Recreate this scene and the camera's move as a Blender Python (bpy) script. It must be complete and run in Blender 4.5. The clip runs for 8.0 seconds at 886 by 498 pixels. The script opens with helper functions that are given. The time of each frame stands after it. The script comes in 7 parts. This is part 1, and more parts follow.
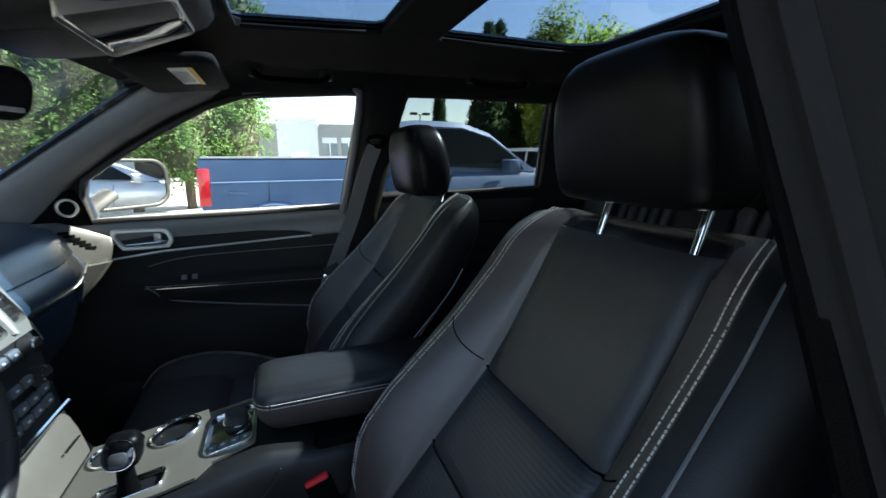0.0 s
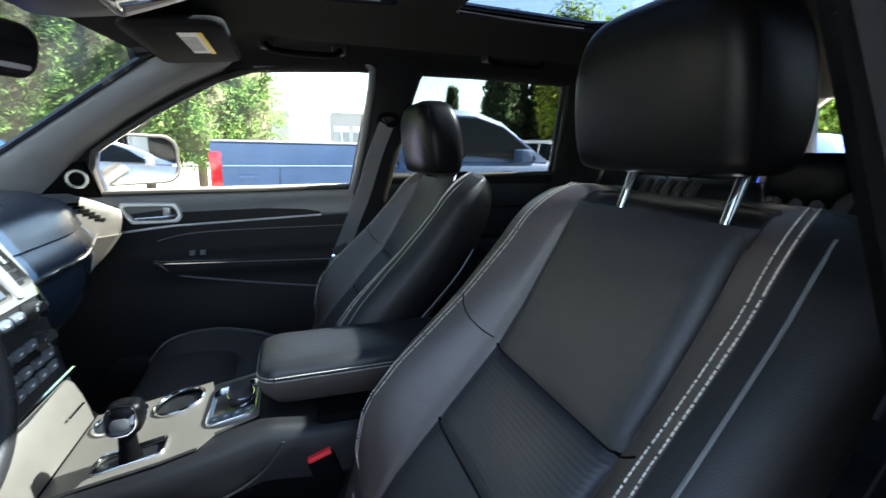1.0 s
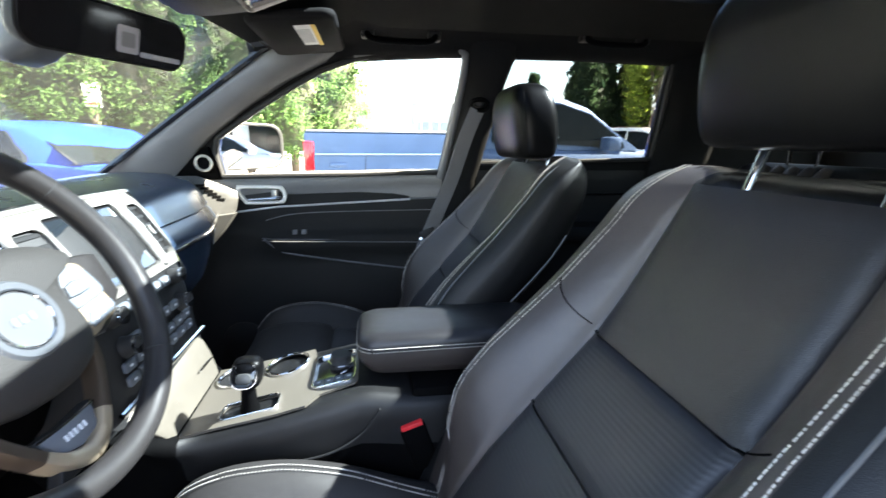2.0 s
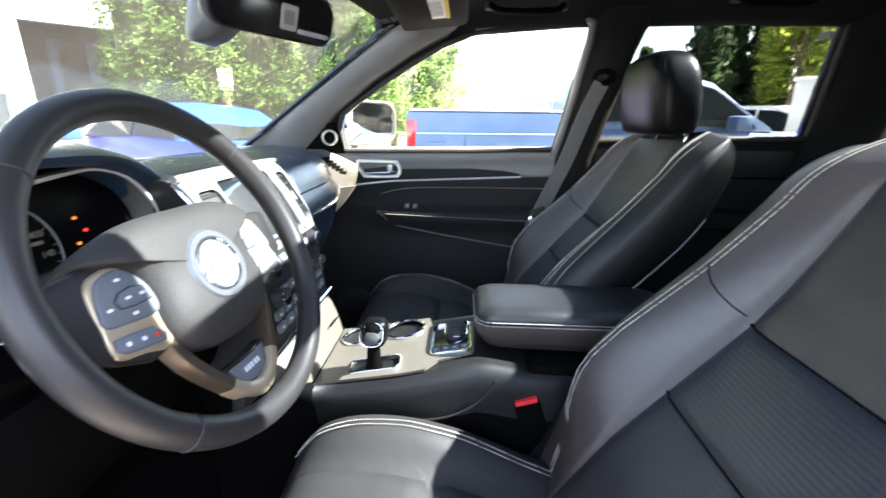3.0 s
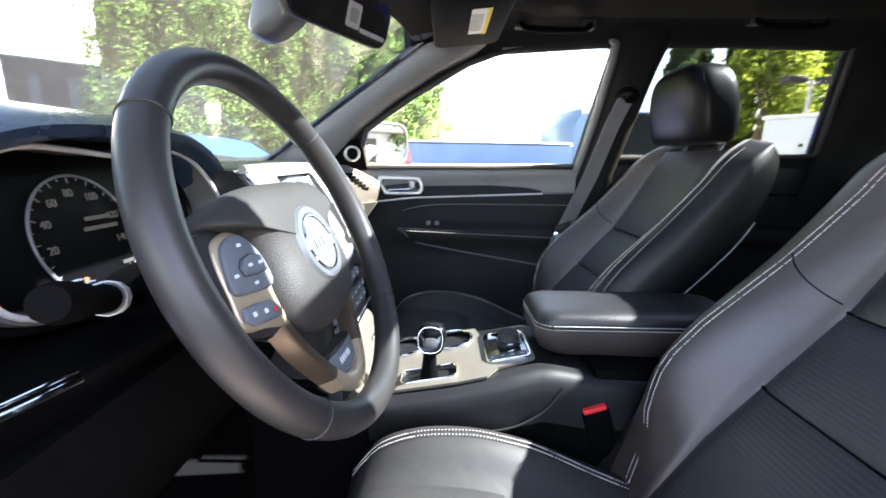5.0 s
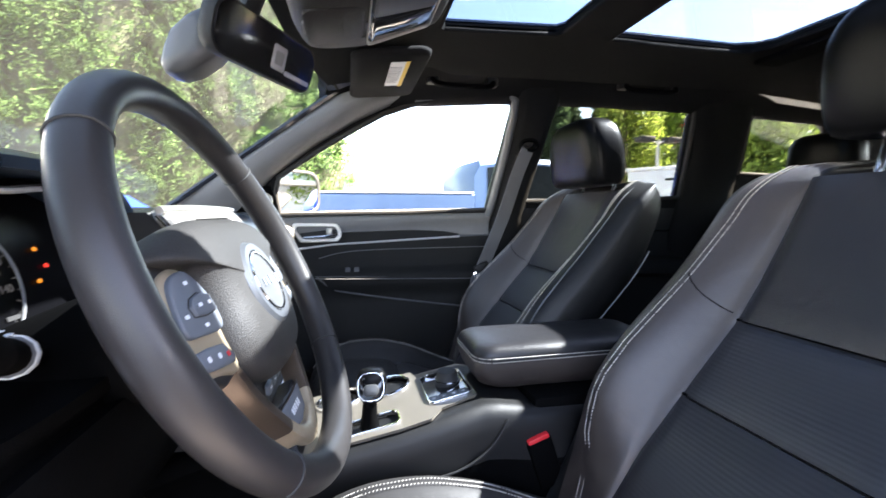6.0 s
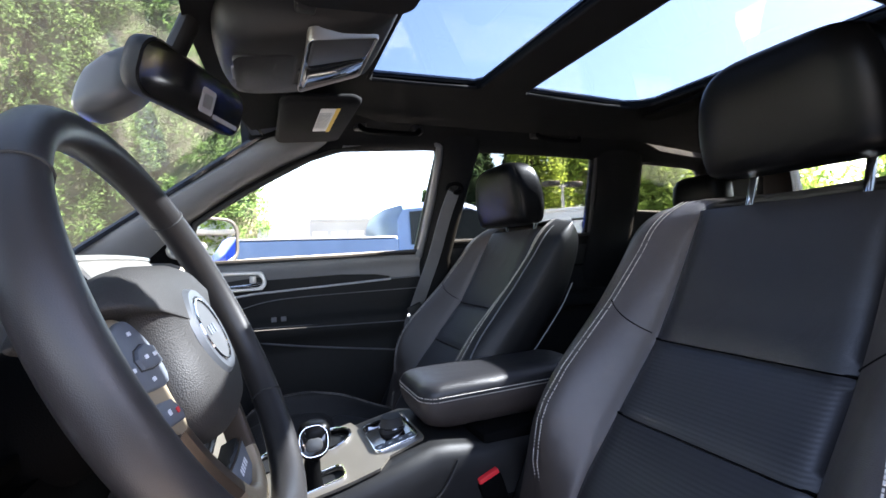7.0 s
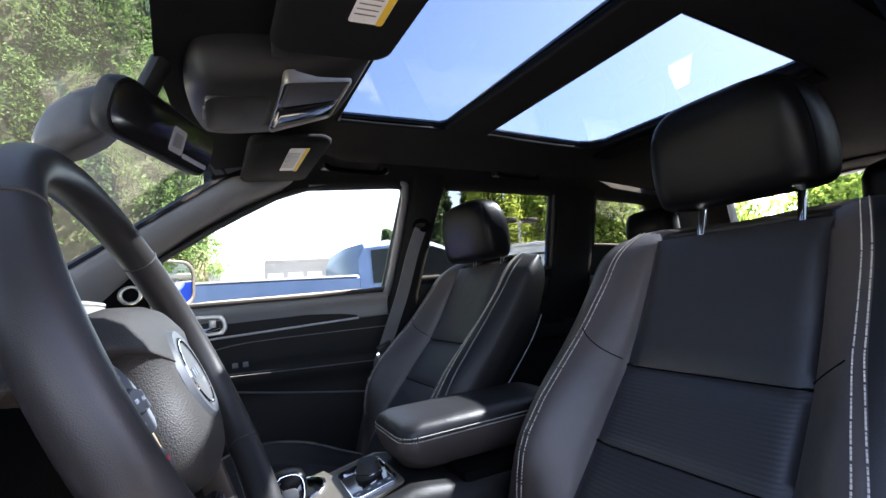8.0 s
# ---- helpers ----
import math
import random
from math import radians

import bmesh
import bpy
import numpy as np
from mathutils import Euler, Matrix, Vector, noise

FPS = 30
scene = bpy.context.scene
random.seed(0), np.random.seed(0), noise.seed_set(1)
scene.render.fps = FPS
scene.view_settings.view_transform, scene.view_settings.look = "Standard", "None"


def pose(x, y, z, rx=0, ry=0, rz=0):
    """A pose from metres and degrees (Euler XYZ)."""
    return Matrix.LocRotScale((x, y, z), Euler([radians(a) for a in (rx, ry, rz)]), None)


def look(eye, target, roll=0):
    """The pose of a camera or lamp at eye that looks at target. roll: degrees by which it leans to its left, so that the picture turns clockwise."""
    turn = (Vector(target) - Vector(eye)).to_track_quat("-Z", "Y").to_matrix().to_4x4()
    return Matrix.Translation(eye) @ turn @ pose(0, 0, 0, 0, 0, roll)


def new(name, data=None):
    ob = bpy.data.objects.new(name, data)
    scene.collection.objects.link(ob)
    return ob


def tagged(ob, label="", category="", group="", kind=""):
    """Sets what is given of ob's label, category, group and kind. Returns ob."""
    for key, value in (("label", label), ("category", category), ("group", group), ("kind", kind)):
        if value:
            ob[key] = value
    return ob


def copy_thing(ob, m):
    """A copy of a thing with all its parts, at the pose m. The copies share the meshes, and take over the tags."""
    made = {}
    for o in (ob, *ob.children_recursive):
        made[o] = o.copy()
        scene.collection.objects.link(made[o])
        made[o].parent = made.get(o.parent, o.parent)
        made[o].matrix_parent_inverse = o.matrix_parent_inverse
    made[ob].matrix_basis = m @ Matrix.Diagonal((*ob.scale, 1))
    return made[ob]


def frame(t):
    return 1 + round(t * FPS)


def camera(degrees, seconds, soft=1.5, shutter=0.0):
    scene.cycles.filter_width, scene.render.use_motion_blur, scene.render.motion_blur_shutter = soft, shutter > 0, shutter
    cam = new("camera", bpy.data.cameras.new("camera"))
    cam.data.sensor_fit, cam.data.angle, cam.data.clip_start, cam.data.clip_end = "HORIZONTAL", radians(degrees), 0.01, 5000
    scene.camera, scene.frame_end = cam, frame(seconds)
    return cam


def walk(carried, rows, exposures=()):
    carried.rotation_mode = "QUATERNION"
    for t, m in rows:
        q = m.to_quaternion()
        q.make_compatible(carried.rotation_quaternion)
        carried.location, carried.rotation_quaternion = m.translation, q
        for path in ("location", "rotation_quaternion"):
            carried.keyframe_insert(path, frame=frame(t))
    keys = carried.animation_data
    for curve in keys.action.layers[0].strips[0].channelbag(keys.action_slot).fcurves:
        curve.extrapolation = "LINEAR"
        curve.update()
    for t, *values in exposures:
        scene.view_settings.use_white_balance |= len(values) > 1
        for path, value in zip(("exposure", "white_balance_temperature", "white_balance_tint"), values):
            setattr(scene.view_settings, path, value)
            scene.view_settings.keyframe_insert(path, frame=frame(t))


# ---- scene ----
cam = camera(92.4, 8.0, soft=1.45, shutter=0.5)
PATH = [
    (0, (0.377, -0.847, 1.271), (1.082, 0.982, 0.873), -0.3),
    (0.5, (0.387, -0.829, 1.248), (1.151, 0.972, 0.833), 0.4),
    (1, (0.38, -0.829, 1.236), (1.043, 1.006, 0.801), 1.0),
    (1.5, (0.367, -0.829, 1.23), (0.875, 1.05, 0.772), 0.9),
    (3, (0.273, -0.822, 1.206), (0.191, 1.092, 0.634), 0.8),
    (3.5, (0.247, -0.831, 1.199), (-0.013, 1.055, 0.586), 0.7),
    (4, (0.214, -0.83, 1.187), (-0.117, 1.046, 0.579), -0.1),
    (5.5, (0.096, -0.812, 1.119), (0.339, 1.153, 0.841), 0.9),
    (6, (0.077, -0.813, 1.116), (0.514, 1.131, 0.939), -0.1),
    (6.5, (0.063, -0.813, 1.111), (0.721, 1.075, 1.057), -1.4),
    (7, (0.043, -0.814, 1.109), (0.831, 1.024, 1.13), -2.3),
    (7.5, (0.025, -0.812, 1.105), (0.928, 0.968, 1.22), -3.8),
    (8, (0.013, -0.811, 1.105), (0.975, 0.933, 1.292), -4.1),
]
walk(cam, [(t, look(eye, target, roll)) for t, eye, target, roll in PATH], [(0.0, 4.4, 6700, 10), (0.5, 5.02, 6900, 12), (1.0, 5.38, 7100, 14), (1.5, 5.68, 7200, 15), (3.0, 6.14, 7650, 19), (5.5, 6.1, 7600, 22), (6.5, 5.8, 7400, 24), (8.0, 5.24, 7300, 25)])

# ---- daylight ----
SUN = Vector((1.08, 0.085, 1.0)).normalized()      # towards the sun
world = bpy.data.worlds.new("daylight")
scene.world = world
world.use_nodes = True
wn = world.node_tree
sky = wn.nodes.new("ShaderNodeTexSky")
sky.sky_type = "NISHITA"
sky.sun_disc = False
sky.sun_elevation = math.asin(SUN.z)
sky.sun_rotation = math.atan2(SUN.x, SUN.y)
sky.air_density, sky.dust_density, sky.ozone_density = 1.0, 0.5, 0.5
wn.nodes["Background"].inputs["Strength"].default_value = 0.040
wn.links.new(sky.outputs["Color"], wn.nodes["Background"].inputs["Color"])
sun_data = bpy.data.lights.new("sun", "SUN")
sun_data.energy, sun_data.angle, sun_data.color = 5.0, radians(0.53), (1.0, 0.95, 0.88)
sun_ob = new("sun", sun_data)
sun_ob.matrix_world = look(SUN * 40, (0, 0, 0))
tagged(sun_ob, "low clear-sky afternoon sun", "sun", kind="structure")


# ---- materials ----
def mat(name, base, rough=0.5, metal=0.0, vary=0.15, scale=8.0, bump=0.0, bscale=400.0, kind="noise", coat=0.0, spec=0.5, wear=0.0, wrinkle=0.0):
    """A surface with broad stains, fine grain and relief, at the scale of the place."""
    m = bpy.data.materials.new(name)
    m.use_nodes = True
    n, l = m.node_tree.nodes, m.node_tree.links
    b = n["Principled BSDF"]
    b.inputs["Metallic"].default_value = metal
    b.inputs["Coat Weight"].default_value = coat
    b.inputs["Coat Roughness"].default_value = 0.06
    b.inputs["Specular IOR Level"].default_value = spec
    co = n.new("ShaderNodeTexCoord")
    big = n.new("ShaderNodeTexNoise")
    big.inputs["Scale"].default_value, big.inputs["Detail"].default_value = scale, 5
    l.new(co.outputs["Object"], big.inputs["Vector"])
    fine = n.new("ShaderNodeTexNoise")
    fine.inputs["Scale"].default_value, fine.inputs["Detail"].default_value = scale * 14, 3
    l.new(co.outputs["Object"], fine.inputs["Vector"])
    mix = n.new("ShaderNodeMath")
    mix.operation = "MULTIPLY_ADD"
    l.new(fine.outputs["Fac"], mix.inputs[0])
    mix.inputs[1].default_value = 0.4
    l.new(big.outputs["Fac"], mix.inputs[2])
    ramp = n.new("ShaderNodeMapRange")
    ramp.inputs["From Min"].default_value, ramp.inputs["From Max"].default_value = 0.4, 1.0
    ramp.inputs["To Min"].default_value, ramp.inputs["To Max"].default_value = 1 - vary, 1 + vary
    l.new(mix.outputs[0], ramp.inputs["Value"])
    vm = n.new("ShaderNodeVectorMath")
    vm.operation = "SCALE"
    vm.inputs[0].default_value = base
    l.new(ramp.outputs[0], vm.inputs["Scale"])
    l.new(vm.outputs[0], b.inputs["Base Color"])
    rr = n.new("ShaderNodeMapRange")
    rr.inputs["To Min"].default_value, rr.inputs["To Max"].default_value = max(0.02, rough * (0.85 - wear)), min(1, rough * (1.15 + wear))
    l.new(big.outputs["Fac"], rr.inputs["Value"])
    l.new(rr.outputs[0], b.inputs["Roughness"])
    if bump:
        if kind == "voronoi":
            t = n.new("ShaderNodeTexVoronoi")
            t.inputs["Scale"].default_value = bscale
            out = t.outputs["Distance"]
        elif kind == "ridge":
            t = n.new("ShaderNodeTexWave")
            t.wave_type, t.bands_direction = "BANDS", "Z"
            t.inputs["Scale"].default_value, t.inputs["Distortion"].default_value = bscale, 0.3
            out = t.outputs["Fac"]
        else:
            t = n.new("ShaderNodeTexNoise")
            t.inputs["Scale"].default_value, t.inputs["Detail"].default_value = bscale, 4
            out = t.outputs["Fac"]
        l.new(co.outputs["Object"], t.inputs["Vector"])
        bp = n.new("ShaderNodeBump")
        bp.inputs["Strength"].default_value, bp.inputs["Distance"].default_value = bump, 0.001
        l.new(out, bp.inputs["Height"])
        l.new(bp.outputs[0], b.inputs["Normal"])
        if wrinkle:
            wv = n.new("ShaderNodeTexNoise")
            wv.inputs["Scale"].default_value, wv.inputs["Detail"].default_value = 16.0, 3
            wv.inputs["Distortion"].default_value = 0.8
            l.new(co.outputs["Object"], wv.inputs["Vector"])
            wb = n.new("ShaderNodeBump")
            wb.inputs["Strength"].default_value, wb.inputs["Distance"].default_value = wrinkle, 0.008
            l.new(wv.outputs["Fac"], wb.inputs["Height"])
            l.new(wb.outputs[0], bp.inputs["Normal"])
    return m


def pane_mat(name, tint, gloss=0.08, dust=0.0):
    """A thin pane: clear or tinted, with a mirror-like reflection that grows at a slant."""
    m = bpy.data.materials.new(name)
    m.use_nodes = True
    n, l = m.node_tree.nodes, m.node_tree.links
    n.remove(n["Principled BSDF"])
    tr, gl, mx, lw, pw, ma = (n.new("ShaderNode" + k) for k in ("BsdfTransparent", "BsdfGlossy", "MixShader", "LayerWeight", "Math", "Math"))
    tr.inputs["Color"].default_value = (*tint, 1)
    gl.inputs["Roughness"].default_value = 0.01
    lw.inputs["Blend"].default_value = 0.5
    pw.operation, ma.operation = "POWER", "MULTIPLY_ADD"
    pw.inputs[1].default_value = 5.0
    ma.inputs[1].default_value, ma.inputs[2].default_value = 0.5, gloss * 0.4
    l.new(lw.outputs["Facing"], pw.inputs[0])
    l.new(pw.outputs[0], ma.inputs[0])
    l.new(ma.outputs[0], mx.inputs[0])
    l.new(tr.outputs[0], mx.inputs[1])
    l.new(gl.outputs[0], mx.inputs[2])
    last = mx
    if dust:
        # a thin dust film that scatters daylight
        df, dm, nz, mr = (n.new("ShaderNode" + k) for k in ("BsdfTranslucent", "MixShader", "TexNoise", "MapRange"))
        nz.inputs["Scale"].default_value, nz.inputs["Detail"].default_value = 5.0, 6
        mr.inputs["To Min"].default_value, mr.inputs["To Max"].default_value = dust * 0.5, dust * 1.6
        df.inputs["Color"].default_value = (0.75, 0.74, 0.70, 1)
        l.new(nz.outputs["Fac"], mr.inputs["Value"])
        l.new(mr.outputs[0], dm.inputs[0])
        l.new(mx.outputs[0], dm.inputs[1])
        l.new(df.outputs[0], dm.inputs[2])
        last = dm
    l.new(last.outputs[0], n["Material Output"].inputs["Surface"])
    return m


def glow(name, color, power):
    m = bpy.data.materials.new(name)
    m.use_nodes = True
    b = m.node_tree.nodes["Principled BSDF"]
    b.inputs["Base Color"].default_value = (0.02, 0.02, 0.02, 1)
    b.inputs["Emission Color"].default_value = (*color, 1)
    b.inputs["Emission Strength"].default_value = power
    return m


def leaf_mat(name, dark, light):
    m = bpy.data.materials.new(name)
    m.use_nodes = True
    n, l = m.node_tree.nodes, m.node_tree.links
    b = n["Principled BSDF"]
    g = n.new("ShaderNodeNewGeometry")
    r = n.new("ShaderNodeValToRGB")
    r.color_ramp.elements[0].color, r.color_ramp.elements[1].color = (*dark, 1), (*light, 1)
    l.new(g.outputs["Random Per Island"], r.inputs[0])
    l.new(r.outputs[0], b.inputs["Base Color"])
    b.inputs["Roughness"].default_value = 0.7
    b.inputs["Specular IOR Level"].default_value = 0.2
    tl, mx = n.new("ShaderNodeBsdfTranslucent"), n.new("ShaderNodeMixShader")
    l.new(r.outputs[0], tl.inputs["Color"])
    mx.inputs[0].default_value = 0.5
    l.new(b.outputs[0], mx.inputs[1])
    l.new(tl.outputs[0], mx.inputs[2])
    l.new(mx.outputs[0], n["Material Output"].inputs["Surface"])
    return m


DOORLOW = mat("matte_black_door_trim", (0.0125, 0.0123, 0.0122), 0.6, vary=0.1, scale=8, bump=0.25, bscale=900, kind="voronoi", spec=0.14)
SIDEVINYL = mat("black_vinyl_seat_side", (0.0050, 0.0050, 0.0052), 0.5, vary=0.1, scale=8, bump=0.2, bscale=900, kind="voronoi", spec=0.3)
PANELLEATHER = mat("black_leather_panel", (0.0125, 0.0118, 0.0128), 0.36, vary=0.12, scale=6, bump=0.25, bscale=900, kind="voronoi", wear=0.15, spec=0.36, wrinkle=0.16)
HANDLETRIM = mat("champagne_handle_trim", (0.78, 0.74, 0.69), 0.4, 0.15, vary=0.05, scale=30)
HEADLEATHER = mat("smooth_black_headrest_leather", (0.0024, 0.0024, 0.0026), 0.33, vary=0.1, scale=6, bump=0.12, bscale=1000, kind="voronoi", wear=0.1, spec=0.085, wrinkle=0.03)
CUSHION = mat("black_cushion_leather", (0.023, 0.0215, 0.021), 0.56, vary=0.12, scale=6, bump=0.25, bscale=900, kind="voronoi", wear=0.15, wrinkle=0.16, spec=0.2)
LEATHER = mat("black_leather", (0.0400, 0.0322, 0.0290), 0.38, vary=0.12, scale=6, bump=0.25, bscale=900, kind="voronoi", wear=0.15, wrinkle=0.16, spec=0.52)
RIMLEATHER = mat("steering_wheel_leather", (0.0170, 0.0156, 0.0156), 0.40, vary=0.12, scale=9, bump=0.10, bscale=1500, kind="voronoi", wear=0.1, spec=0.32)
RIBBED = mat("ribbed_perforated_leather", (0.0170, 0.0162, 0.0172), 0.46, vary=0.12, scale=8, bump=0.17, bscale=60, kind="ridge")
PERF = mat("perforated_leather", (0.0170, 0.0162, 0.0172), 0.5, vary=0.12, scale=8, bump=0.22, bscale=620, kind="voronoi")
# black skin with the blue of the skylight mixed into its base colour
DASH = mat("sky_tinted_dash_skin", (0.0130, 0.0260, 0.0470), 0.28, vary=0.1, scale=5, bump=0.18, bscale=700, kind="voronoi")
PLASTIC = mat("black_grained_plastic", (0.0095, 0.0095, 0.0097), 0.55, vary=0.1, scale=10, bump=0.25, bscale=900, kind="voronoi", spec=0.3)
DOORPAD = mat("window_lit_door_padding", (0.14, 0.138, 0.136), 0.45, vary=0.1, scale=8, bump=0.25, bscale=800, kind="voronoi", spec=0.4)
PAD = mat("airbag_cover_plastic", (0.022, 0.0205, 0.0193), 0.62, vary=0.1, scale=10, bump=0.3, bscale=800, kind="voronoi", spec=0.26)
STRIPGREY = mat("grey_window_frame_trim", (0.075, 0.078, 0.083), 0.5, vary=0.06, scale=14, bump=0.1, bscale=900)
GREYPLASTIC = mat("charcoal_pillar_plastic", (0.125, 0.125, 0.126), 0.6, vary=0.08, scale=12, bump=0.3, bscale=800)
HEADLINER = mat("black_woven_headliner", (0.0085, 0.0085, 0.0088), 0.9, vary=0.12, scale=20, bump=0.3, bscale=1500, spec=0.1)
CARPET = mat("black_carpet", (0.0045, 0.0045, 0.0048), 0.95, vary=0.25, scale=30, bump=1.0, bscale=1200, spec=0.05)
GLOSSBLACK = mat("gloss_black_trim", (0.01, 0.01, 0.011), 0.08, vary=0.05, scale=8, coat=0.6)
CHROME = mat("chrome", (0.82, 0.83, 0.85), 0.08, 1.0, vary=0.03, scale=20)
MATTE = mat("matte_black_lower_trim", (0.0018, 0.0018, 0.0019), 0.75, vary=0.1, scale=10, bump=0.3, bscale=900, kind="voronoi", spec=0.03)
SATIN = mat("satin_silver_trim", (0.36, 0.34, 0.31), 0.36, 0.7, vary=0.05, scale=30)
SILVER = mat("silver_painted_plastic", (0.050, 0.051, 0.0505), 0.45, 0.25, vary=0.05, scale=25)
BEIGE = mat("champagne_metallic_trim", (0.115, 0.100, 0.080), 0.45, 0.3, vary=0.06, scale=30, bump=0.1, bscale=1500)
WHEELTRIM = mat("champagne_satin_wheel_trim", (0.40, 0.315, 0.215), 0.42, 0.6, vary=0.06, scale=30, bump=0.08, bscale=1500)
DIALFACE = mat("dark_dial_face", (0.002, 0.002, 0.0024), 0.3, vary=0.05, scale=8, spec=0.06)
BRONZE = mat("bronze_metallic_trim", (0.080, 0.058, 0.042), 0.35, 0.6, vary=0.08, scale=30)
BELT = mat("grey_belt_webbing", (0.10, 0.10, 0.104), 0.75, vary=0.12, scale=25, bump=0.3, bscale=230, kind="ridge")
THREAD = mat("off_white_thread", (0.36, 0.335, 0.30), 0.7, vary=0.15, scale=60)
REDPLASTIC = mat("red_button_plastic", (0.62, 0.02, 0.025), 0.4, vary=0.08, scale=30)
PAPER = mat("white_paper_label", (0.75, 0.74, 0.70), 0.6, vary=0.06, scale=40)
YELLOW = mat("yellow_warning_print", (0.75, 0.48, 0.04), 0.6, vary=0.06, scale=40)
INK = mat("grey_print", (0.16, 0.16, 0.17), 0.7, vary=0.1, scale=40)
CLUSTERGREY = mat("satin_grey_cluster_bezel", (0.075, 0.072, 0.070), 0.45, 0.1, vary=0.06, scale=20)
SURROUND = mat("pale_champagne_surround", (0.19, 0.178, 0.16), 0.42, 0.4, vary=0.05, scale=30)
COVERGREY = mat("grey_sensor_cover", (0.03, 0.03, 0.031), 0.5, vary=0.06, scale=20)
LENS = mat("grey_lens_plastic", (0.35, 0.35, 0.37), 0.15, vary=0.05, scale=20, coat=0.4)
SENSORGREY = mat("pale_grey_sensor_plastic", (0.075, 0.075, 0.077), 0.38, vary=0.06, scale=20)
STRIPMETAL = mat("satin_bright_strip", (0.62, 0.58, 0.56), 0.34, 0.45, vary=0.05, scale=40)
BUTTON = mat("blue_grey_button", (0.085, 0.097, 0.112), 0.6, vary=0.08, scale=30)
PRINT = mat("pale_symbol_print", (0.6, 0.62, 0.64), 0.5, vary=0.05, scale=30)
SCREEN = mat("touch_screen_glass", (0.012, 0.016, 0.02), 0.04, vary=0.05, scale=8, coat=1.0)
DIALTEXT = glow("lit_dial_print", (0.8, 0.85, 0.9), 0.0011)
LAMPRED = glow("red_warning_light", (1.0, 0.05, 0.03), 0.025)
LAMPAMBER = glow("amber_warning_light", (1.0, 0.35, 0.03), 0.02)
MIRROR = mat("mirror_glass", (0.88, 0.89, 0.9), 0.01, 1.0, vary=0.01, scale=4)
CLEAR = pane_mat("clear_window_glass", (0.74, 0.77, 0.75), 0.06)
SHIELD = pane_mat("windshield_glass", (0.52, 0.56, 0.55), 0.07, 0.006)
TINT = pane_mat("tinted_window_glass", (0.385, 0.40, 0.385), 0.06)
ROOFGLASS = pane_mat("tinted_roof_glass", (0.335, 0.385, 0.422), 0.06)
BODYPAINT = mat("dark_blue_body_paint", (0.012, 0.02, 0.05), 0.3, 0.3, vary=0.08, scale=4, coat=1.0)
RUBBER = mat("black_rubber", (0.014, 0.014, 0.014), 0.75, vary=0.15, scale=20, bump=0.3, bscale=300)
TRUCKBLUE = mat("blue_truck_paint", (0.070, 0.118, 0.215), 0.36, 0.15, vary=0.12, scale=3, coat=0.06, spec=0.3)
CARBLUE = mat("bright_blue_car_paint", (0.010, 0.05, 0.36), 0.3, 0.15, vary=0.08, scale=3, coat=0.25, spec=0.3)
CARWHITE = mat("white_car_paint", (0.75, 0.76, 0.77), 0.3, vary=0.04, scale=3, coat=1.0)
CARSILVER = mat("silver_car_paint", (0.45, 0.46, 0.48), 0.3, 0.5, vary=0.05, scale=3, coat=1.0)
CARGLASS = mat("dark_car_glass", (0.008, 0.010, 0.011), 0.06, vary=0.1, scale=2, spec=0.1)
SHOPGLASS = mat("blue_grey_shop_glass", (0.10, 0.14, 0.18), 0.08, vary=0.2, scale=1.5)
TAILRED = mat("red_tail_lamp", (0.55, 0.01, 0.015), 0.15, vary=0.08, scale=20, coat=0.8)
HEADLAMP = mat("clear_head_lamp", (0.6, 0.62, 0.64), 0.12, 0.3, vary=0.1, scale=20, coat=0.8)
WHEELMETAL = mat("alloy_wheel", (0.5, 0.5, 0.51), 0.3, 0.9, vary=0.08, scale=20)
# white wall, its shaded front put into the base colour as grey
FARWALL = mat("shade_grey_white_wall", (0.20, 0.21, 0.22), 0.8, vary=0.06, scale=1.2, bump=0.2, bscale=60)
STUCCO = mat("white_painted_wall", (0.78, 0.79, 0.79), 0.8, vary=0.05, scale=1.2, bump=0.3, bscale=60)
WALLGREY = mat("pale_grey_wall", (0.52, 0.56, 0.60), 0.8, vary=0.06, scale=1.5, bump=0.2, bscale=60)
WALLDARK = mat("dark_workshop_wall", (0.05, 0.05, 0.05), 0.8, vary=0.2, scale=1.0)
ASPHALT = mat("grey_asphalt", (0.11, 0.108, 0.104), 0.9, vary=0.2, scale=0.7, bump=0.6, bscale=120)
CONCRETE = mat("pale_concrete", (0.42, 0.40, 0.37), 0.85, vary=0.12, scale=1.0, bump=0.4, bscale=60)
PAINTLINE = mat("white_road_paint", (0.7, 0.7, 0.68), 0.8, vary=0.2, scale=4)
BARK = mat("brown_bark", (0.09, 0.065, 0.045), 0.9, vary=0.3, scale=6, bump=1.0, bscale=30)
POLE = mat("grey_galvanised_pole", (0.3, 0.31, 0.32), 0.5, 0.6, vary=0.1, scale=4)
BIN = mat("grey_green_bin_plastic", (0.19, 0.22, 0.22), 0.6, vary=0.1, scale=6)
TEAL = mat("pale_blue_door_frame", (0.30, 0.45, 0.50), 0.6, vary=0.08, scale=4)
HEDGELEAF = leaf_mat("hedge_foliage", (0.038, 0.082, 0.024), (0.105, 0.185, 0.050))
TREELEAF = leaf_mat("broadleaf_foliage", (0.06, 0.115, 0.026), (0.30, 0.42, 0.09))
FIRLEAF = leaf_mat("dark_conifer_foliage", (0.012, 0.028, 0.016), (0.035, 0.06, 0.028))
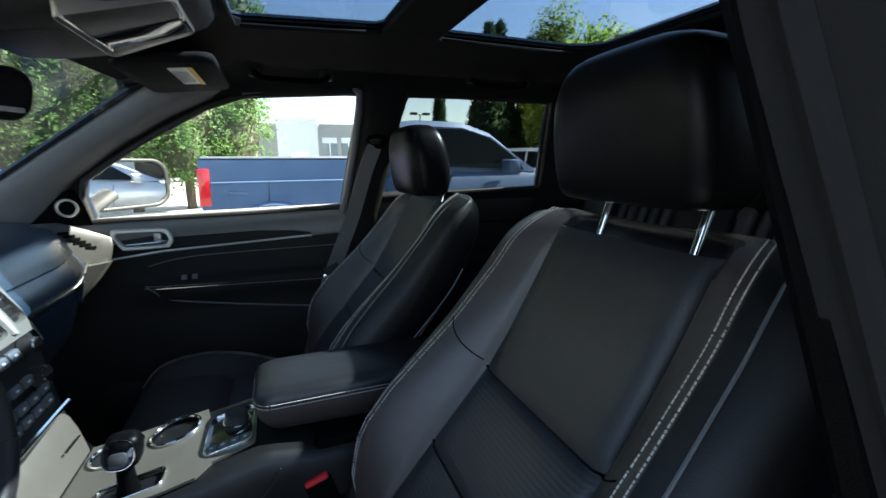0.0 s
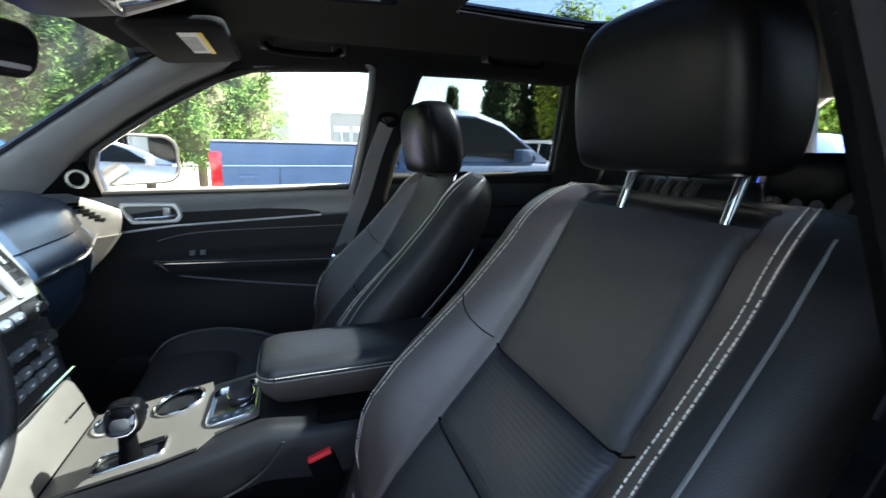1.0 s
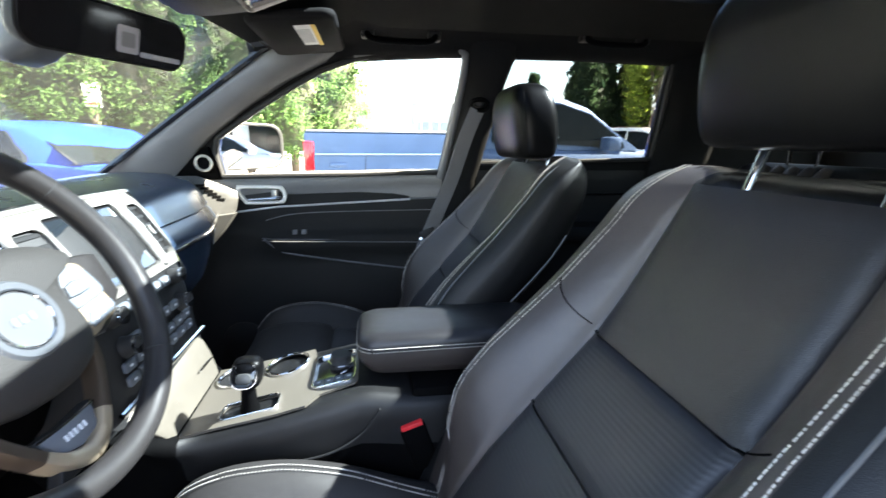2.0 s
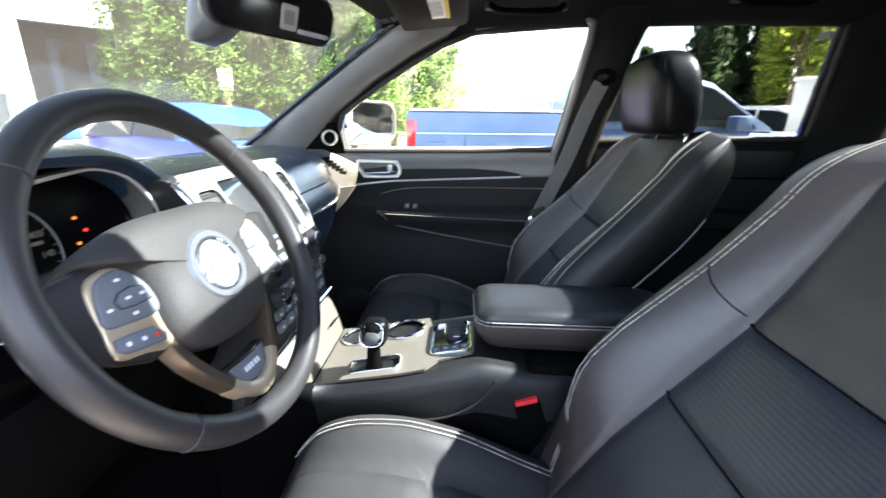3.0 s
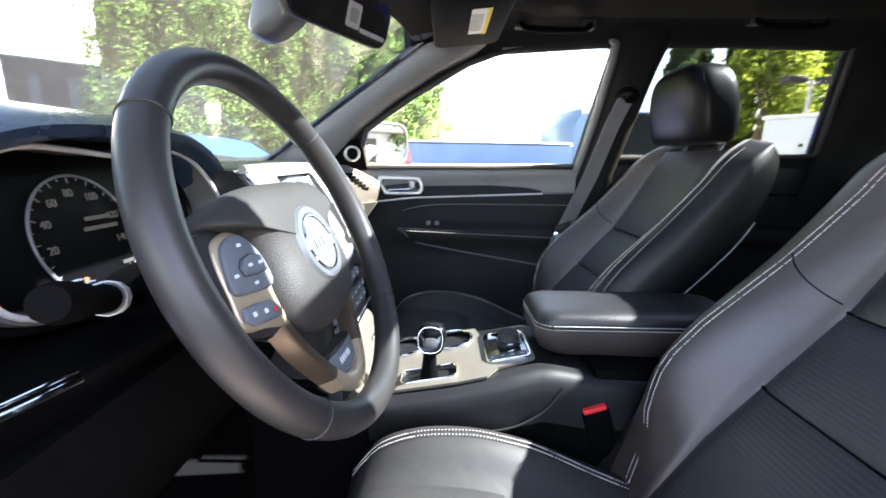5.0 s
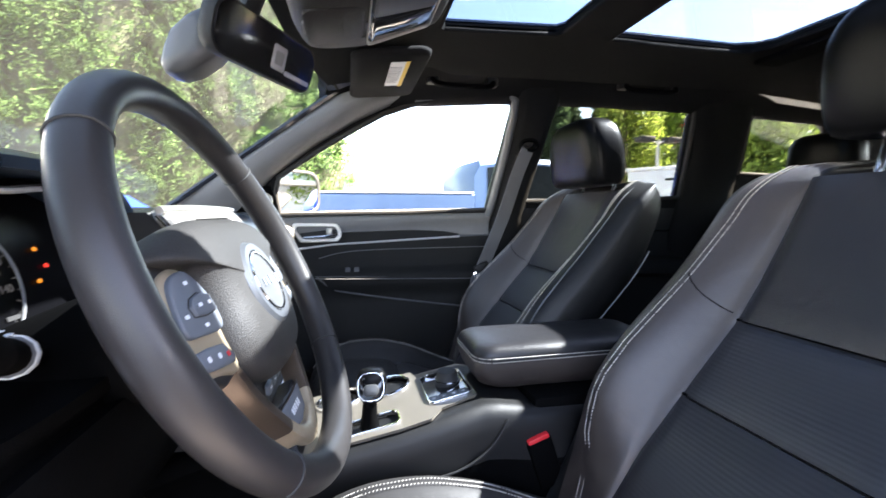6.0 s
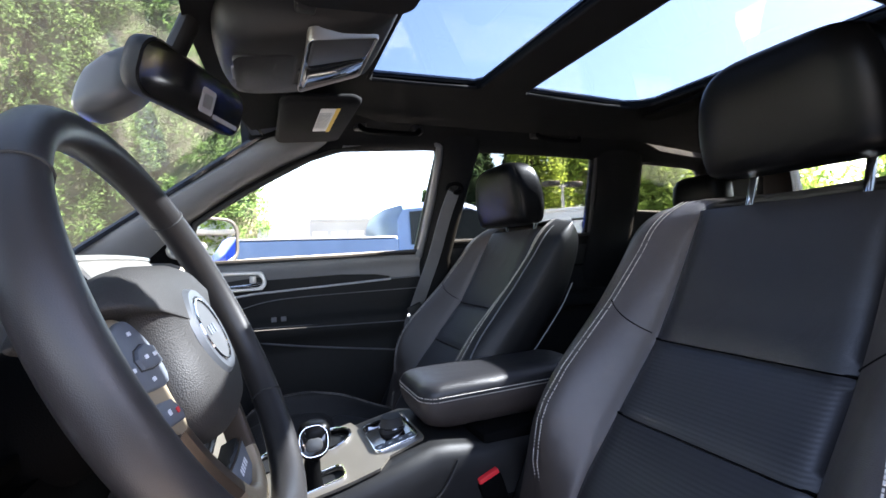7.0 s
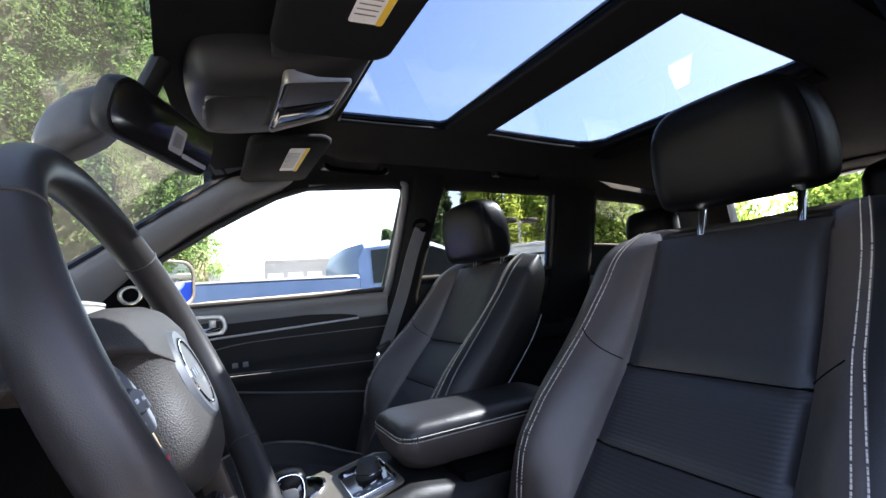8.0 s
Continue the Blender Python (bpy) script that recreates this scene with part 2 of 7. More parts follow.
WILLOW = leaf_mat("yellow_green_foliage", (0.08, 0.13, 0.025), (0.30, 0.38, 0.07))
SHADECORE = mat("crown_shade_core", (0.045, 0.05, 0.025), 0.95, vary=0.4, scale=3)
SIGNWHITE = mat("white_sign_enamel", (0.78, 0.77, 0.74), 0.4, vary=0.05, scale=6)
SIGNRED = mat("red_sign_enamel", (0.5, 0.04, 0.03), 0.4, vary=0.05, scale=6)


# ---- building helpers ----
def part(name, bm, material, parent=None, label="", smooth=38, kind=""):
    """Links a bmesh as one mesh object under a thing or a part."""
    bmesh.ops.recalc_face_normals(bm, faces=bm.faces)
    me = bpy.data.meshes.new(name)
    bm.to_mesh(me)
    bm.free()
    if smooth:
        me.polygons.foreach_set("use_smooth", [True] * len(me.polygons))
        me.set_sharp_from_angle(angle=radians(smooth))
    me.materials.append(material)
    ob = new(name, me)
    if parent is not None:
        ob.parent = parent
    return tagged(ob, label, kind=kind)


def thing(name, label, category, group="", kind="", at=(0, 0, 0), turn=0.0):
    ob = new(name)
    ob.empty_display_size = 0.05
    ob.matrix_basis = pose(*at, 0, 0, turn)
    return tagged(ob, label, category, group, kind)


def loft(rings, closed=True, cap=True, loop=False):
    """A skin over rings of points; loop joins the last ring to the first."""
    bm = bmesh.new()
    vs = [[bm.verts.new(p) for p in r] for r in rings]
    n = len(rings[0])
    m = len(rings)
    for i in range(m if loop else m - 1):
        a, b = vs[i], vs[(i + 1) % m]
        for j in range(n if closed else n - 1):
            k = (j + 1) % n
            bm.faces.new((a[j], a[k], b[k], b[j]))
    if cap and not loop and closed:
        bm.faces.new(vs[0][::-1])
        bm.faces.new(vs[-1])
    return bm


def join(*bms):
    out = bmesh.new()
    for b in bms:
        me = bpy.data.meshes.new("tmp")
        b.to_mesh(me)
        b.free()
        out.from_mesh(me)
        bpy.data.meshes.remove(me)
    return out


def box(x0, x1, y0, y1, z0, z1, bevel=0.0, seg=2):
    bm = bmesh.new()
    bmesh.ops.create_cube(bm, size=1)
    bmesh.ops.scale(bm, vec=(x1 - x0, y1 - y0, z1 - z0), verts=bm.verts)
    bmesh.ops.translate(bm, vec=((x0 + x1) / 2, (y0 + y1) / 2, (z0 + z1) / 2), verts=bm.verts)
    if bevel:
        bmesh.ops.bevel(bm, geom=bm.edges[:], offset=bevel, segments=seg, profile=0.5, affect="EDGES", clamp_overlap=True)
    return bm


def moved(bm, m):
    bmesh.ops.transform(bm, matrix=m, verts=bm.verts)
    return bm


def tube(points, radius, sides=8, closed=False, flat=1.0, taper=None):
    """A round bar along points."""
    pts = [Vector(p) for p in points]
    rings = []
    last = None
    for i, p in enumerate(pts):
        a = pts[i - 1] if (i or closed) else p
        b = pts[(i + 1) % len(pts)] if (i < len(pts) - 1 or closed) else p
        d = (b - a).normalized()
        if last is None:
            up = Vector((0, 0, 1)) if abs(d.z) < 0.9 else Vector((1, 0, 0))
            u = d.cross(up).normalized()
        else:
            u = (last - d * last.dot(d)).normalized()
        last = u
        w = d.cross(u)
        r = radius * (taper[i] if taper else 1)
        rings.append([p + u * math.cos(t) * r + w * math.sin(t) * r * flat for t in (2 * math.pi * k / sides for k in range(sides))])
    return loft(rings, True, not closed, closed)


def smooth_path(points, steps=8, closed=False):
    """Catmull-Rom through points."""
    p = [Vector(q) for q in points]
    out = []
    n = len(p)
    for i in range(n if closed else n - 1):
        a, b, c, d = (p[(i + k) % n] if closed else p[min(max(i + k, 0), n - 1)] for k in (-1, 0, 1, 2))
        for s in range(steps):
            t = s / steps
            out.append(0.5 * ((2 * b) + (c - a) * t + (2 * a - 5 * b + 4 * c - d) * t * t + (3 * b - a - 3 * c + d) * t ** 3))
    if not closed:
        out.append(p[-1])
    return out


def rrect(w, h, r, n=4):
    """A rounded rectangle round the origin, as 2D points."""
    out = []
    for cx, cy, a0 in ((w / 2 - r, h / 2 - r, 0), (r - w / 2, h / 2 - r, 90), (r - w / 2, r - h / 2, 180), (w / 2 - r, r - h / 2, 270)):
        for k in range(n + 1):
            a = radians(a0 + 90 * k / n)
            out.append((cx + r * math.cos(a), cy + r * math.sin(a)))
    return out


def prism(outline, place, depth, bevel=0.0):
    """A slab from a 2D outline: place(u, v, w) gives the point; w runs from 0 to depth. The w=depth rim is rounded in."""
    cx = sum(p[0] for p in outline) / len(outline)
    cy = sum(p[1] for p in outline) / len(outline)

    def ring(w, inset):
        res = []
        for u, v in outline:
            d = math.hypot(u - cx, v - cy) or 1
            k = 1 - inset / d
            res.append(place(cx + (u - cx) * k, cy + (v - cy) * k, w))
        return res
    if bevel:
        return loft([ring(0, 0), ring(depth - bevel, 0), ring(depth - bevel * 0.3, bevel * 0.3), ring(depth, bevel)])
    return loft([ring(0, 0), ring(depth, 0)])


def frame_ring(outer, inner, place, depth, bevel=0.002):
    """A flat ring between two outlines with as many points each."""
    rings = [[place(u, v, w) for u, v in o] for o, w in ((outer, 0), (outer, depth - bevel))]
    mid = [(a[0] + (b[0] - a[0]) * 0.25, a[1] + (b[1] - a[1]) * 0.25) for a, b in zip(outer, inner)]
    mid2 = [(a[0] + (b[0] - a[0]) * 0.75, a[1] + (b[1] - a[1]) * 0.75) for a, b in zip(outer, inner)]
    rings += [[place(u, v, depth) for u, v in mid], [place(u, v, depth) for u, v in mid2]]
    rings += [[place(u, v, w) for u, v in inner] for w in (depth - bevel, 0)]
    return loft(rings, True, False, True)


def filled(outer, holes, place, depth):
    """A slab with holes: outlines in 2D, place(u, v, w)."""
    bm = bmesh.new()
    edges = []
    for o in (outer, *holes):
        vs = [bm.verts.new((u, v, 0)) for u, v in o]
        edges += [bm.edges.new((vs[i], vs[(i + 1) % len(vs)])) for i in range(len(vs))]
    bmesh.ops.triangle_fill(bm, use_beauty=True, use_dissolve=False, edges=edges)
    got = bmesh.ops.extrude_face_region(bm, geom=bm.faces[:])
    top = {e for e in got["geom"] if isinstance(e, bmesh.types.BMVert)}
    for v in bm.verts:
        v.co = place(v.co.x, v.co.y, depth if v in top else 0)
    return bm


def lerp_table(table, z):
    """Smooth reading of a table of (key, value)."""
    for (a, va), (b, vb) in zip(table, table[1:]):
        if z <= b:
            t = min(max((z - a) / (b - a), 0), 1)
            return va + (vb - va) * t
    return table[-1][1]


def eased(table, z, reach=0.028):
    """A table read with its corners rounded off."""
    return sum(lerp_table(table, z + reach * k) * w for k, w in ((-1, 1), (-0.5, 2), (0, 3), (0.5, 2), (1, 1))) / 9


def stitches(points, parent, length=0.0044, gap=0.0012, r=0.00100, side=None, lift=0.0008):
    """A row of thread dashes along a line, one mesh a row."""
    pts = [Vector(p) for p in points]
    bms = bmesh.new()
    carry = 0.0
    for a, b in zip(pts, pts[1:]):
        seg = (b - a).length
        d = (b - a) / seg if seg else Vector((1, 0, 0))
        u = d.cross(Vector((0.3, 0.5, 1))).normalized()
        w = d.cross(u)
        s = carry
        while s < seg:
            p, q = a + d * s, a + d * min(s + length, seg + length * 0.3)
            ring0 = [bms.verts.new(p + (u * x + w * y) * r) for x, y in ((1, 0), (0, 1), (-1, 0), (0, -1))]
            ring1 = [bms.verts.new(q + (u * x + w * y) * r) for x, y in ((1, 0), (0, 1), (-1, 0), (0, -1))]
            for k in range(4):
                bms.faces.new((ring0[k], ring0[(k + 1) % 4], ring1[(k + 1) % 4], ring1[k]))
            bms.faces.new(ring0[::-1])
            bms.faces.new(ring1)
            s += length + gap
        carry = s - seg
    return part("stitching", bms, THREAD, parent, "off-white contrast thread", kind="stuff")


MID = -0.035                      # the car's middle line
GROUND = -0.08


def side(z):
    """The inner face of the passenger side above the belt line leans in."""
    return 0.70 - 0.25 * (z - 1.09)


# ---- the car's shell ----
WIN_FRONT = [(-0.140, 1.105), (-0.150, 1.180), (-0.137, 1.226), (-0.080, 1.266), (0.018, 1.330), (0.105, 1.380), (0.20, 1.432), (0.29, 1.464), (0.385, 1.486), (0.51, 1.502), (0.618, 1.506),
             (0.642, 1.500), (0.650, 1.478), (0.618, 1.31), (0.585, 1.13), (0.572, 1.122), (0.30, 1.112)]
WIN_REAR = [(0.70, 1.15), (0.735, 1.26), (0.80, 1.475), (0.812, 1.497), (0.835, 1.507), (1.10, 1.512), (1.37, 1.51), (1.385, 1.50), (1.40, 1.18), (1.39, 1.17), (1.05, 1.16)]
WIN_QUARTER = [(1.66, 1.27), (1.648, 1.48), (1.66, 1.493), (1.80, 1.497), (2.00, 1.495), (2.06, 1.47), (2.12, 1.40), (2.16, 1.30), (2.15, 1.275), (1.90, 1.262)]


def right_side(x, z, w):
    """A point of the passenger side; w goes outwards."""
    return (x, side(z) + w, z)


def left_side(x, z, w):
    return (x, 2 * MID - side(z) - w, z)


def outline_tube(outline, place, w, r, flat=1.0):
    return tube([place(u, v, w) for u, v in outline], r, 8, closed=True, flat=flat)


body = thing("car_body", "black-lined cabin shell of a parked dark blue SUV", "car", kind="structure")
upper = [(-0.50, 1.105), (-0.345, 1.222), (0.038, 1.484), (0.07, 1.505), (0.30, 1.535), (0.65, 1.56), (1.4, 1.56), (2.1, 1.53), (2.42, 1.42), (2.50, 1.15), (2.50, 1.06), (0.62, 1.06), (0.60, 1.09), (-0.2, 1.09)]
part("side_frame", filled(upper, [WIN_FRONT, WIN_REAR, WIN_QUARTER], right_side, 0.035), HEADLINER, body, "black cloth-lined window surround")
opening = [(-0.35, 1.12), (-0.20, 1.215), (0.0, 1.335), (0.145, 1.42), (0.26, 1.465), (0.38, 1.492), (0.49, 1.505), (0.530, 1.50), (0.545, 1.485), (0.550, 1.44),
           (0.566, 1.325), (0.588, 1.231), (0.621, 1.09), (0.655, 0.90), (0.66, 0.75), (0.60, 0.52), (0.55, 0.44), (0.42, 0.415), (-0.30, 0.415), (-0.42, 0.50), (-0.47, 0.80)]
lower_left = [(-0.52, 1.12), (-0.345, 1.235), (0.035, 1.497), (0.07, 1.515), (0.30, 1.545), (0.65, 1.57), (1.4, 1.57), (2.1, 1.53), (2.42, 1.42), (2.50, 1.15), (2.50, 0.35), (-0.52, 0.35)]
part("door_frame", filled(lower_left, [opening, WIN_REAR, WIN_QUARTER], lambda x, z, w: (x, 2 * MID - side(max(z, 1.05)) - w, z), 0.05), HEADLINER, body, "open front doorway")
part("sill", box(-0.50, 2.5, 2 * MID - 0.80, 2 * MID - 0.64, 0.33, 0.42, 0.02), PLASTIC, body)
# seals round the openings
part("window_seal", outline_tube(WIN_FRONT, right_side, -0.001, 0.008), RUBBER, body)
part("window_seal", outline_tube(WIN_REAR, right_side, -0.001, 0.008), RUBBER, body)
part("window_seal", outline_tube(WIN_QUARTER, right_side, -0.001, 0.008), RUBBER, body)
part("window_seal", outline_tube(WIN_REAR, left_side, -0.001, 0.008), RUBBER, body)
part("window_seal", outline_tube(WIN_QUARTER, left_side, -0.001, 0.008), RUBBER, body)
part("door_seal", outline_tube(opening, lambda x, z, w: (x, 2 * MID - side(max(z, 1.05)) - w, z), 0.02, 0.007), HEADLINER, body)


def pillar(name, place, line, material, label=""):
    """A padded post: line holds (x, z, width along x, how far it stands in)."""
    rings = []
    for x, z, w, d in line:
        sec = [(-0.5, 0.0), (-0.5, -0.35), (-0.42, -0.75), (-0.25, -0.97), (0, -1.0), (0.25, -0.97), (0.42, -0.75), (0.5, -0.35), (0.5, 0.0), (0, 0.3)]
        rings.append([place(x + u * w, z, v * d + 0.004) for u, v in sec])
    return part(name, loft(rings), material, body, label)


for place, nm in ((right_side, "r"), (left_side, "l")):
    s = 1 if nm == "r" else -1
    # windshield posts: grey padded trim between glass and door window
    rings = []
    for t in range(13):
        k = t / 12
        front = Vector((-0.50 + 0.55 * k, 0, 1.112 + 0.372 * k))
        back = Vector((lerp_table([(0, -0.275), (0.12, -0.215), (0.25, -0.150), (0.5, -0.022), (0.75, 0.105), (1, 0.27)], k), 0, lerp_table([(0, 1.10), (0.12, 1.165), (0.25, 1.232), (0.5, 1.325), (0.75, 1.402), (1, 1.482)], k)))
        r = []
        for u, dpt in ((0, 0.02), (0.0, -0.012), (0.06, -0.03), (0.25, -0.048), (0.5, -0.052), (0.75, -0.042), (0.94, -0.022), (1.0, -0.006), (1.0, 0.02)):
            p = front.lerp(back, u)
            r.append(place(p.x, p.z, dpt * min(1, 0.45 + 2.2 * k) if dpt < 0 else dpt))
        rings.append(r)
    part("windshield_pillar", loft(rings), GREYPLASTIC, body, "smooth charcoal grey padded pillar trim")
    if nm == "r":
        pillar("door_pillar", place, [(0.70, 0.36, 0.20, 0.05), (0.685, 0.80, 0.17, 0.05), (0.665, 1.0, 0.14, 0.05), (0.655, 1.09, 0.12, 0.05), (0.675, 1.20, 0.125, 0.05), (0.70, 1.32, 0.13, 0.05), (0.722, 1.44, 0.14, 0.05), (0.73, 1.52, 0.17, 0.045), (0.735, 1.56, 0.22, 0.03)], HEADLINER)
        # lighter door frame strip along the window's rear edge
        part("door_frame_strip", tube([place(0.586, 1.10, -0.008), place(0.60, 1.16, -0.010), place(0.625, 1.30, -0.012), place(0.645, 1.44, -0.012), place(0.648, 1.492, -0.010), place(0.62, 1.512, -0.008), place(0.50, 1.506, -0.006), place(0.30, 1.482, -0.004)], 0.014, 10), STRIPGREY, body, "grey window frame strip")
        part("door_frame_strip", tube([place(0.612, 1.10, -0.02), place(0.628, 1.18, -0.022), place(0.65, 1.30, -0.024), place(0.668, 1.42, -0.024)], 0.006, 8), RUBBER, body)
    else:
        pillar("door_pillar", place, [(0.74, 0.80, 0.20, 0.03), (0.71, 1.05, 0.18, 0.03), (0.685, 1.20, 0.18, 0.032), (0.665, 1.35, 0.19, 0.035), (0.65, 1.46, 0.2, 0.035), (0.65, 1.56, 0.24, 0.03)], MATTE, "charcoal pillar trim beside the open doorway")
    pillar("rear_door_pillar", place, [(1.50, 0.9, 0.3, 0.06), (1.515, 1.15, 0.24, 0.06), (1.52, 1.35, 0.23, 0.05), (1.51, 1.50, 0.26, 0.04), (1.51, 1.56, 0.3, 0.03)], HEADLINER)
    pillar("tail_pillar", place, [(2.35, 0.9, 0.35, 0.10), (2.36, 1.15, 0.36, 0.10), (2.33, 1.33, 0.38, 0.09), (2.27, 1.46, 0.45, 0.08), (2.20, 1.53, 0.5, 0.05)], HEADLINER)
    # rail between side and roof
    rr = []
    for x, z, y in ((0.02, 1.485, 0.53), (0.25, 1.515, 0.505), (0.6, 1.54, 0.495), (1.0, 1.548, 0.49), (1.5, 1.546, 0.488), (2.0, 1.53, 0.485), (2.4, 1.48, 0.48)):
        o = side(z - 0.03)
        sec = [(o + 0.03, z - 0.055), (o - 0.004, z - 0.052), (o - 0.022, z - 0.036), (o - 0.042, z - 0.012), (y - 0.03, z + 0.018), (y - 0.09, z + 0.034), (y - 0.09, z + 0.05), (o + 0.03, z + 0.05)]
        rr.append([(x, a if s > 0 else 2 * MID - a, b) for a, b in sec])
    part("roof_rail", loft(rr), HEADLINER, body, "black headliner edge over the doors")

# panes
tagged(part("window_1", prism(WIN_FRONT, lambda x, z, w: right_side(x, z, w + 0.016), 0.004), CLEAR, None), "clear front passenger window, raised", "window", kind="structure")
tagged(part("window_2", prism(WIN_REAR, lambda x, z, w: right_side(x, z, w + 0.016), 0.004), TINT, None), "tinted rear passenger window, raised", "window", kind="structure")
tagged(part("window_3", prism(WIN_QUARTER, lambda x, z, w: right_side(x, z, w + 0.016), 0.004), TINT, None), "tinted rear quarter window", "window", kind="structure")
tagged(part("window_4", prism(WIN_REAR, lambda x, z, w: left_side(x, z, w + 0.016), 0.004), TINT, None), "tinted rear driver-side window, raised", "window", kind="structure")
tagged(part("window_5", prism(WIN_QUARTER, lambda x, z, w: left_side(x, z, w + 0.016), 0.004), TINT, None), "tinted rear quarter window", "window", kind="structure")


def shield_point(u, v):
    """The windshield: u across from -1 to 1, v up from 0 to 1."""
    bow = 1 - u * u
    y = MID + u * (0.70 - 0.10 * v)
    return Vector((-0.52 + 0.575 * v - bow * (0.22 - 0.13 * v), y, 1.095 + 0.395 * v + bow * 0.035 * v))


rings = [[shield_point(-1 + 2 * i / 16, v / 8) for i in range(17)] for v in range(9)]
back = [[shield_point(-1 + 2 * i / 16, v / 8) + Vector((-0.003, 0, 0.004)) for i in range(17)] for v in range(9)]
bm = loft(rings + back[::-1], False, False, True)
tagged(part("windshield", bm, SHIELD, None, smooth=60), "clear raked windshield with a dark edge band", "windshield", kind="structure").visible_shadow = False
edge = [shield_point(1, v / 8) for v in range(9)] + [shield_point(1 - 2 * i / 12, 1) for i in range(1, 13)] + [shield_point(-1, 1 - v / 8) for v in range(1, 9)]
part("windshield_edge_band", tube([p + Vector((0.004, 0, -0.002)) for p in edge], 0.008, 6, flat=1.2), GLOSSBLACK, body)

# headliner with two roof lights
L, R = MID - 0.335, MID + 0.315
HOLE_A = [(0.292, L - 0.03), (0.305, L - 0.045), (0.652, L - 0.045), (0.664, L - 0.03), (0.652, R - 0.02), (0.635, R), (0.330, R), (0.312, R - 0.02)]
HOLE_B = [(0.786, L - 0.012), (0.792, L - 0.018), (1.298, L - 0.018), (1.306, L - 0.010), (1.293, R - 0.06), (1.262, R - 0.02), (1.215, R), (0.815, R), (0.795, R - 0.02)]


def roof_z(x, y):
    return lerp_table([(-0.1, 1.492), (0.03, 1.51), (0.2, 1.553), (0.34, 1.578), (0.66, 1.59), (1.24, 1.588), (1.8, 1.57), (2.4, 1.50)], x) - 0.06 * ((y - MID) / 0.6) ** 4


def roof_place(x, y, w):
    return (x, y, roof_z(x, y) + w)


lid = [(-0.04, MID - 0.3), (0.03, MID - 0.52), (0.3, MID - 0.53), (1.5, MID - 0.525), (2.4, MID - 0.5), (2.45, MID - 0.2), (2.45, MID + 0.2), (2.4, MID + 0.5), (1.5, MID + 0.525), (0.3, MID + 0.53), (0.03, MID + 0.52), (-0.04, MID + 0.3), (-0.06, MID)]
ceiling = part("ceiling", filled(lid, [HOLE_A, HOLE_B], roof_place, 0.02), HEADLINER, None)
tagged(ceiling, "black woven headliner with two large roof openings", "ceiling", kind="structure")
for hole in (HOLE_A, HOLE_B):
    rim = [roof_place(x, y, 0.004) for x, y in hole]
    part("roof_glass_rim", tube(smooth_path(rim, 3, True), 0.006, 8, closed=True), HEADLINER, body, "black cloth-edged roof opening")
    well = loft([[roof_place(x, y, 0.0) for x, y in hole], [roof_place(x, y, 0.016) for x, y in hole]], True, False)
    part("roof_glass_frame", well, MATTE, body)
part("sunshade_cassette", box(1.31, 1.40, L - 0.02, R + 0.02, 1.562, 1.578, 0.006), MATTE, body)
part("tail_header", box(2.28, 2.52, MID - 0.62, MID + 0.62, 1.50, 1.545, 0.01), HEADLINER, body)
tagged(part("sunroof", prism(HOLE_A, lambda x, y, w: roof_place(x, y, 0.012 + w), 0.004), ROOFGLASS, None), "tinted front roof glass panel, closed", "sunroof", kind="structure")
tagged(part("sunroof", prism(HOLE_B, lambda x, y, w: roof_place(x, y, 0.012 + w), 0.004), ROOFGLASS, None), "tinted fixed rear roof glass panel", "sunroof", kind="structure")
# outer skin of the roof, with the same openings
part("roof_skin", filled([(x * 1.0 - 0.0, MID + (y - MID) * 1.12) for x, y in lid], [HOLE_A, HOLE_B], lambda x, y, w: (x, y, roof_z(x, MID) + 0.021 - 0.06 * max(0, (abs(y - MID) - 0.3) / 0.3) ** 2 + w), 0.006), BODYPAINT, body, "dark blue painted roof")

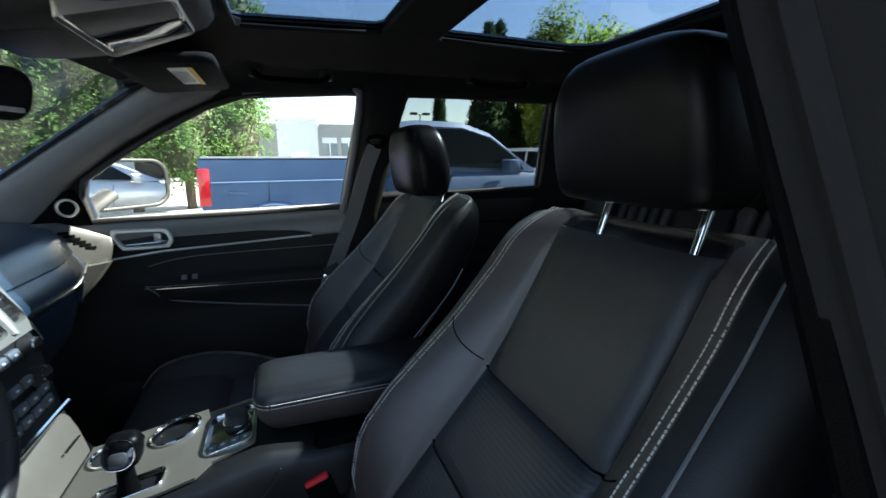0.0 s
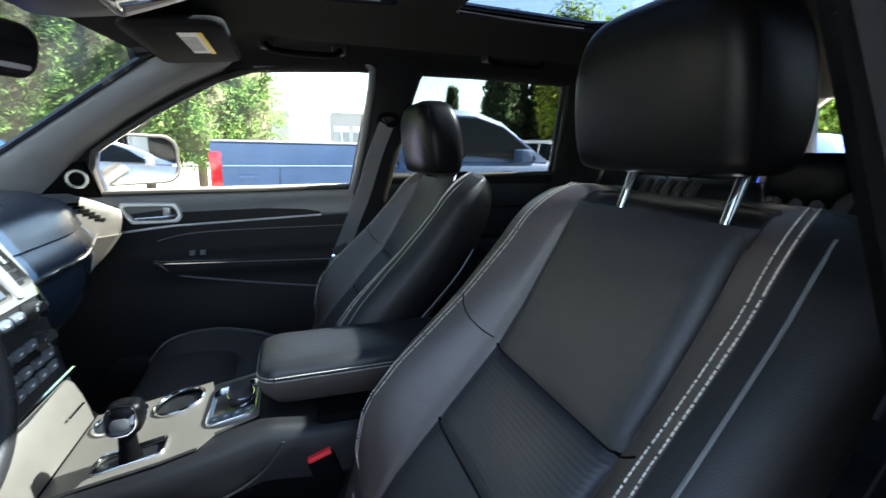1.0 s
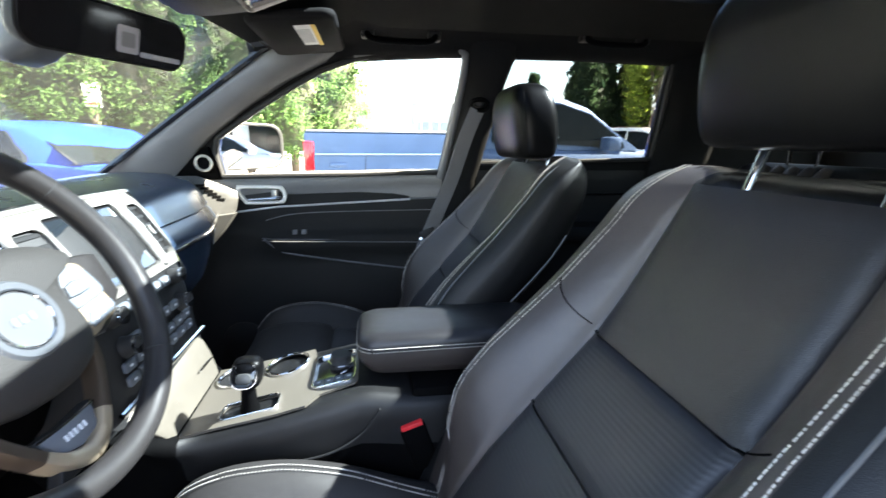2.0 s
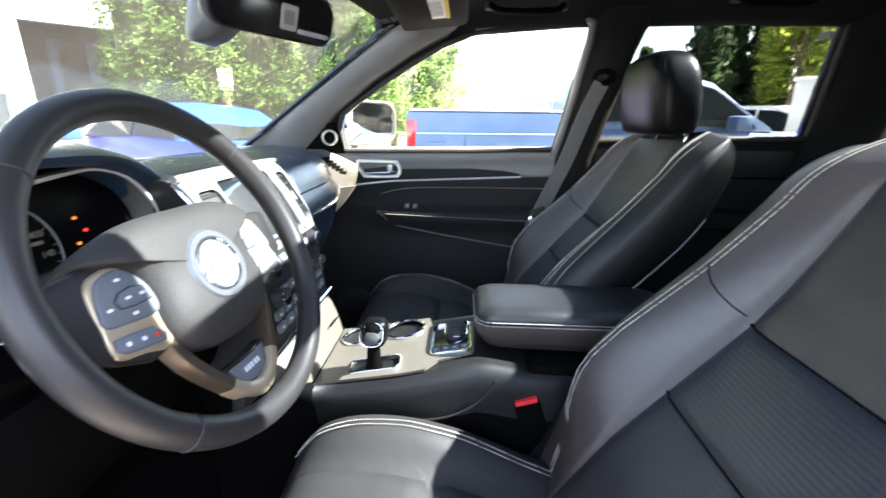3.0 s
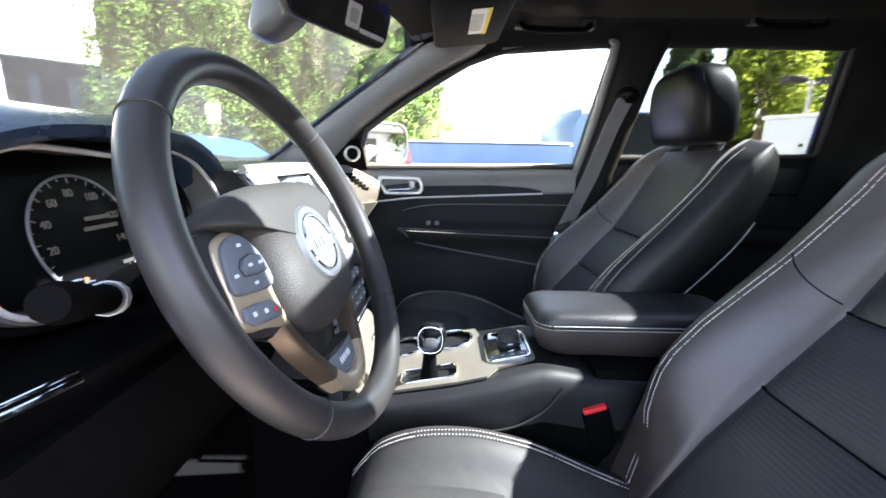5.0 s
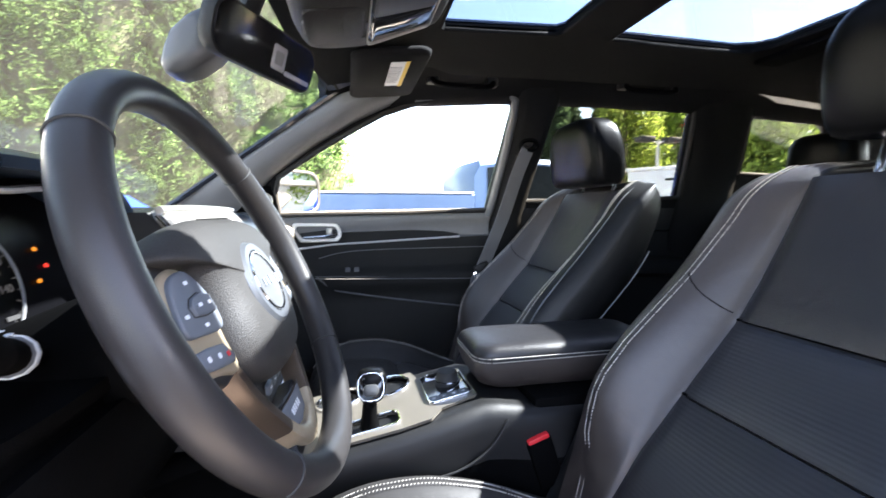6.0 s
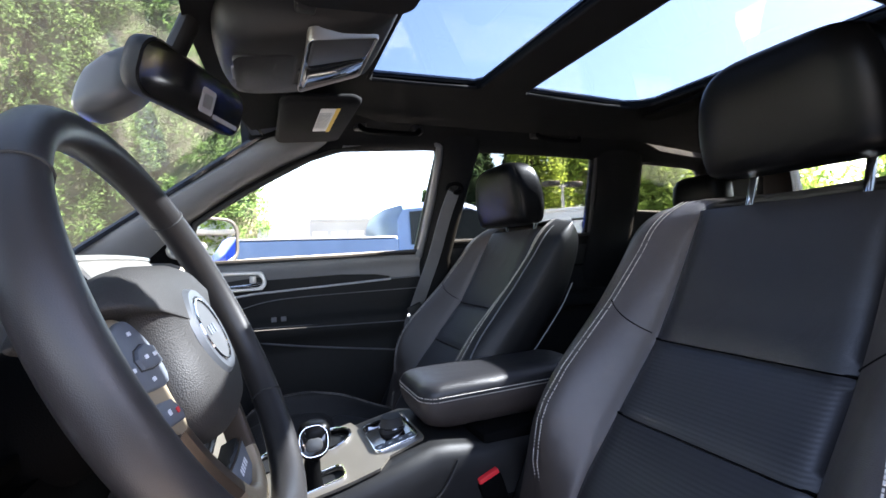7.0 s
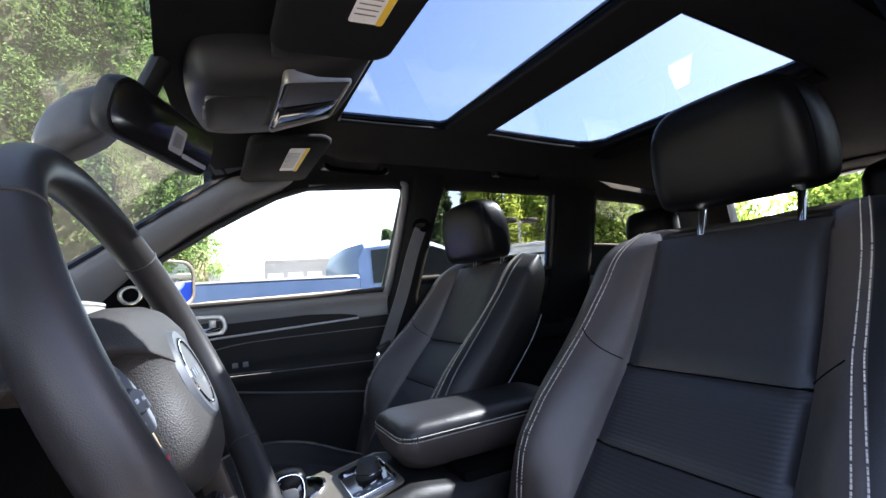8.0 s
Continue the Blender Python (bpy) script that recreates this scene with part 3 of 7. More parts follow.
# painted outer skins over the window surrounds
part("side_skin", filled(upper, [WIN_FRONT, WIN_REAR, WIN_QUARTER], lambda x, z, w: right_side(x, z, 0.036 + w), 0.012), BODYPAINT, body, "dark blue painted side above the belt line")
part("side_skin", filled(lower_left, [[(x, z) for x, z in opening], WIN_REAR, WIN_QUARTER], lambda x, z, w: (x, 2 * MID - side(max(z, 1.05)) - 0.051 - w, z), 0.006), BODYPAINT, body, "dark blue painted side round the open doorway")
for sg in (-1, 1):
    rail = [[(x, MID + sg * a, z) for a, z in ((w_ - 0.03, 1.60 - d), (w_ + 0.03, 1.592 - d), (w_ + 0.085, 1.565 - d), (w_ + 0.105, 1.53 - d), (w_ + 0.112, 1.512 - d), (w_ + 0.03, 1.586 - d))] for x, w_, d in ((0.0, 0.55, 0.075), (0.3, 0.53, 0.012), (0.65, 0.525, 0.0), (1.4, 0.525, 0.002), (2.0, 0.52, 0.022), (2.42, 0.50, 0.085))]
    part("roof_edge", loft(rail), BODYPAINT, body, "dark blue painted roof edge", smooth=50)
    # front wing with its wheel arch
    wing = [[(x, MID + sg * a, z) for a, z in ((0.62, zt), (0.80, zt - 0.01), (0.90, zt - 0.06), (0.935, zt - 0.18), (0.935, zb), (0.80, zb))] for x, zt, zb in ((-0.52, 1.075, 0.34), (-0.62, 1.062, 0.34), (-0.655, 1.058, 0.42), (-0.75, 1.047, 0.62), (-0.92, 1.028, 0.735), (-1.05, 1.012, 0.75), (-1.18, 0.995, 0.735), (-1.35, 0.968, 0.62), (-1.45, 0.945, 0.45), (-1.62, 0.90, 0.38))]
    part("front_wing", loft(wing), BODYPAINT, body, "dark blue painted front wing", smooth=50)
    part("front_lamp", box(-1.70, -1.50, min(MID + sg * 0.55, MID + sg * 0.90), max(MID + sg * 0.55, MID + sg * 0.90), 0.72, 0.86, 0.03), HEADLAMP, body, "clear front lamp")
part("front_bumper", box(-1.80, -1.60, MID - 0.90, MID + 0.90, 0.30, 0.66, 0.06, 3), BODYPAINT, body, "dark blue bumper")
part("grille", box(-1.735, -1.68, MID - 0.50, MID + 0.50, 0.68, 0.84, 0.02), GLOSSBLACK, body, "black grille")
# tail end
tail_hole = [(-0.50, 1.24), (-0.485, 1.46), (-0.44, 1.492), (0.44, 1.492), (0.485, 1.46), (0.50, 1.24), (0.46, 1.20), (-0.46, 1.20)]


def tail_place(u, z, w):
    return (2.62 - 0.35 * (z - 1.1) + w, MID + u, z)


part("tailgate", filled([(-0.72, 0.45), (-0.72, 1.1), (-0.60, 1.5), (-0.5, 1.545), (0.5, 1.545), (0.60, 1.5), (0.72, 1.1), (0.72, 0.45)], [tail_hole], tail_place, 0.05), PLASTIC, body, "black-lined tailgate")
part("tailgate_skin", filled([(-0.74, 0.42), (-0.74, 1.1), (-0.61, 1.5), (-0.5, 1.56), (0.5, 1.56), (0.61, 1.5), (0.74, 1.1), (0.74, 0.42)], [tail_hole], lambda u, z, w: tail_place(u, z, 0.051 + w), 0.03), BODYPAINT, body, "dark blue painted tailgate")
for sg in (-1, 1):
    part("rear_lamp", box(2.60, 2.72, min(MID + sg * 0.55, MID + sg * 0.78), max(MID + sg * 0.55, MID + sg * 0.78), 0.92, 1.08, 0.03), TAILRED, body, "red rear lamp")
part("rear_bumper", box(2.60, 2.82, MID - 0.88, MID + 0.88, 0.32, 0.62, 0.06, 3), BODYPAINT, body, "dark blue rear bumper")
tagged(part("window_6", prism(tail_hole, lambda u, z, w: tail_place(u, z, w + 0.02), 0.004), CLEAR, None), "clear tailgate window", "window", kind="structure")

# floor, firewall and lower sides
floor_bm = box(-0.75, 2.62, MID - 0.70, MID + 0.70, 0.30, 0.345)
floor = tagged(part("floor", floor_bm, CARPET, None), "black carpeted car floor", "floor", kind="structure")
part("firewall", loft([[(-0.80, MID - 0.70, 0.34), (-0.80, MID + 0.70, 0.34)], [(-0.70, MID - 0.70, 0.34), (-0.70, MID + 0.70, 0.34)], [(-0.62, MID - 0.70, 0.42), (-0.62, MID + 0.70, 0.42)], [(-0.58, MID - 0.70, 0.75), (-0.58, MID + 0.70, 0.75)], [(-0.58, MID - 0.70, 1.08), (-0.58, MID + 0.70, 1.08)], [(-0.70, MID - 0.70, 1.08), (-0.70, MID + 0.70, 1.08)]], False), CARPET, body)
part("rear_side_lining", box(1.44, 2.5, 0.685, 0.73, 0.34, 1.12, 0.01), PLASTIC, body)
part("rear_side_lining", box(0.82, 2.5, 2 * MID - 0.73, 2 * MID - 0.70, 0.34, 1.12, 0.01), PLASTIC, body)
# outer skins
for y0, y1, x0 in ((0.735, 0.93, -0.55), (2 * MID - 0.93, 2 * MID - 0.82, 0.80)):
    out = y1 if y0 > 0 else y0
    inn = y0 if y0 > 0 else y1
    sec = [(inn, 1.075), (out * 0.85 + inn * 0.15, 1.06), (out, 0.95), (out, 0.6), (out * 0.9 + inn * 0.1, 0.32), (inn, 0.32)]
    part("body_panel", loft([[(x, a, b) for a, b in sec] for x in (x0, 1.2, 2.5)]), BODYPAINT, body, "dark blue painted side")
hood = [[(x, MID + u * (0.88 - 0.1 * k), 1.06 - 0.10 * k ** 2 - 0.05 * u ** 4) for u in (-1, -0.7, -0.3, 0, 0.3, 0.7, 1)] for k, x in ((0, -0.62), (0.3, -0.95), (0.6, -1.3), (1, -1.65))]
hood += [[(-1.70, MID + u * 0.78, 0.55) for u in (-1, -0.7, -0.3, 0, 0.3, 0.7, 1)], [(-0.75, MID + u * 0.88, 0.5) for u in (-1, -0.7, -0.3, 0, 0.3, 0.7, 1)]]
part("hood", loft(hood, False, False, True), BODYPAINT, body, "dark blue painted hood")


def wheel_on(x, y, r, parent, w=0.24):
    tyre_s = [(-0.5, 0.72), (-0.5, 0.9), (-0.42, 0.98), (-0.2, 1.0), (0.2, 1.0), (0.42, 0.98), (0.5, 0.9), (0.5, 0.72)]
    n = 28
    bmw = loft([[(x + r * b * math.cos(a), y + w * q, GROUND + r + r * b * math.sin(a)) for q, b in tyre_s] for a in (2 * math.pi * i / n for i in range(n))], True, False, True)
    wh = part("wheel", bmw, RUBBER, parent, "black tyre on an alloy rim")
    for sgn in (-1, 1):
        rim = [[(x + r * b * math.cos(a), y + w * q * sgn, GROUND + r + r * b * math.sin(a)) for a in (2 * math.pi * i / n for i in range(n))] for q, b in ((0.3, 0.73), (0.47, 0.73), (0.47, 0.68), (0.36, 0.6), (0.33, 0.2), (0.42, 0.14))]
        part("rim", loft(rim), WHEELMETAL, wh)
    return wh


for x in (-1.05, 1.865):
    for y in (MID - 0.80, MID + 0.80):
        wheel_on(x, y, 0.37, body)

# the driver's door, swung wide open ahead of the doorway
od = thing("door_2", "dark blue driver door with black trim, swung wide open", "door", kind="structure", at=(-0.44, -0.86, 0), turn=-52)
part("door_skin", filled([(0.0, 0.36), (0.02, 1.08), (0.30, 1.10), (1.03, 1.10), (1.06, 0.75), (1.0, 0.42), (0.9, 0.36)], [], lambda u, v, w: (u, -0.10 + w, v), 0.06), BODYPAINT, od, "dark blue painted door skin")
part("door_lining", box(0.03, 1.0, -0.04, 0.02, 0.38, 1.09, 0.02), DASH, od, "black door lining")
part("window_frame", tube([(0.06, -0.06, 1.09), (0.28, -0.05, 1.27), (0.55, -0.03, 1.45), (0.75, -0.02, 1.50), (0.98, -0.02, 1.50), (1.02, -0.06, 1.10)], 0.02, 8), PLASTIC, od)


# ---- seats ----
SPINE = [(0.58, 0.395), (0.66, 0.445), (0.75, 0.505), (0.827, 0.570), (0.94, 0.668), (1.0, 0.708), (1.06, 0.742), (1.12, 0.775), (1.17, 0.802), (1.20, 0.82)]
BOLSTER = [(0.58, -0.040), (0.62, -0.024), (0.66, -0.008), (0.706, 0.012), (0.75, 0.046), (0.786, 0.071), (0.82, 0.092), (0.85, 0.103), (0.90, 0.105), (0.94, 0.097), (1.013, 0.067), (1.08, 0.044), (1.13, 0.026), (1.17, 0.007), (1.20, 0.0)]


def back_front(y, z):
    """The front face of the backrest: x for a place across and a height."""
    a = abs(y)
    p = lerp_table(BOLSTER, z)
    prof = lerp_table([(0, -0.004), (0.10, -0.002), (0.128, -0.004), (0.138, 0.0), (0.142, 0.10), (0.155, 0.38), (0.175, 0.74), (0.195, 0.97), (0.206, 1.0), (0.218, 0.985), (0.232, 0.93), (0.246, 0.82), (0.258, 0.62), (0.266, 0.36)], a)
    x = lerp_table(SPINE, z)
    return x - (prof * p if prof > 0.02 else prof)


def outer_stitch(z):
    """Where the double stitching runs on the outer bolster, across from the seat's middle."""
    return lerp_table([(0.62, 0.238), (0.78, 0.228), (0.90, 0.214), (1.0, 0.1925), (1.10, 0.184), (1.18, 0.178)], z)


def build_seat(label, group, drop=0.0):
    seat = thing("car_seat", label, "car seat", group)
    # shell of the backrest
    ys = [0, 0.06, 0.10, 0.128, 0.138, 0.143, 0.150, 0.160, 0.172, 0.184, 0.196, 0.206, 0.216, 0.228, 0.240, 0.250, 0.259, 0.266]
    rings = []
    zs = [0.56, 0.60, 0.66, 0.72, 0.78, 0.827, 0.88, 0.92, 0.955, 0.985, 1.01, 1.04, 1.07, 1.10, 1.125, 1.145, 1.16, 1.17, 1.176]
    for z in zs:
        top = max(0, (z - 1.10) / 0.076)
        k = 1 - 0.10 * top ** 3
        pinch = top ** 4
        front = []
        for y in ys:
            lift = 0.022 * top * lerp_table([(0, 0), (0.12, 0.15), (0.17, 0.9), (0.2, 1), (0.25, 0.55)], y)
            x = back_front(y, z) + (0.010 if y < 0.139 else 0) + 0.045 * pinch
            front.append((x, y * k, z + lift))
        xb = lerp_table(SPINE, z)
        thick = lerp_table([(0.56, 0.13), (0.8, 0.15), (1.0, 0.145), (1.1, 0.125), (1.15, 0.10), (1.176, 0.075)], z)
        rear = []
        for y, d in ((0.270, 0.06), (0.270, 0.14), (0.259, 0.45), (0.240, 0.75), (0.20, 0.95), (0.12, 1.02), (0, 1.03)):
            lift = 0.022 * top * lerp_table([(0, 0), (0.12, 0.15), (0.17, 0.9), (0.2, 1), (0.26, 0.4)], y)
            rear.append((xb + thick * d - (0.02 * pinch if d > 0.7 else 0) + (0.03 * pinch if d < 0.2 else 0), y * k, z + lift))
        half = front + rear
        edge = outer_stitch(z) + 0.013
        other = []
        for y in ys:
            y = lerp_table([(0, 0), (0.138, 0.138), (0.206, edge), (0.266, 0.268)], y)
            lift = 0.022 * top * lerp_table([(0, 0), (0.12, 0.15), (0.17, 0.9), (0.2, 1), (0.25, 0.55)], y)
            other.append((back_front(y, z) + (0.010 if y < 0.139 else 0) + 0.045 * pinch, y * k, z + lift))
        ring = half + [(x, -y, zz) for x, y, zz in (other + rear)[-2:0:-1]]
        rings.append(ring)
    shell = part("backrest", loft(rings), LEATHER, seat, "black leather side bolsters with stitched edges", smooth=70)
    # vinyl sides; the -y bolster face joins them, its shade put into colour
    shell.data.materials.append(SIDEVINYL)
    for f_ in shell.data.polygons:
        if 15 <= f_.index % 48 <= 36 or (f_.center.z > 1.16 and abs(f_.center.y) < 0.14):
            f_.material_index = 1
    s = shell.modifiers.new("fine", "SUBSURF")
    s.levels = s.render_levels = 1

    def panel(name, z0, z1, material, tilt, w=0.140, lab=""):
        rows = []
        nz, ny = 12, 16
        for i in range(nz + 1):
            v = i / nz
            row = []
            for j in range(ny + 1):
                u = -1 + 2 * j / ny
                y = u * w
                z = z0 + (z1 - z0) * v + tilt * u
                edge_u, edge_v = min(1, (1 - abs(u)) / 0.24), min(1, 0.25 + min(v, 1 - v) * (z1 - z0) / 0.024)
                puff = 0.0150 * math.sqrt(max(0, edge_u * (2 - edge_u))) * math.sqrt(max(0, edge_v * (2 - edge_v)))
                row.append(Vector((lerp_table(SPINE, z) + 0.008 - puff - 0.003 * math.sin(math.pi * v) * (1 - u * u), y, z)))
            rows.append(row)
        bm = loft(rows, False, False)
        bk = [[p + Vector((0.02, 0, -0.008)) for p in r] for r in rows]
        bm2 = loft(bk, False, False)
        rim_a = rows[0] + [r[-1] for r in rows[1:-1]] + rows[-1][::-1] + [r[0] for r in rows[-2:0:-1]]
        rim_b = bk[0] + [r[-1] for r in bk[1:-1]] + bk[-1][::-1] + [r[0] for r in bk[-2:0:-1]]
        bm3 = loft([rim_a, rim_b], True, False)
        b = join(bm, bm2, bm3)
        bmesh.ops.remove_doubles(b, verts=b.verts, dist=0.0001)
        return part(name, b, material, shell, lab, smooth=60)

    panel("upper_panel", 0.9463, 1.170, PANELLEATHER, -0.0, lab="smooth black leather upper panel")
    panel("middle_panel", 0.8353, 0.9437, RIBBED, -0.0, lab="ribbed and perforated black leather insert")
    panel("lower_panel", 0.585, 0.8327, RIBBED, -0.0, lab="ribbed black leather lower insert")

    # near-black bars laid in the panel grooves stand in for their shade
    for z in (0.945, 0.834):
        part("groove_shade", tube([(lerp_table(SPINE, z) + 0.0035, y, z) for y in (-0.138, -0.07, 0.0, 0.07, 0.136)], 0.0022, 6), MATTE, shell)
    # stitched edges of the bolsters, and the cross seams
    for sg in (-1, 1):
        for off in (0.0, 0.011):
            line = []
            for i in range(90):
                z = 0.62 + (1.172 - 0.62) * i / 89
                top = max(0, (z - 1.10) / 0.076)
                o = (0.2005 if sg > 0 else outer_stitch(z)) + off
                line.append((back_front(o, z) + 0.045 * top ** 4 - 0.0006, sg * o * (1 - 0.10 * top ** 3), z + 0.022 * top))
            stitches(line, seat)
        line = [(back_front(y, 1.01 - (0.206 - y) * 0.85) - 0.0005, sg * y, 1.01 - (0.206 - y) * 0.85) for y in ((0.206, 0.198, 0.19, 0.18, 0.17, 0.16, 0.152, 0.145, 0.141) if sg > 0 else (0.186, 0.18, 0.17, 0.16, 0.152, 0.145, 0.141))]
        part("seam", tube(line, 0.0011, 6), MATTE, seat)
        # curved piping down the outer side
        line = [(lerp_table(SPINE, z) + 0.055 + 0.03 * math.sin((z - 0.7) * 5), sg * 0.2705, z) for z in (0.66, 0.72, 0.80, 0.88, 0.96, 1.02)]
        part("side_piping", tube(smooth_path(line, 4), 0.0018, 6), GREYPLASTIC if drop else SIDEVINYL, seat)
    # piping where the outer bolster turns into the seat's side
    line = []
    for i in range(34):
        z = 0.64 + (1.160 - 0.64) * i / 33
        top = max(0, (z - 1.10) / 0.076)
        o = lerp_table([(0.64, 0.262), (0.80, 0.254), (0.90, 0.242), (1.0, 0.229), (1.10, 0.221), (1.16, 0.217)], z)
        line.append((back_front(o, z) + 0.045 * top ** 4 - 0.001, -o * (1 - 0.10 * top ** 3), z + 0.015 * top))
    part("bolster_piping", tube(line, 0.0019, 6), STRIPGREY, seat, "grey leather piping")
    # cushion
    def cz(x):
        return eased([(-0.02, 0.60), (0.0, 0.640), (0.033, 0.662), (0.097, 0.672), (0.18, 0.668), (0.28, 0.645), (0.383, 0.606), (0.46, 0.580), (0.54, 0.56)], x)

    def ctop(y, x):
        a = abs(y)
        b = eased([(-0.02, 0.004), (0.033, 0.022), (0.097, 0.034), (0.2, 0.042), (0.3, 0.040), (0.4, 0.03), (0.54, 0.018)], x)
        return cz(x) + b * lerp_table([(0, 0), (0.135, 0.0), (0.15, 0.2), (0.175, 0.75), (0.198, 1.0), (0.212, 1.0), (0.235, 0.75), (0.25, 0.35)], a)
    rings = []
    xs = [-0.03, -0.022, -0.005, 0.015, 0.05, 0.10, 0.15, 0.2, 0.25, 0.30, 0.35, 0.40, 0.46, 0.54]
    for x in xs:
        half = [(x, y, ctop(y, x) - (0.008 if y < 0.134 else 0)) for y in (0, 0.07, 0.12, 0.136, 0.145, 0.155, 0.165, 0.178, 0.19, 0.205, 0.22, 0.235, 0.25)]
        low = 0.50 if x > 0.0 else 0.52
        half += [(x, 0.262, cz(x) - 0.02), (x, 0.262, low + 0.03), (x, 0.25, low), (x, 0, low - 0.01)]
        if x < 0:
            half = [(x, y * 0.97, min(z, 0.56 + (x + 0.03) * 4)) for x, y, z in half]
        rings.append(half + [(x, -y, z) for x, y, z in half[-2:0:-1]])
    cushion = part("seat_cushion", loft(rings), CUSHION, seat, "black leather seat cushion", smooth=70)
    s = cushion.modifiers.new("fine", "SUBSURF")
    s.levels = s.render_levels = 1
    for name, x0, x1, m_ in (("front_insert", -0.012, 0.235, CUSHION), ("rear_insert", 0.239, 0.50, PERF)):
        rows = []
        for i in range(13):
            v = i / 12
            x = x0 + (x1 - x0) * v
            rows.append([Vector((x, u * 0.138, cz(x) - 0.008 + 0.012 * math.sqrt(max(0, min(1, (1 - abs(u)) / 0.1) * (2 - min(1, (1 - abs(u)) / 0.1)))) * math.sqrt(min(1, min(v, 1 - v) * (x1 - x0) / 0.012)))) for u in (k / 8 - 1 for k in range(17))])
        rows2 = [[p - Vector((0, 0, 0.012)) for p in r] for r in rows]
        part(name, join(loft(rows, False, False), loft(rows2, False, False)), m_, cushion, smooth=60)
    for sg in (-1, 1):
        for off in (0.196, 0.2065):
            stitches([(x, sg * off, ctop(off, x) + 0.0006) for x in [-0.012 + 0.0056 * i for i in range(95)]], seat)
    # base: side shields, rails
    part("seat_base", box(0.04, 0.50, -0.235, 0.235, 0.40, 0.51, 0.02), PLASTIC, seat, "black plastic seat base")
    for sg in (-1, 1):
        part("side_shield", box(-0.01, 0.54, sg * 0.262 - 0.012, sg * 0.262 + 0.012, 0.43, 0.545, 0.01), PLASTIC, seat, "black plastic side shield")
        part("seat_rail", box(-0.02, 0.52, sg * 0.19 - 0.02, sg * 0.19 + 0.02, 0.345, 0.402, 0.005), RUBBER, seat)
    # headrest on two chrome posts
    rings = []
    prof = [(1.218, 0.095, 0.026, 0.0), (1.2215, 0.120, 0.043, 0.001), (1.230, 0.1290, 0.051, 0.002), (1.258, 0.1330, 0.056, 0.001), (1.29, 0.1345, 0.058, -0.002), (1.325, 0.1315, 0.058, -0.006), (1.355, 0.1245, 0.056, -0.010), (1.380, 0.113, 0.050, -0.013),
            (1.396, 0.096, 0.040, -0.014), (1.4045, 0.072, 0.026, -0.013), (1.4065, 0.038, 0.012, -0.012)]
    prof = [(z - drop, w, d, dx - drop * 0.8) for z, w, d, dx in prof]
    for z, w, d, dx in prof:
        r = []
        for i in range(40):
            a = 2 * math.pi * i / 40
            c, s_ = math.cos(a), math.sin(a)
            e = 0.40
            r.append((0.805 + dx + d * math.copysign(abs(c) ** e, c) + 0.012 * (abs(s_) ** 3) * (1 if c < 0 else 0), w * math.copysign(abs(s_) ** e, s_) - 0.02, z))
        rings.append(r)
    head = part("headrest", loft(rings), HEADLEATHER, seat, "black leather headrest", smooth=75)
    s = head.modifiers.new("fine", "SUBSURF")
    s.levels = s.render_levels = 1
    for sg in (-1, 1):
        ln = [(0.805 + dx - d * 0.60, sg * (w * 0.92 + 0.003) - 0.02, z) for z, w, d, dx in prof[2:8]]
        part("headrest_seam", tube(smooth_path(ln, 3), 0.0009, 6), MATTE, head)
        part("headrest_post", tube([(0.806, sg * 0.078 - 0.02, 1.13), (0.822, sg * 0.078 - 0.02, 1.18), (0.842, sg * 0.078 - 0.02, 1.24)], 0.0062, 12), CHROME, seat, "chrome headrest post")
        part("post_collar", tube([(0.808, sg * 0.078 - 0.02, 1.146), (0.812, sg * 0.078 - 0.02, 1.158)], 0.0125, 14), PLASTIC, seat)
    return seat


driver_seat = build_seat("black leather driver seat with off-white double stitching", "front seats")
driver_seat.matrix_basis = pose(0, -0.409, 0)
passenger_seat = build_seat("black leather front passenger seat with off-white double stitching", "front seats", 0.035)
passenger_seat.matrix_basis = pose(-0.025, 0.335, 0)


# ---- steering wheel ----
HUB = Vector((-0.0180, -0.3723, 1.0497))
W_TILT, W_YAW = 0.4328, -0.0821
W_UP = Vector((-math.sin(W_TILT) * math.cos(W_YAW), -math.sin(W_TILT) * math.sin(W_YAW), math.cos(W_TILT)))
W_OUT = Vector((math.cos(W_TILT) * math.cos(W_YAW), math.cos(W_TILT) * math.sin(W_YAW), math.sin(W_TILT)))
W_SIDE = Vector((-math.sin(W_YAW), math.cos(W_YAW), 0))


def on_wheel(u, v, w):
    """u to the passenger side, v up the wheel's plane, w towards the driver."""
    return HUB + W_SIDE * u + W_UP * v + W_OUT * w


steer = thing("steering_wheel", "black leather three-spoke steering wheel with champagne trim", "steering wheel")
n = 96
ring = []
for i in range(n):
    a = 2 * math.pi * i / n
    grip = 1 + 0.10 * math.exp(-((math.degrees(a) % 180 - 28) / 16) ** 2) * (1 if a < math.pi else 0)
    ring.append([on_wheel((0.1862 + 0.0158 * grip * math.cos(b)) * math.cos(a), (0.1862 + 0.0158 * grip * math.cos(b)) * math.sin(a), 0.0170 * math.sin(b)) for b in (2 * math.pi * k / 20 for k in range(20))])
rim = part("rim", loft(ring, True, False, True), RIMLEATHER, steer, "smooth black leather rim", smooth=80)
for a in (41, 139, 320, 226):
    a = radians(a)
    part("rim_seam", tube([on_wheel((0.1862 + 0.0160 * math.cos(b)) * math.cos(a), (0.1862 + 0.0160 * math.cos(b)) * math.sin(a), 0.0173 * math.sin(b)) for b in (2 * math.pi * k / 18 for k in range(18))], 0.0011, 6, closed=True), RUBBER, rim)

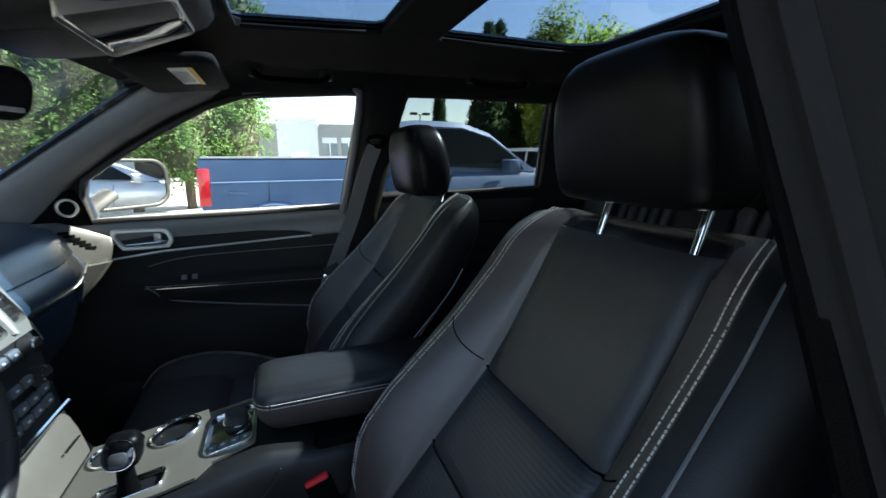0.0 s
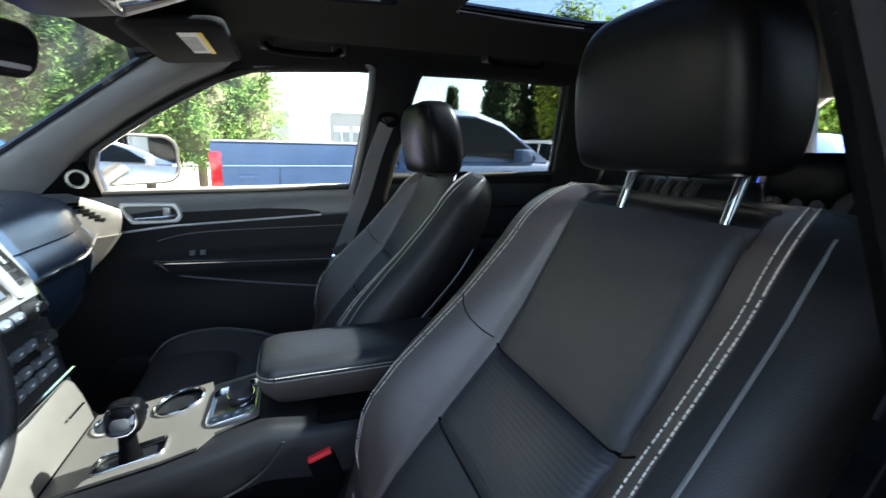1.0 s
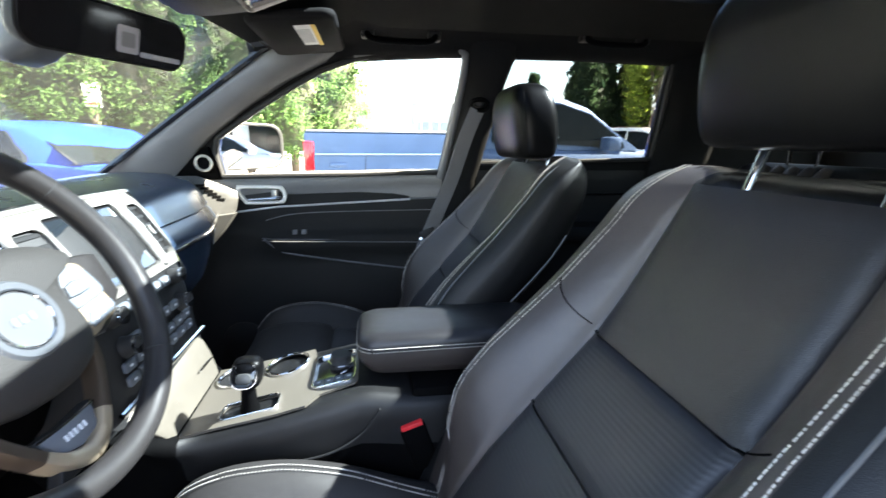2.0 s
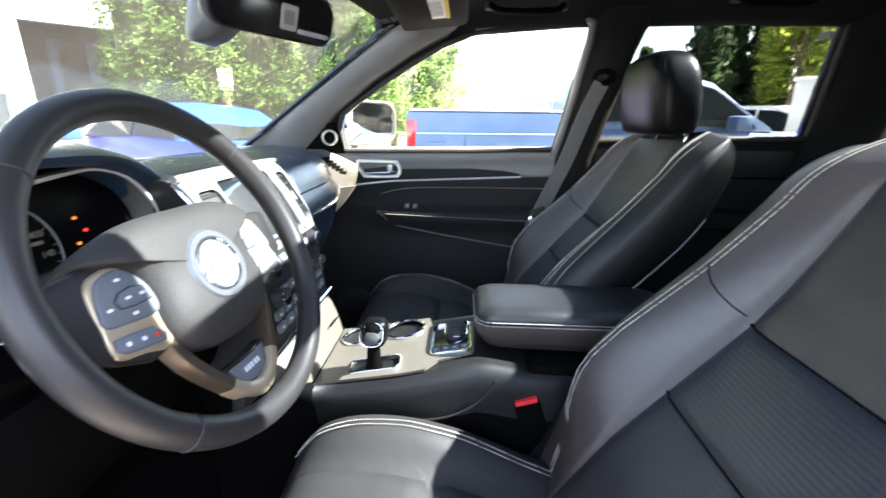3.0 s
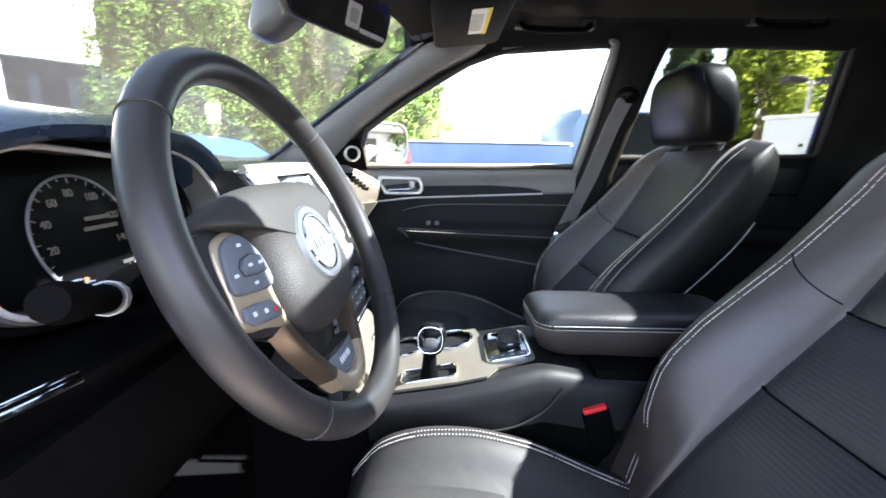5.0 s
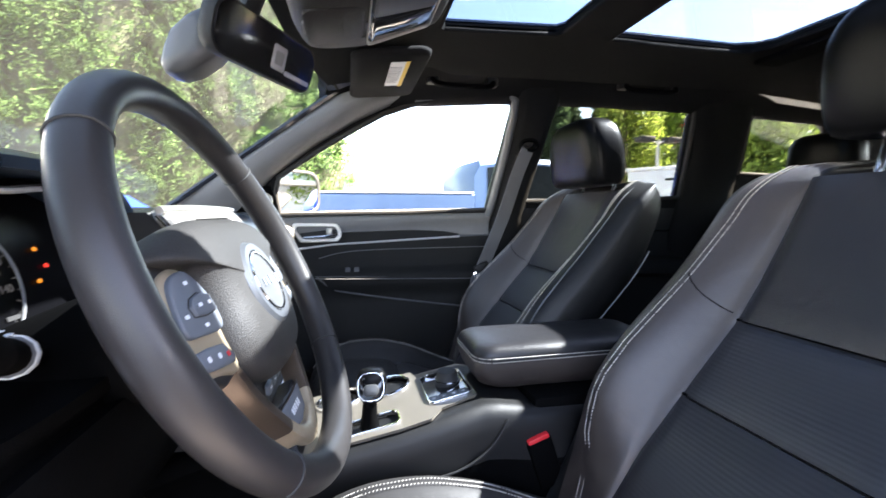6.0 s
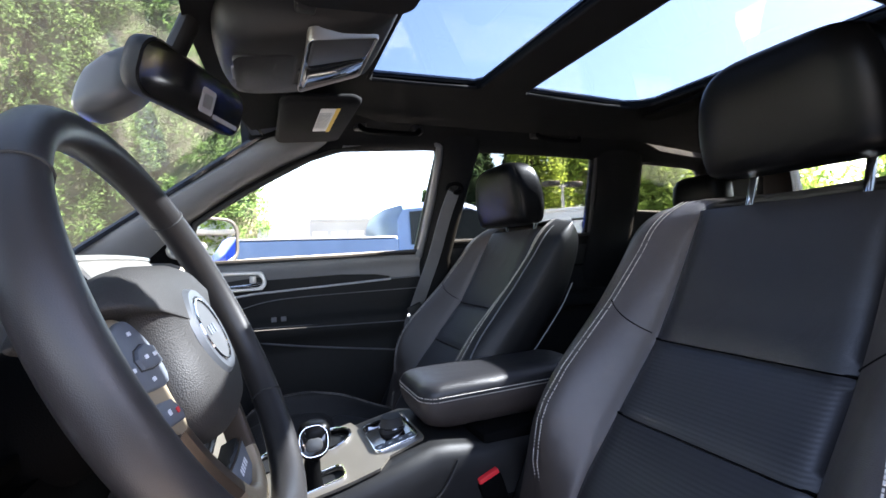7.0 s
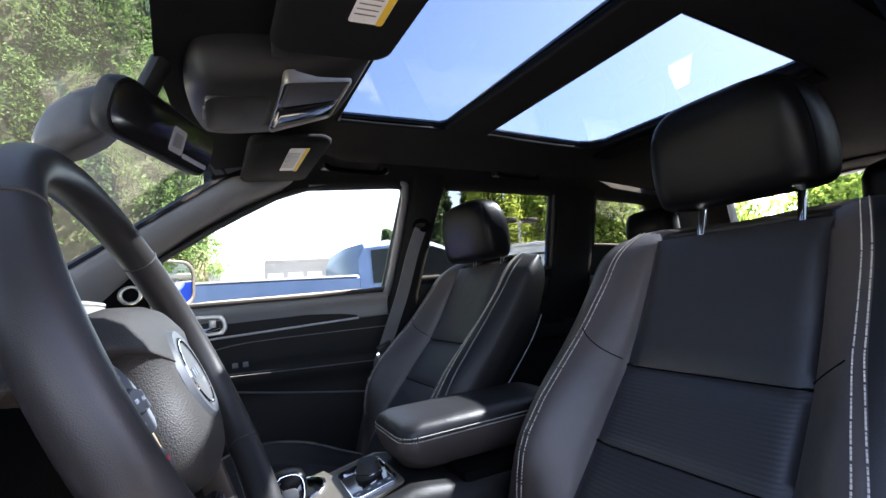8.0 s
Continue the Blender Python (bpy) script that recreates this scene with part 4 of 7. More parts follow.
# airbag cover: shoulders reach out over the switches, a soft belly below
pad = [(0.0, 0.068), (0.045, 0.0675), (0.080, 0.062), (0.108, 0.052), (0.122, 0.042), (0.112, 0.035), (0.092, 0.028), (0.080, 0.012), (0.077, -0.010), (0.081, -0.032), (0.079, -0.054), (0.063, -0.076), (0.034, -0.088), (0.0, -0.091)]
pad = [(p.x, p.y) for p in smooth_path([(u, v, 0) for u, v in pad] + [(-u, v, 0) for u, v in pad[-2:0:-1]], 4, True)]


def pad_ring(k, w):
    return [on_wheel(u * k, -0.006 + (v + 0.006) * k, w - 0.10 * max(0, abs(u * k) - 0.085)) for u, v in pad]


cover = part("airbag_cover", loft([pad_ring(0.97, -0.055), pad_ring(1.0, -0.036), pad_ring(1.02, -0.018), pad_ring(1.005, -0.008), pad_ring(0.96, -0.001), pad_ring(0.86, 0.0065), pad_ring(0.70, 0.0115), pad_ring(0.40, 0.0145), pad_ring(0.10, 0.0150)]), PAD, steer, "grained black airbag cover", smooth=60)
circle = [(math.cos(2 * math.pi * i / 36), math.sin(2 * math.pi * i / 36)) for i in range(36)]


def on_disc(cu, cv, k):
    return lambda u, v, w: on_wheel(cu + u * k, cv + v * k, w)


part("emblem_ring", frame_ring(circle, [(u * 0.70, v * 0.70) for u, v in circle], on_disc(-0.002, -0.008, 0.0425), 0.0172, 0.004), mat("smoked_emblem_ring", (0.06, 0.065, 0.072), 0.4, 0.2, vary=0.05, scale=20), cover, "smoked grey emblem ring")
part("emblem_disc", prism([(u * 0.72, v * 0.72) for u, v in circle], on_disc(-0.002, -0.008, 0.0425), 0.0164, 0.002), mat("grey_emblem_disc", (0.05, 0.052, 0.054), 0.55, 0.0, vary=0.05, scale=25), cover, "plain grey emblem disc")
part("emblem_edge", tube([on_disc(-0.002, -0.008, 0.0425)(u * 0.705, v * 0.705, 0.0170) for u, v in circle], 0.0011, 6, closed=True), CHROME, cover, "thin chrome edge")
for du, w_ in ((-0.010, 0.006), (-0.001, 0.007), (0.009, 0.006)):
    part("emblem_mark", prism(rrect(w_, 0.009, 0.002), lambda u, v, w, du=du: on_wheel(u + du - 0.002, v - 0.008, w), 0.0172), BUTTON, cover)
# spokes
for sg in (-1, 1):
    sp = [(0.070, 0.040), (0.11, 0.040), (0.150, 0.036), (0.166, 0.032), (0.166, -0.026), (0.155, -0.034), (0.135, -0.050), (0.105, -0.064), (0.070, -0.06)]
    part("side_spoke", prism([(u * sg, v) for u, v in sp], lambda u, v, w: on_wheel(u, v, w - 0.024), 0.012, 0.005), RIMLEATHER, steer, "black leather-covered side spoke", smooth=50)
    # champagne plate carrying both thumb switches
    plate_o = [(0.092, 0.0315), (0.110, 0.0325), (0.128, 0.0255), (0.1350, 0.004), (0.1370, -0.018), (0.1400, -0.034), (0.135, -0.047), (0.112, -0.053), (0.092, -0.060), (0.080, -0.056), (0.075, -0.026), (0.071, -0.006), (0.078, 0.016)]
    plate_o = [(p.x, p.y) for p in smooth_path([(u, v, 0) for u, v in plate_o], 3, True)]
    surround = part("switch_surround", prism([(sg * u, v) for u, v in plate_o], lambda u, v, w: on_wheel(u, v, w - 0.026), 0.0165, 0.003), WHEELTRIM, steer, "champagne metallic switch surround", smooth=50)
    pod_o = [(0.094, 0.0270), (0.109, 0.0275), (0.1235, 0.0205), (0.1320, 0.001), (0.1335, -0.0165), (0.111, -0.0215), (0.081, -0.0235), (0.0755, -0.006), (0.081, 0.013)]
    pod_o = [(p.x, p.y) for p in smooth_path([(u, v, 0) for u, v in pod_o], 3, True)]
    pod = part("switch_pod", prism([(sg * u, v) for u, v in pod_o], lambda u, v, w: on_wheel(u, v, w - 0.014), 0.0085, 0.002), BUTTON, steer, "blue-grey thumb switch", smooth=50)
    mid_o = [(0.116, 0.001), (0.110, 0.0065), (0.097, 0.0085), (0.083, 0.0045), (0.0815, -0.0085), (0.098, -0.0088), (0.114, -0.0065)]
    part("switch_gap", prism([(sg * (0.099 + (u - 0.099) * 1.1), v * 1.13) for u, v in mid_o], lambda u, v, w: on_wheel(u, v, w - 0.0060), 0.0008), RUBBER, pod)
    part("switch_button", prism([(sg * u, v) for u, v in mid_o], lambda u, v, w: on_wheel(u, v, w - 0.006), 0.0035, 0.0015), BUTTON, pod)
    for a, b, w0 in ((0.103, 0.0185, 0), (0.124, -0.004, 0), (0.104, -0.0155, 0), (0.105, 0.0, 0.003), (0.090, -0.001, 0.003)):
        part("symbol", prism(rrect(0.0055, 0.0028, 0.0008, 2), lambda u, v, w, a=a, b=b, w0=w0: on_wheel(sg * a + u, b + v, w - 0.0055 + w0), 0.0006), PRINT, pod)
    low_o = [(0.1345, -0.0285), (0.115, -0.0300), (0.095, -0.0335), (0.086, -0.046), (0.090, -0.0515), (0.111, -0.0485), (0.130, -0.0445), (0.1370, -0.038)]
    low = part("lower_switch", prism([(sg * u, v) for u, v in low_o], lambda u, v, w: on_wheel(u, v, w - 0.014), 0.0085, 0.0025), BUTTON, steer, "blue-grey phone switch", smooth=50)
    for a, b, m_ in ((0.126, -0.037, PRINT), (0.1105, -0.0395, PRINT), (0.097, -0.0425, REDPLASTIC if sg < 0 else PRINT)):
        part("symbol", prism(rrect(0.0045, 0.004, 0.001, 2), lambda u, v, w, a=a, b=b: on_wheel(sg * a + u, b + v, w - 0.0055), 0.0006), m_, low)
    # bar from the switch plate down to the foot of the wheel
    band = smooth_path([(0.083, -0.040, 0), (0.081, -0.058, 0), (0.072, -0.087, 0), (0.053, -0.120, 0), (0.032, -0.148, 0), (0.014, -0.160, 0), (0.0, -0.164, 0)], 6)
    rows = []
    for i, p in enumerate(band):
        d = (band[min(i + 1, len(band) - 1)] - band[max(i - 1, 0)]).normalized()
        nrm = Vector((-d.y, d.x, 0))
        h = 0.0068 + 0.0035 * min(1, max(0, (i - 20) / 12))
        sec = [(-h, -0.034), (-h, -0.016), (-h * 0.75, -0.0125), (0, -0.0115), (h * 0.75, -0.0125), (h, -0.016), (h, -0.034)]
        rows.append([on_wheel(sg * (p.x + nrm.x * a), p.y + nrm.y * a, b) for a, b in sec])
    # shaded run and lit end of the bar are put into two trim colours
    part("spoke_trim", loft(rows[:22]), BRONZE, steer, "bronze metallic spoke bar, darkened for shade", smooth=50)
    part("spoke_trim", loft(rows[21:]), WHEELTRIM, steer, "champagne metallic lower spoke end, paler as if lit", smooth=50)
# lower spoke
lowsp = [(-0.040, -0.118), (-0.030, -0.155), (-0.045, -0.172), (0.045, -0.172), (0.030, -0.155), (0.040, -0.118), (0.0, -0.122)]
part("lower_spoke", prism(lowsp, lambda u, v, w: on_wheel(u, v, w - 0.038), 0.016, 0.003), PLASTIC, steer, "black lower spoke")
plate = part("spoke_badge", prism([(-0.036, -0.122), (-0.026, -0.146), (0.0, -0.152), (0.026, -0.146), (0.036, -0.122)], lambda u, v, w: on_wheel(u, v, w - 0.026), 0.008, 0.002), BUTTON, steer, "blue-grey spoke badge")
part("badge_rim", tube([on_wheel(u, v, -0.0185) for u, v in ((-0.037, -0.121), (-0.012, -0.1225), (0.012, -0.1225), (0.037, -0.121))], 0.0014, 6), CHROME, plate)
for du in (-0.012, -0.006, 0.0, 0.007, 0.013):
    part("badge_lettering", prism(rrect(0.0042, 0.007, 0.0008, 1), lambda u, v, w, du=du: on_wheel(u + du, v - 0.135, w - 0.0185), 0.0006), PRINT, plate)
column = part("steering_column", loft([[HUB + W_OUT * w + W_SIDE * (r * math.cos(a)) + W_UP * (r * 0.85 * math.sin(a) - 0.01) for a in (2 * math.pi * i / 24 for i in range(24))] for w, r in ((-0.045, 0.05), (-0.06, 0.066), (-0.10, 0.07), (-0.20, 0.075), (-0.30, 0.08))]), MATTE, steer, "black column shroud")


def stalk(sg, parent):
    """A lever beside the column, pointing outwards."""
    o = Vector((-0.159, -0.37 + sg * 0.067, 1.006))
    e = Vector((-0.093, -0.37 + sg * 0.2186, 1.0525))
    pts = [o.lerp(e, t) for t in (0, 0.3, 0.45, 0.55, 0.62, 0.70, 0.80, 0.93, 1.0)]
    st = part("control_stalk", tube(pts, 0.0102, 16, taper=[0.9, 1.0, 1.1, 1.1, 1.0, 1.1, 1.3, 1.3, 1.05]), MATTE, parent, "black control stalk with a knurled collar")
    for k in range(9):
        a = o.lerp(e, 0.355 + 0.0105 * k)
        part("knurl", tube([a, a.lerp(e, 0.010)], 0.0140 if k % 2 else 0.0132, 12), SATIN if k % 2 else COVERGREY, st)
    for q in (0.56, 0.68, 0.80):
        part("stalk_symbol", prism(rrect(0.009, 0.0035, 0.0008, 1), lambda u, v, w: o.lerp(e, q) + Vector((0.004, 0, 0.0122 + 0.006 * (q - 0.56))) + Vector((v, u, w)), 0.0005), PRINT, st)


stalk(-1, steer)

# ---- dashboard ----
dash = thing("dashboard", "black soft-skinned dashboard with satin silver and chrome trim", "dashboard", kind="structure")


def dash_ring(y):
    """The cut through the dashboard at a place across the car."""
    e = min(1, max(0, (abs(y - MID) - 0.45) / 0.22))
    d = 0.045 * e ** 1.5
    low = -0.62 < y < -0.17
    pts = [(-0.66, 1.06), (-0.62, 1.095), (-0.45, 1.118), (-0.33, 1.125), (-0.24, 1.118), (-0.18, 1.10), (-0.155, 1.075), (-0.14, 1.045), (-0.132, 1.030), (-0.137, 1.024), (-0.125, 1.010), (-0.112, 0.985), (-0.112, 0.974),
           (-0.120, 0.966), (-0.118, 0.94), (-0.13, 0.89), (-0.16, 0.82), (-0.22, 0.75), (-0.32, 0.70), (-0.50, 0.68), (-0.62, 0.75)]
    if low:
        pts[3:9] = [(-0.40, 1.10), (-0.33, 1.03), (-0.30, 0.99), (-0.22, 0.985), (-0.16, 0.985), (-0.14, 0.985)]
        pts[9:11] = [(-0.13, 0.985), (-0.12, 0.985)]
    return [(x - d * (1 if x > -0.5 else 0.2), y, z) for x, z in pts]


ys = sorted([-0.77 + (0.625 + 0.77) * i / 40 for i in range(41)] + [-0.6201, -0.6199, -0.1701, -0.1699])
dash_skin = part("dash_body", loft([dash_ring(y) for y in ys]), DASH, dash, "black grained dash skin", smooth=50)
# footwell shade put into the colour: driver-side lower faces are near black
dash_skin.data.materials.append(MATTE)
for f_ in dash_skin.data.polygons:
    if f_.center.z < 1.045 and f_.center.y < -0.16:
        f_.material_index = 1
knee = []
for y in [-0.765 + 0.045 * i for i in range(14)]:
    knee.append([(-0.106, y, 0.962), (-0.100, y, 0.94), (-0.112, y, 0.88), (-0.145, y, 0.81), (-0.21, y, 0.735), (-0.32, y, 0.68), (-0.34, y, 0.70), (-0.16, y, 0.95)])
part("knee_panel", loft(knee), MATTE, dash, "matte black knee panel")
# chrome line along the dash face
for a, b in ((0.13, 0.655), (-0.70, -0.560)):
    pts = []
    for i in range(15):
        y = a + (b - a) * i / 14
        r = dash_ring(y)
        pts.append((r[12][0] + (0.003 if y > 0 else 0.013), y, r[12][2] + (-0.004 if y > 0 else 0.016) + 0.02 * max(0, (y - 0.45) / 0.2)))
    part("chrome_line", tube(pts, 0.0042 if a > 0 else 0.0026, 8), CHROME, dash, "thin chrome line")
    if a < 0:
        part("chrome_line", tube([(x - 0.002, y, z + 0.0055) for x, y, z in pts], 0.0015, 8), CHROME, dash, "thin chrome line")


def end_cap(sg):
    """The silver end of the dash: a vent panel above the chrome line and a curved wing below it."""
    def yy(v):
        return MID + sg * (v - MID)
    top = [(-0.250, 0.598, 1.114), (-0.200, 0.634, 1.112), (-0.150, 0.660, 1.088), (-0.098, 0.680, 1.058), (-0.098, 0.684, 1.025), (-0.106, 0.680, 0.992), (-0.150, 0.652, 0.976), (-0.190, 0.626, 0.966), (-0.225, 0.608, 0.992), (-0.245, 0.598, 1.05)]
    place = [Vector((x, yy(y), z)) for x, y, z in top]
    cen = sum(place, Vector()) / len(place)
    nrm = Vector((0.465, -0.885 * sg, 0.08)).normalized()
    cap = part("vent_panel", loft([[p - nrm * 0.05 for p in place], [p + nrm * 0.002 for p in place], [p.lerp(cen, 0.08) + nrm * 0.006 for p in place], [p.lerp(cen, 0.5) + nrm * 0.009 for p in place]]), SILVER, dash, "pale silver vent panel", smooth=50)
    # slotted demister
    a, b = Vector((-0.194, yy(0.634), 1.082)), Vector((-0.146, yy(0.658), 1.034))
    flat_x = Vector((0.885, 0.465 * sg, 0.0))
    flat_z = flat_x.cross(nrm)
    turn_m = Matrix((flat_x, nrm, flat_z)).transposed().to_4x4()
    for k in range(6):
        p = a.lerp(b, k / 5) + nrm * 0.0110
        part("vent_slot", moved(box(-0.013, 0.013, -0.006, 0.002, -0.0042, 0.0042, 0.001), Matrix.Translation(p) @ turn_m), MATTE, cap)
    rows = []
    for t in range(9):
        k = t / 8
        zz = 0.985 - 0.215 * k
        xf = lerp_table([(0, -0.102), (0.3, -0.148), (0.6, -0.212), (1, -0.305)], k)
        w = 0.066 * (1 - k) ** 0.7 + 0.010
        rows.append([(xf - w * 0.9, yy(0.615), zz), (xf - w * 0.5, yy(0.614), zz + 0.002), (xf, yy(0.640), zz + 0.004), (xf + 0.002, yy(0.68), zz + 0.004), (xf - 0.05, yy(0.69), zz)])
    part("end_wing", loft(rows), SILVER, dash, "pale silver dash end wing")


end_cap(1)
# driver-side round vent at the dash's end
vent_c = Vector((-0.158, -0.645, 1.010))
vent_n = Vector((0.86, 0.35, 0.25)).normalized()
vq = vent_n.to_track_quat("Z", "Y").to_matrix().to_4x4()
part("side_vent", moved(frame_ring([(u * 0.038, v * 0.036) for u, v in circle], [(u * 0.032, v * 0.030) for u, v in circle], lambda u, v, w: Vector((u, v, w)), 0.02), Matrix.Translation(vent_c) @ vq), CHROME, dash, "chrome-ringed side vent")
part("vent_core", moved(prism([(u * 0.032, v * 0.030) for u, v in circle], lambda u, v, w: Vector((u, v, w)), 0.004), Matrix.Translation(vent_c) @ vq), MATTE, dash)

# instrument hood and cluster
rows = []
for x, zt, hw in ((-0.54, 1.11, 0.32), (-0.44, 1.165, 0.325), (-0.35, 1.186, 0.32), (-0.27, 1.182, 0.29), (-0.195, 1.168, 0.255), (-0.185, 1.162, 0.245)):
    arc = []
    for i in range(25):
        t = -1 + 2 * i / 24
        e = (1 - abs(t) ** 3.2)
        arc.append((x - 0.02 * abs(t) ** 2, -0.37 + hw * t * 1.04, 1.00 + (zt - 1.00) * e ** 0.62 if abs(t) < 1 else 1.0))
    rows.append(arc)
inner = []
for x, zt, hw in ((-0.188, 1.152, 0.235), (-0.215, 1.148, 0.205), (-0.30, 1.14, 0.19)):
    arc = []
    for i in range(25):
        t = -1 + 2 * i / 24
        e = (1 - abs(t) ** 3.2)
        arc.append((x - 0.02 * abs(t) ** 2, -0.37 + hw * t, 1.0 + (zt - 1.0) * e ** 0.62 if abs(t) < 1 else 1.0))
    inner.append(arc)
part("cluster_hood", loft(rows + inner, False, False), DASH, dash, "black arched hood over the dials", smooth=60)


def dial(u, v, w):
    """The instrument face: u across, v up, w towards the driver."""
    return Vector((-0.236 - 0.25 * v + w, -0.370 + u, 1.066 + v))


cluster = thing("instrument_cluster", "dark instrument cluster with lit dial and chrome rim", "instrument cluster")
lobe = [(0.0, 0.066), (0.045, 0.070), (0.095, 0.072), (0.14, 0.055), (0.168, 0.015), (0.166, -0.022), (0.145, -0.050), (0.09, -0.062)]
lobe = [(p.x, p.y) for p in smooth_path([(u, v, 0) for u, v in lobe] + [(0, -0.064, 0)] + [(-u, v, 0) for u, v in lobe[:0:-1]], 4, True)]
part("dial_face", prism([(u * 0.99, v * 0.99) for u, v in lobe], lambda u, v, w: dial(u, v, w - 0.012), 0.01), DIALFACE, cluster, "black dial face")
part("cluster_bezel", frame_ring([(u * 1.085, v * 1.10) for u, v in lobe], [(u * 1.02, v * 1.02) for u, v in lobe], lambda u, v, w: dial(u, v, w - 0.02), 0.06, 0.004), CLUSTERGREY, cluster, "satin grey bezel")
part("cluster_shroud", frame_ring([(u * 1.15, v * 1.18) for u, v in lobe], [(u * 1.08, v * 1.095) for u, v in lobe], lambda u, v, w: dial(u, v, w - 0.02), 0.056), MATTE, cluster, "black shroud")
part("chrome_rim", tube([dial(u * 1.026, v * 1.03, 0.0405) for u, v in lobe], 0.0026, 8, closed=True), STRIPMETAL, cluster, "chrome rim of the dials")
part("speed_ring", tube([dial(0.060 * math.cos(a) - 0.021, 0.060 * math.sin(a) - 0.012, 0.002) for a in (radians(-45 + 270 * i / 48) for i in range(49))], 0.0014, 6), GREYPLASTIC, cluster, "thin silver dial ring")
for i in range(25):
    a = radians(225 - 270 * i / 24)
    r0 = 0.058 if i % 2 == 0 else 0.061
    part("dial_tick", tube([dial(r0 * 0.91 * math.cos(a) - 0.021, r0 * 0.91 * math.sin(a) - 0.012, 0.0015), dial(0.0587 * math.cos(a) - 0.021, 0.0587 * math.sin(a) - 0.012, 0.0015)], 0.0007, 4), DIALTEXT, cluster)


def lettering(text, size, material, parent, m, depth=0.0004):
    """Flat lettering in the built-in font, as a mesh."""
    cu = bpy.data.curves.new("lettering", "FONT")
    cu.body, cu.size, cu.align_x, cu.align_y, cu.extrude = text, size, "CENTER", "CENTER", depth
    tmp = bpy.data.objects.new("tmp", cu)
    me = bpy.data.meshes.new_from_object(tmp)
    bpy.data.objects.remove(tmp)
    bpy.data.curves.remove(cu)
    me.materials.append(material)
    ob = new("lettering", me)
    ob.parent = parent
    ob.matrix_basis = m
    return ob


FACE = Matrix(((0, -0.243, 0.970, 0), (1, 0, 0, 0), (0, 0.970, 0.243, 0), (0, 0, 0, 1)))
for txt, ang in (("20", 190), ("40", 158), ("60", 126), ("80", 95), ("100", 60), ("120", 22), ("140", -12)):
    a = radians(ang)
    lettering(txt, 0.011, DIALTEXT, cluster, Matrix.Translation(dial(0.043 * math.cos(a) - 0.021, 0.043 * math.sin(a) - 0.012, 0.001)) @ FACE)
for u, v, w_ in ((0.0, 0.004, 0.034), (0.0, -0.006, 0.044), (0.02, -0.047, 0.02), (-0.115, 0.035, 0.012)):
    part("display_text", prism(rrect(w_, 0.004, 0.0005, 1), lambda a, b, w, u=u, v=v: dial(u + a, v + b, w), 0.0005), DIALTEXT, cluster)
for u, v, m_ in ((-0.142, -0.030, LAMPRED), (-0.128, -0.052, LAMPAMBER), (-0.042, -0.052, LAMPAMBER), (0.075, 0.012, LAMPAMBER), (0.083, -0.006, LAMPRED), (0.066, -0.02, LAMPAMBER)):
    part("warning_light", prism(rrect(0.0055, 0.0038, 0.001, 1), lambda a, b, w, u=u, v=v: dial(u + a, v + b, w), 0.001), m_, cluster)

# ---- centre stack ----
stack = thing("centre_stack", "centre stack with touch screen, knobs and chrome edges", "centre stack")
SL, SR = -0.195, 0.13


def stack_x(z):
    return lerp_table([(0.70, -0.02), (0.80, -0.046), (0.85, -0.052), (0.94, -0.062), (1.0, -0.085), (1.05, -0.112), (1.09, -0.140), (1.12, -0.165)], z)


rows = []
for z in (0.79, 0.84, 0.90, 0.95, 1.0, 1.05, 1.085, 1.105, 1.115):
    x = stack_x(z)
    rows.append([(x - 0.12, SL, z), (x - 0.012, SL - 0.004, z), (x, SL + 0.008, z), (x + 0.004, (SL + SR) / 2, z), (x, SR - 0.008, z), (x - 0.012, SR + 0.004, z), (x - 0.12, SR, z)])
part("stack_body", loft(rows), PLASTIC, stack, "black centre stack housing", smooth=45)
for sg, y in ((-1, SL), (1, SR)):
    zs = [0.945, 0.96, 0.98, 1.01, 1.04, 1.07, 1.095, 1.112]
    part("chrome_edge", tube([(stack_x(z) + 0.002, y + sg * 0.004 + sg * 0.010 * max(0, (z - 1.0) / 0.1), z) for z in zs], 0.0055, 8, flat=0.6), CHROME, stack, "chrome edge strip")
def stack_face(u, v, w):
    z = v
    return Vector((stack_x(z) + 0.004 + w, u, z))


SM = (SL + SR) / 2


def upright(u0, u1, z0, z1, r):
    """A rounded opening in the stack's face."""
    return [(SM + (u0 + u1) / 2 + a, (z0 + z1) / 2 + b) for a, b in rrect(u1 - u0, z1 - z0, r, 3)]


face_o = [(SM - 0.150, 0.974), (SM + 0.150, 0.974), (SM + 0.163, 1.010), (SM + 0.172, 1.070), (SM + 0.172, 1.106), (SM + 0.160, 1.117), (SM - 0.160, 1.117), (SM - 0.172, 1.106), (SM - 0.172, 1.070), (SM - 0.163, 1.010)]
vents = [upright(-0.161, -0.104, 0.994, 1.096, 0.012), upright(0.118, 0.161, 0.994, 1.096, 0.012)]
glass = upright(-0.092, 0.092, 0.986, 1.105, 0.008)
surround = part("screen_surround", filled(face_o, [*vents, glass], lambda u, v, w: stack_face(u, v, w - 0.012), 0.018), SURROUND, stack, "pale silver surround of screen and vents")
part("vent_brow", tube([stack_face(SM + u, 1.118 + 0.003 * math.cos(u * 9), 0.004) for u in (-0.175, -0.14, -0.07, 0, 0.07, 0.14, 0.175)], 0.0055, 8), SATIN, stack, "silver brow over the screen")
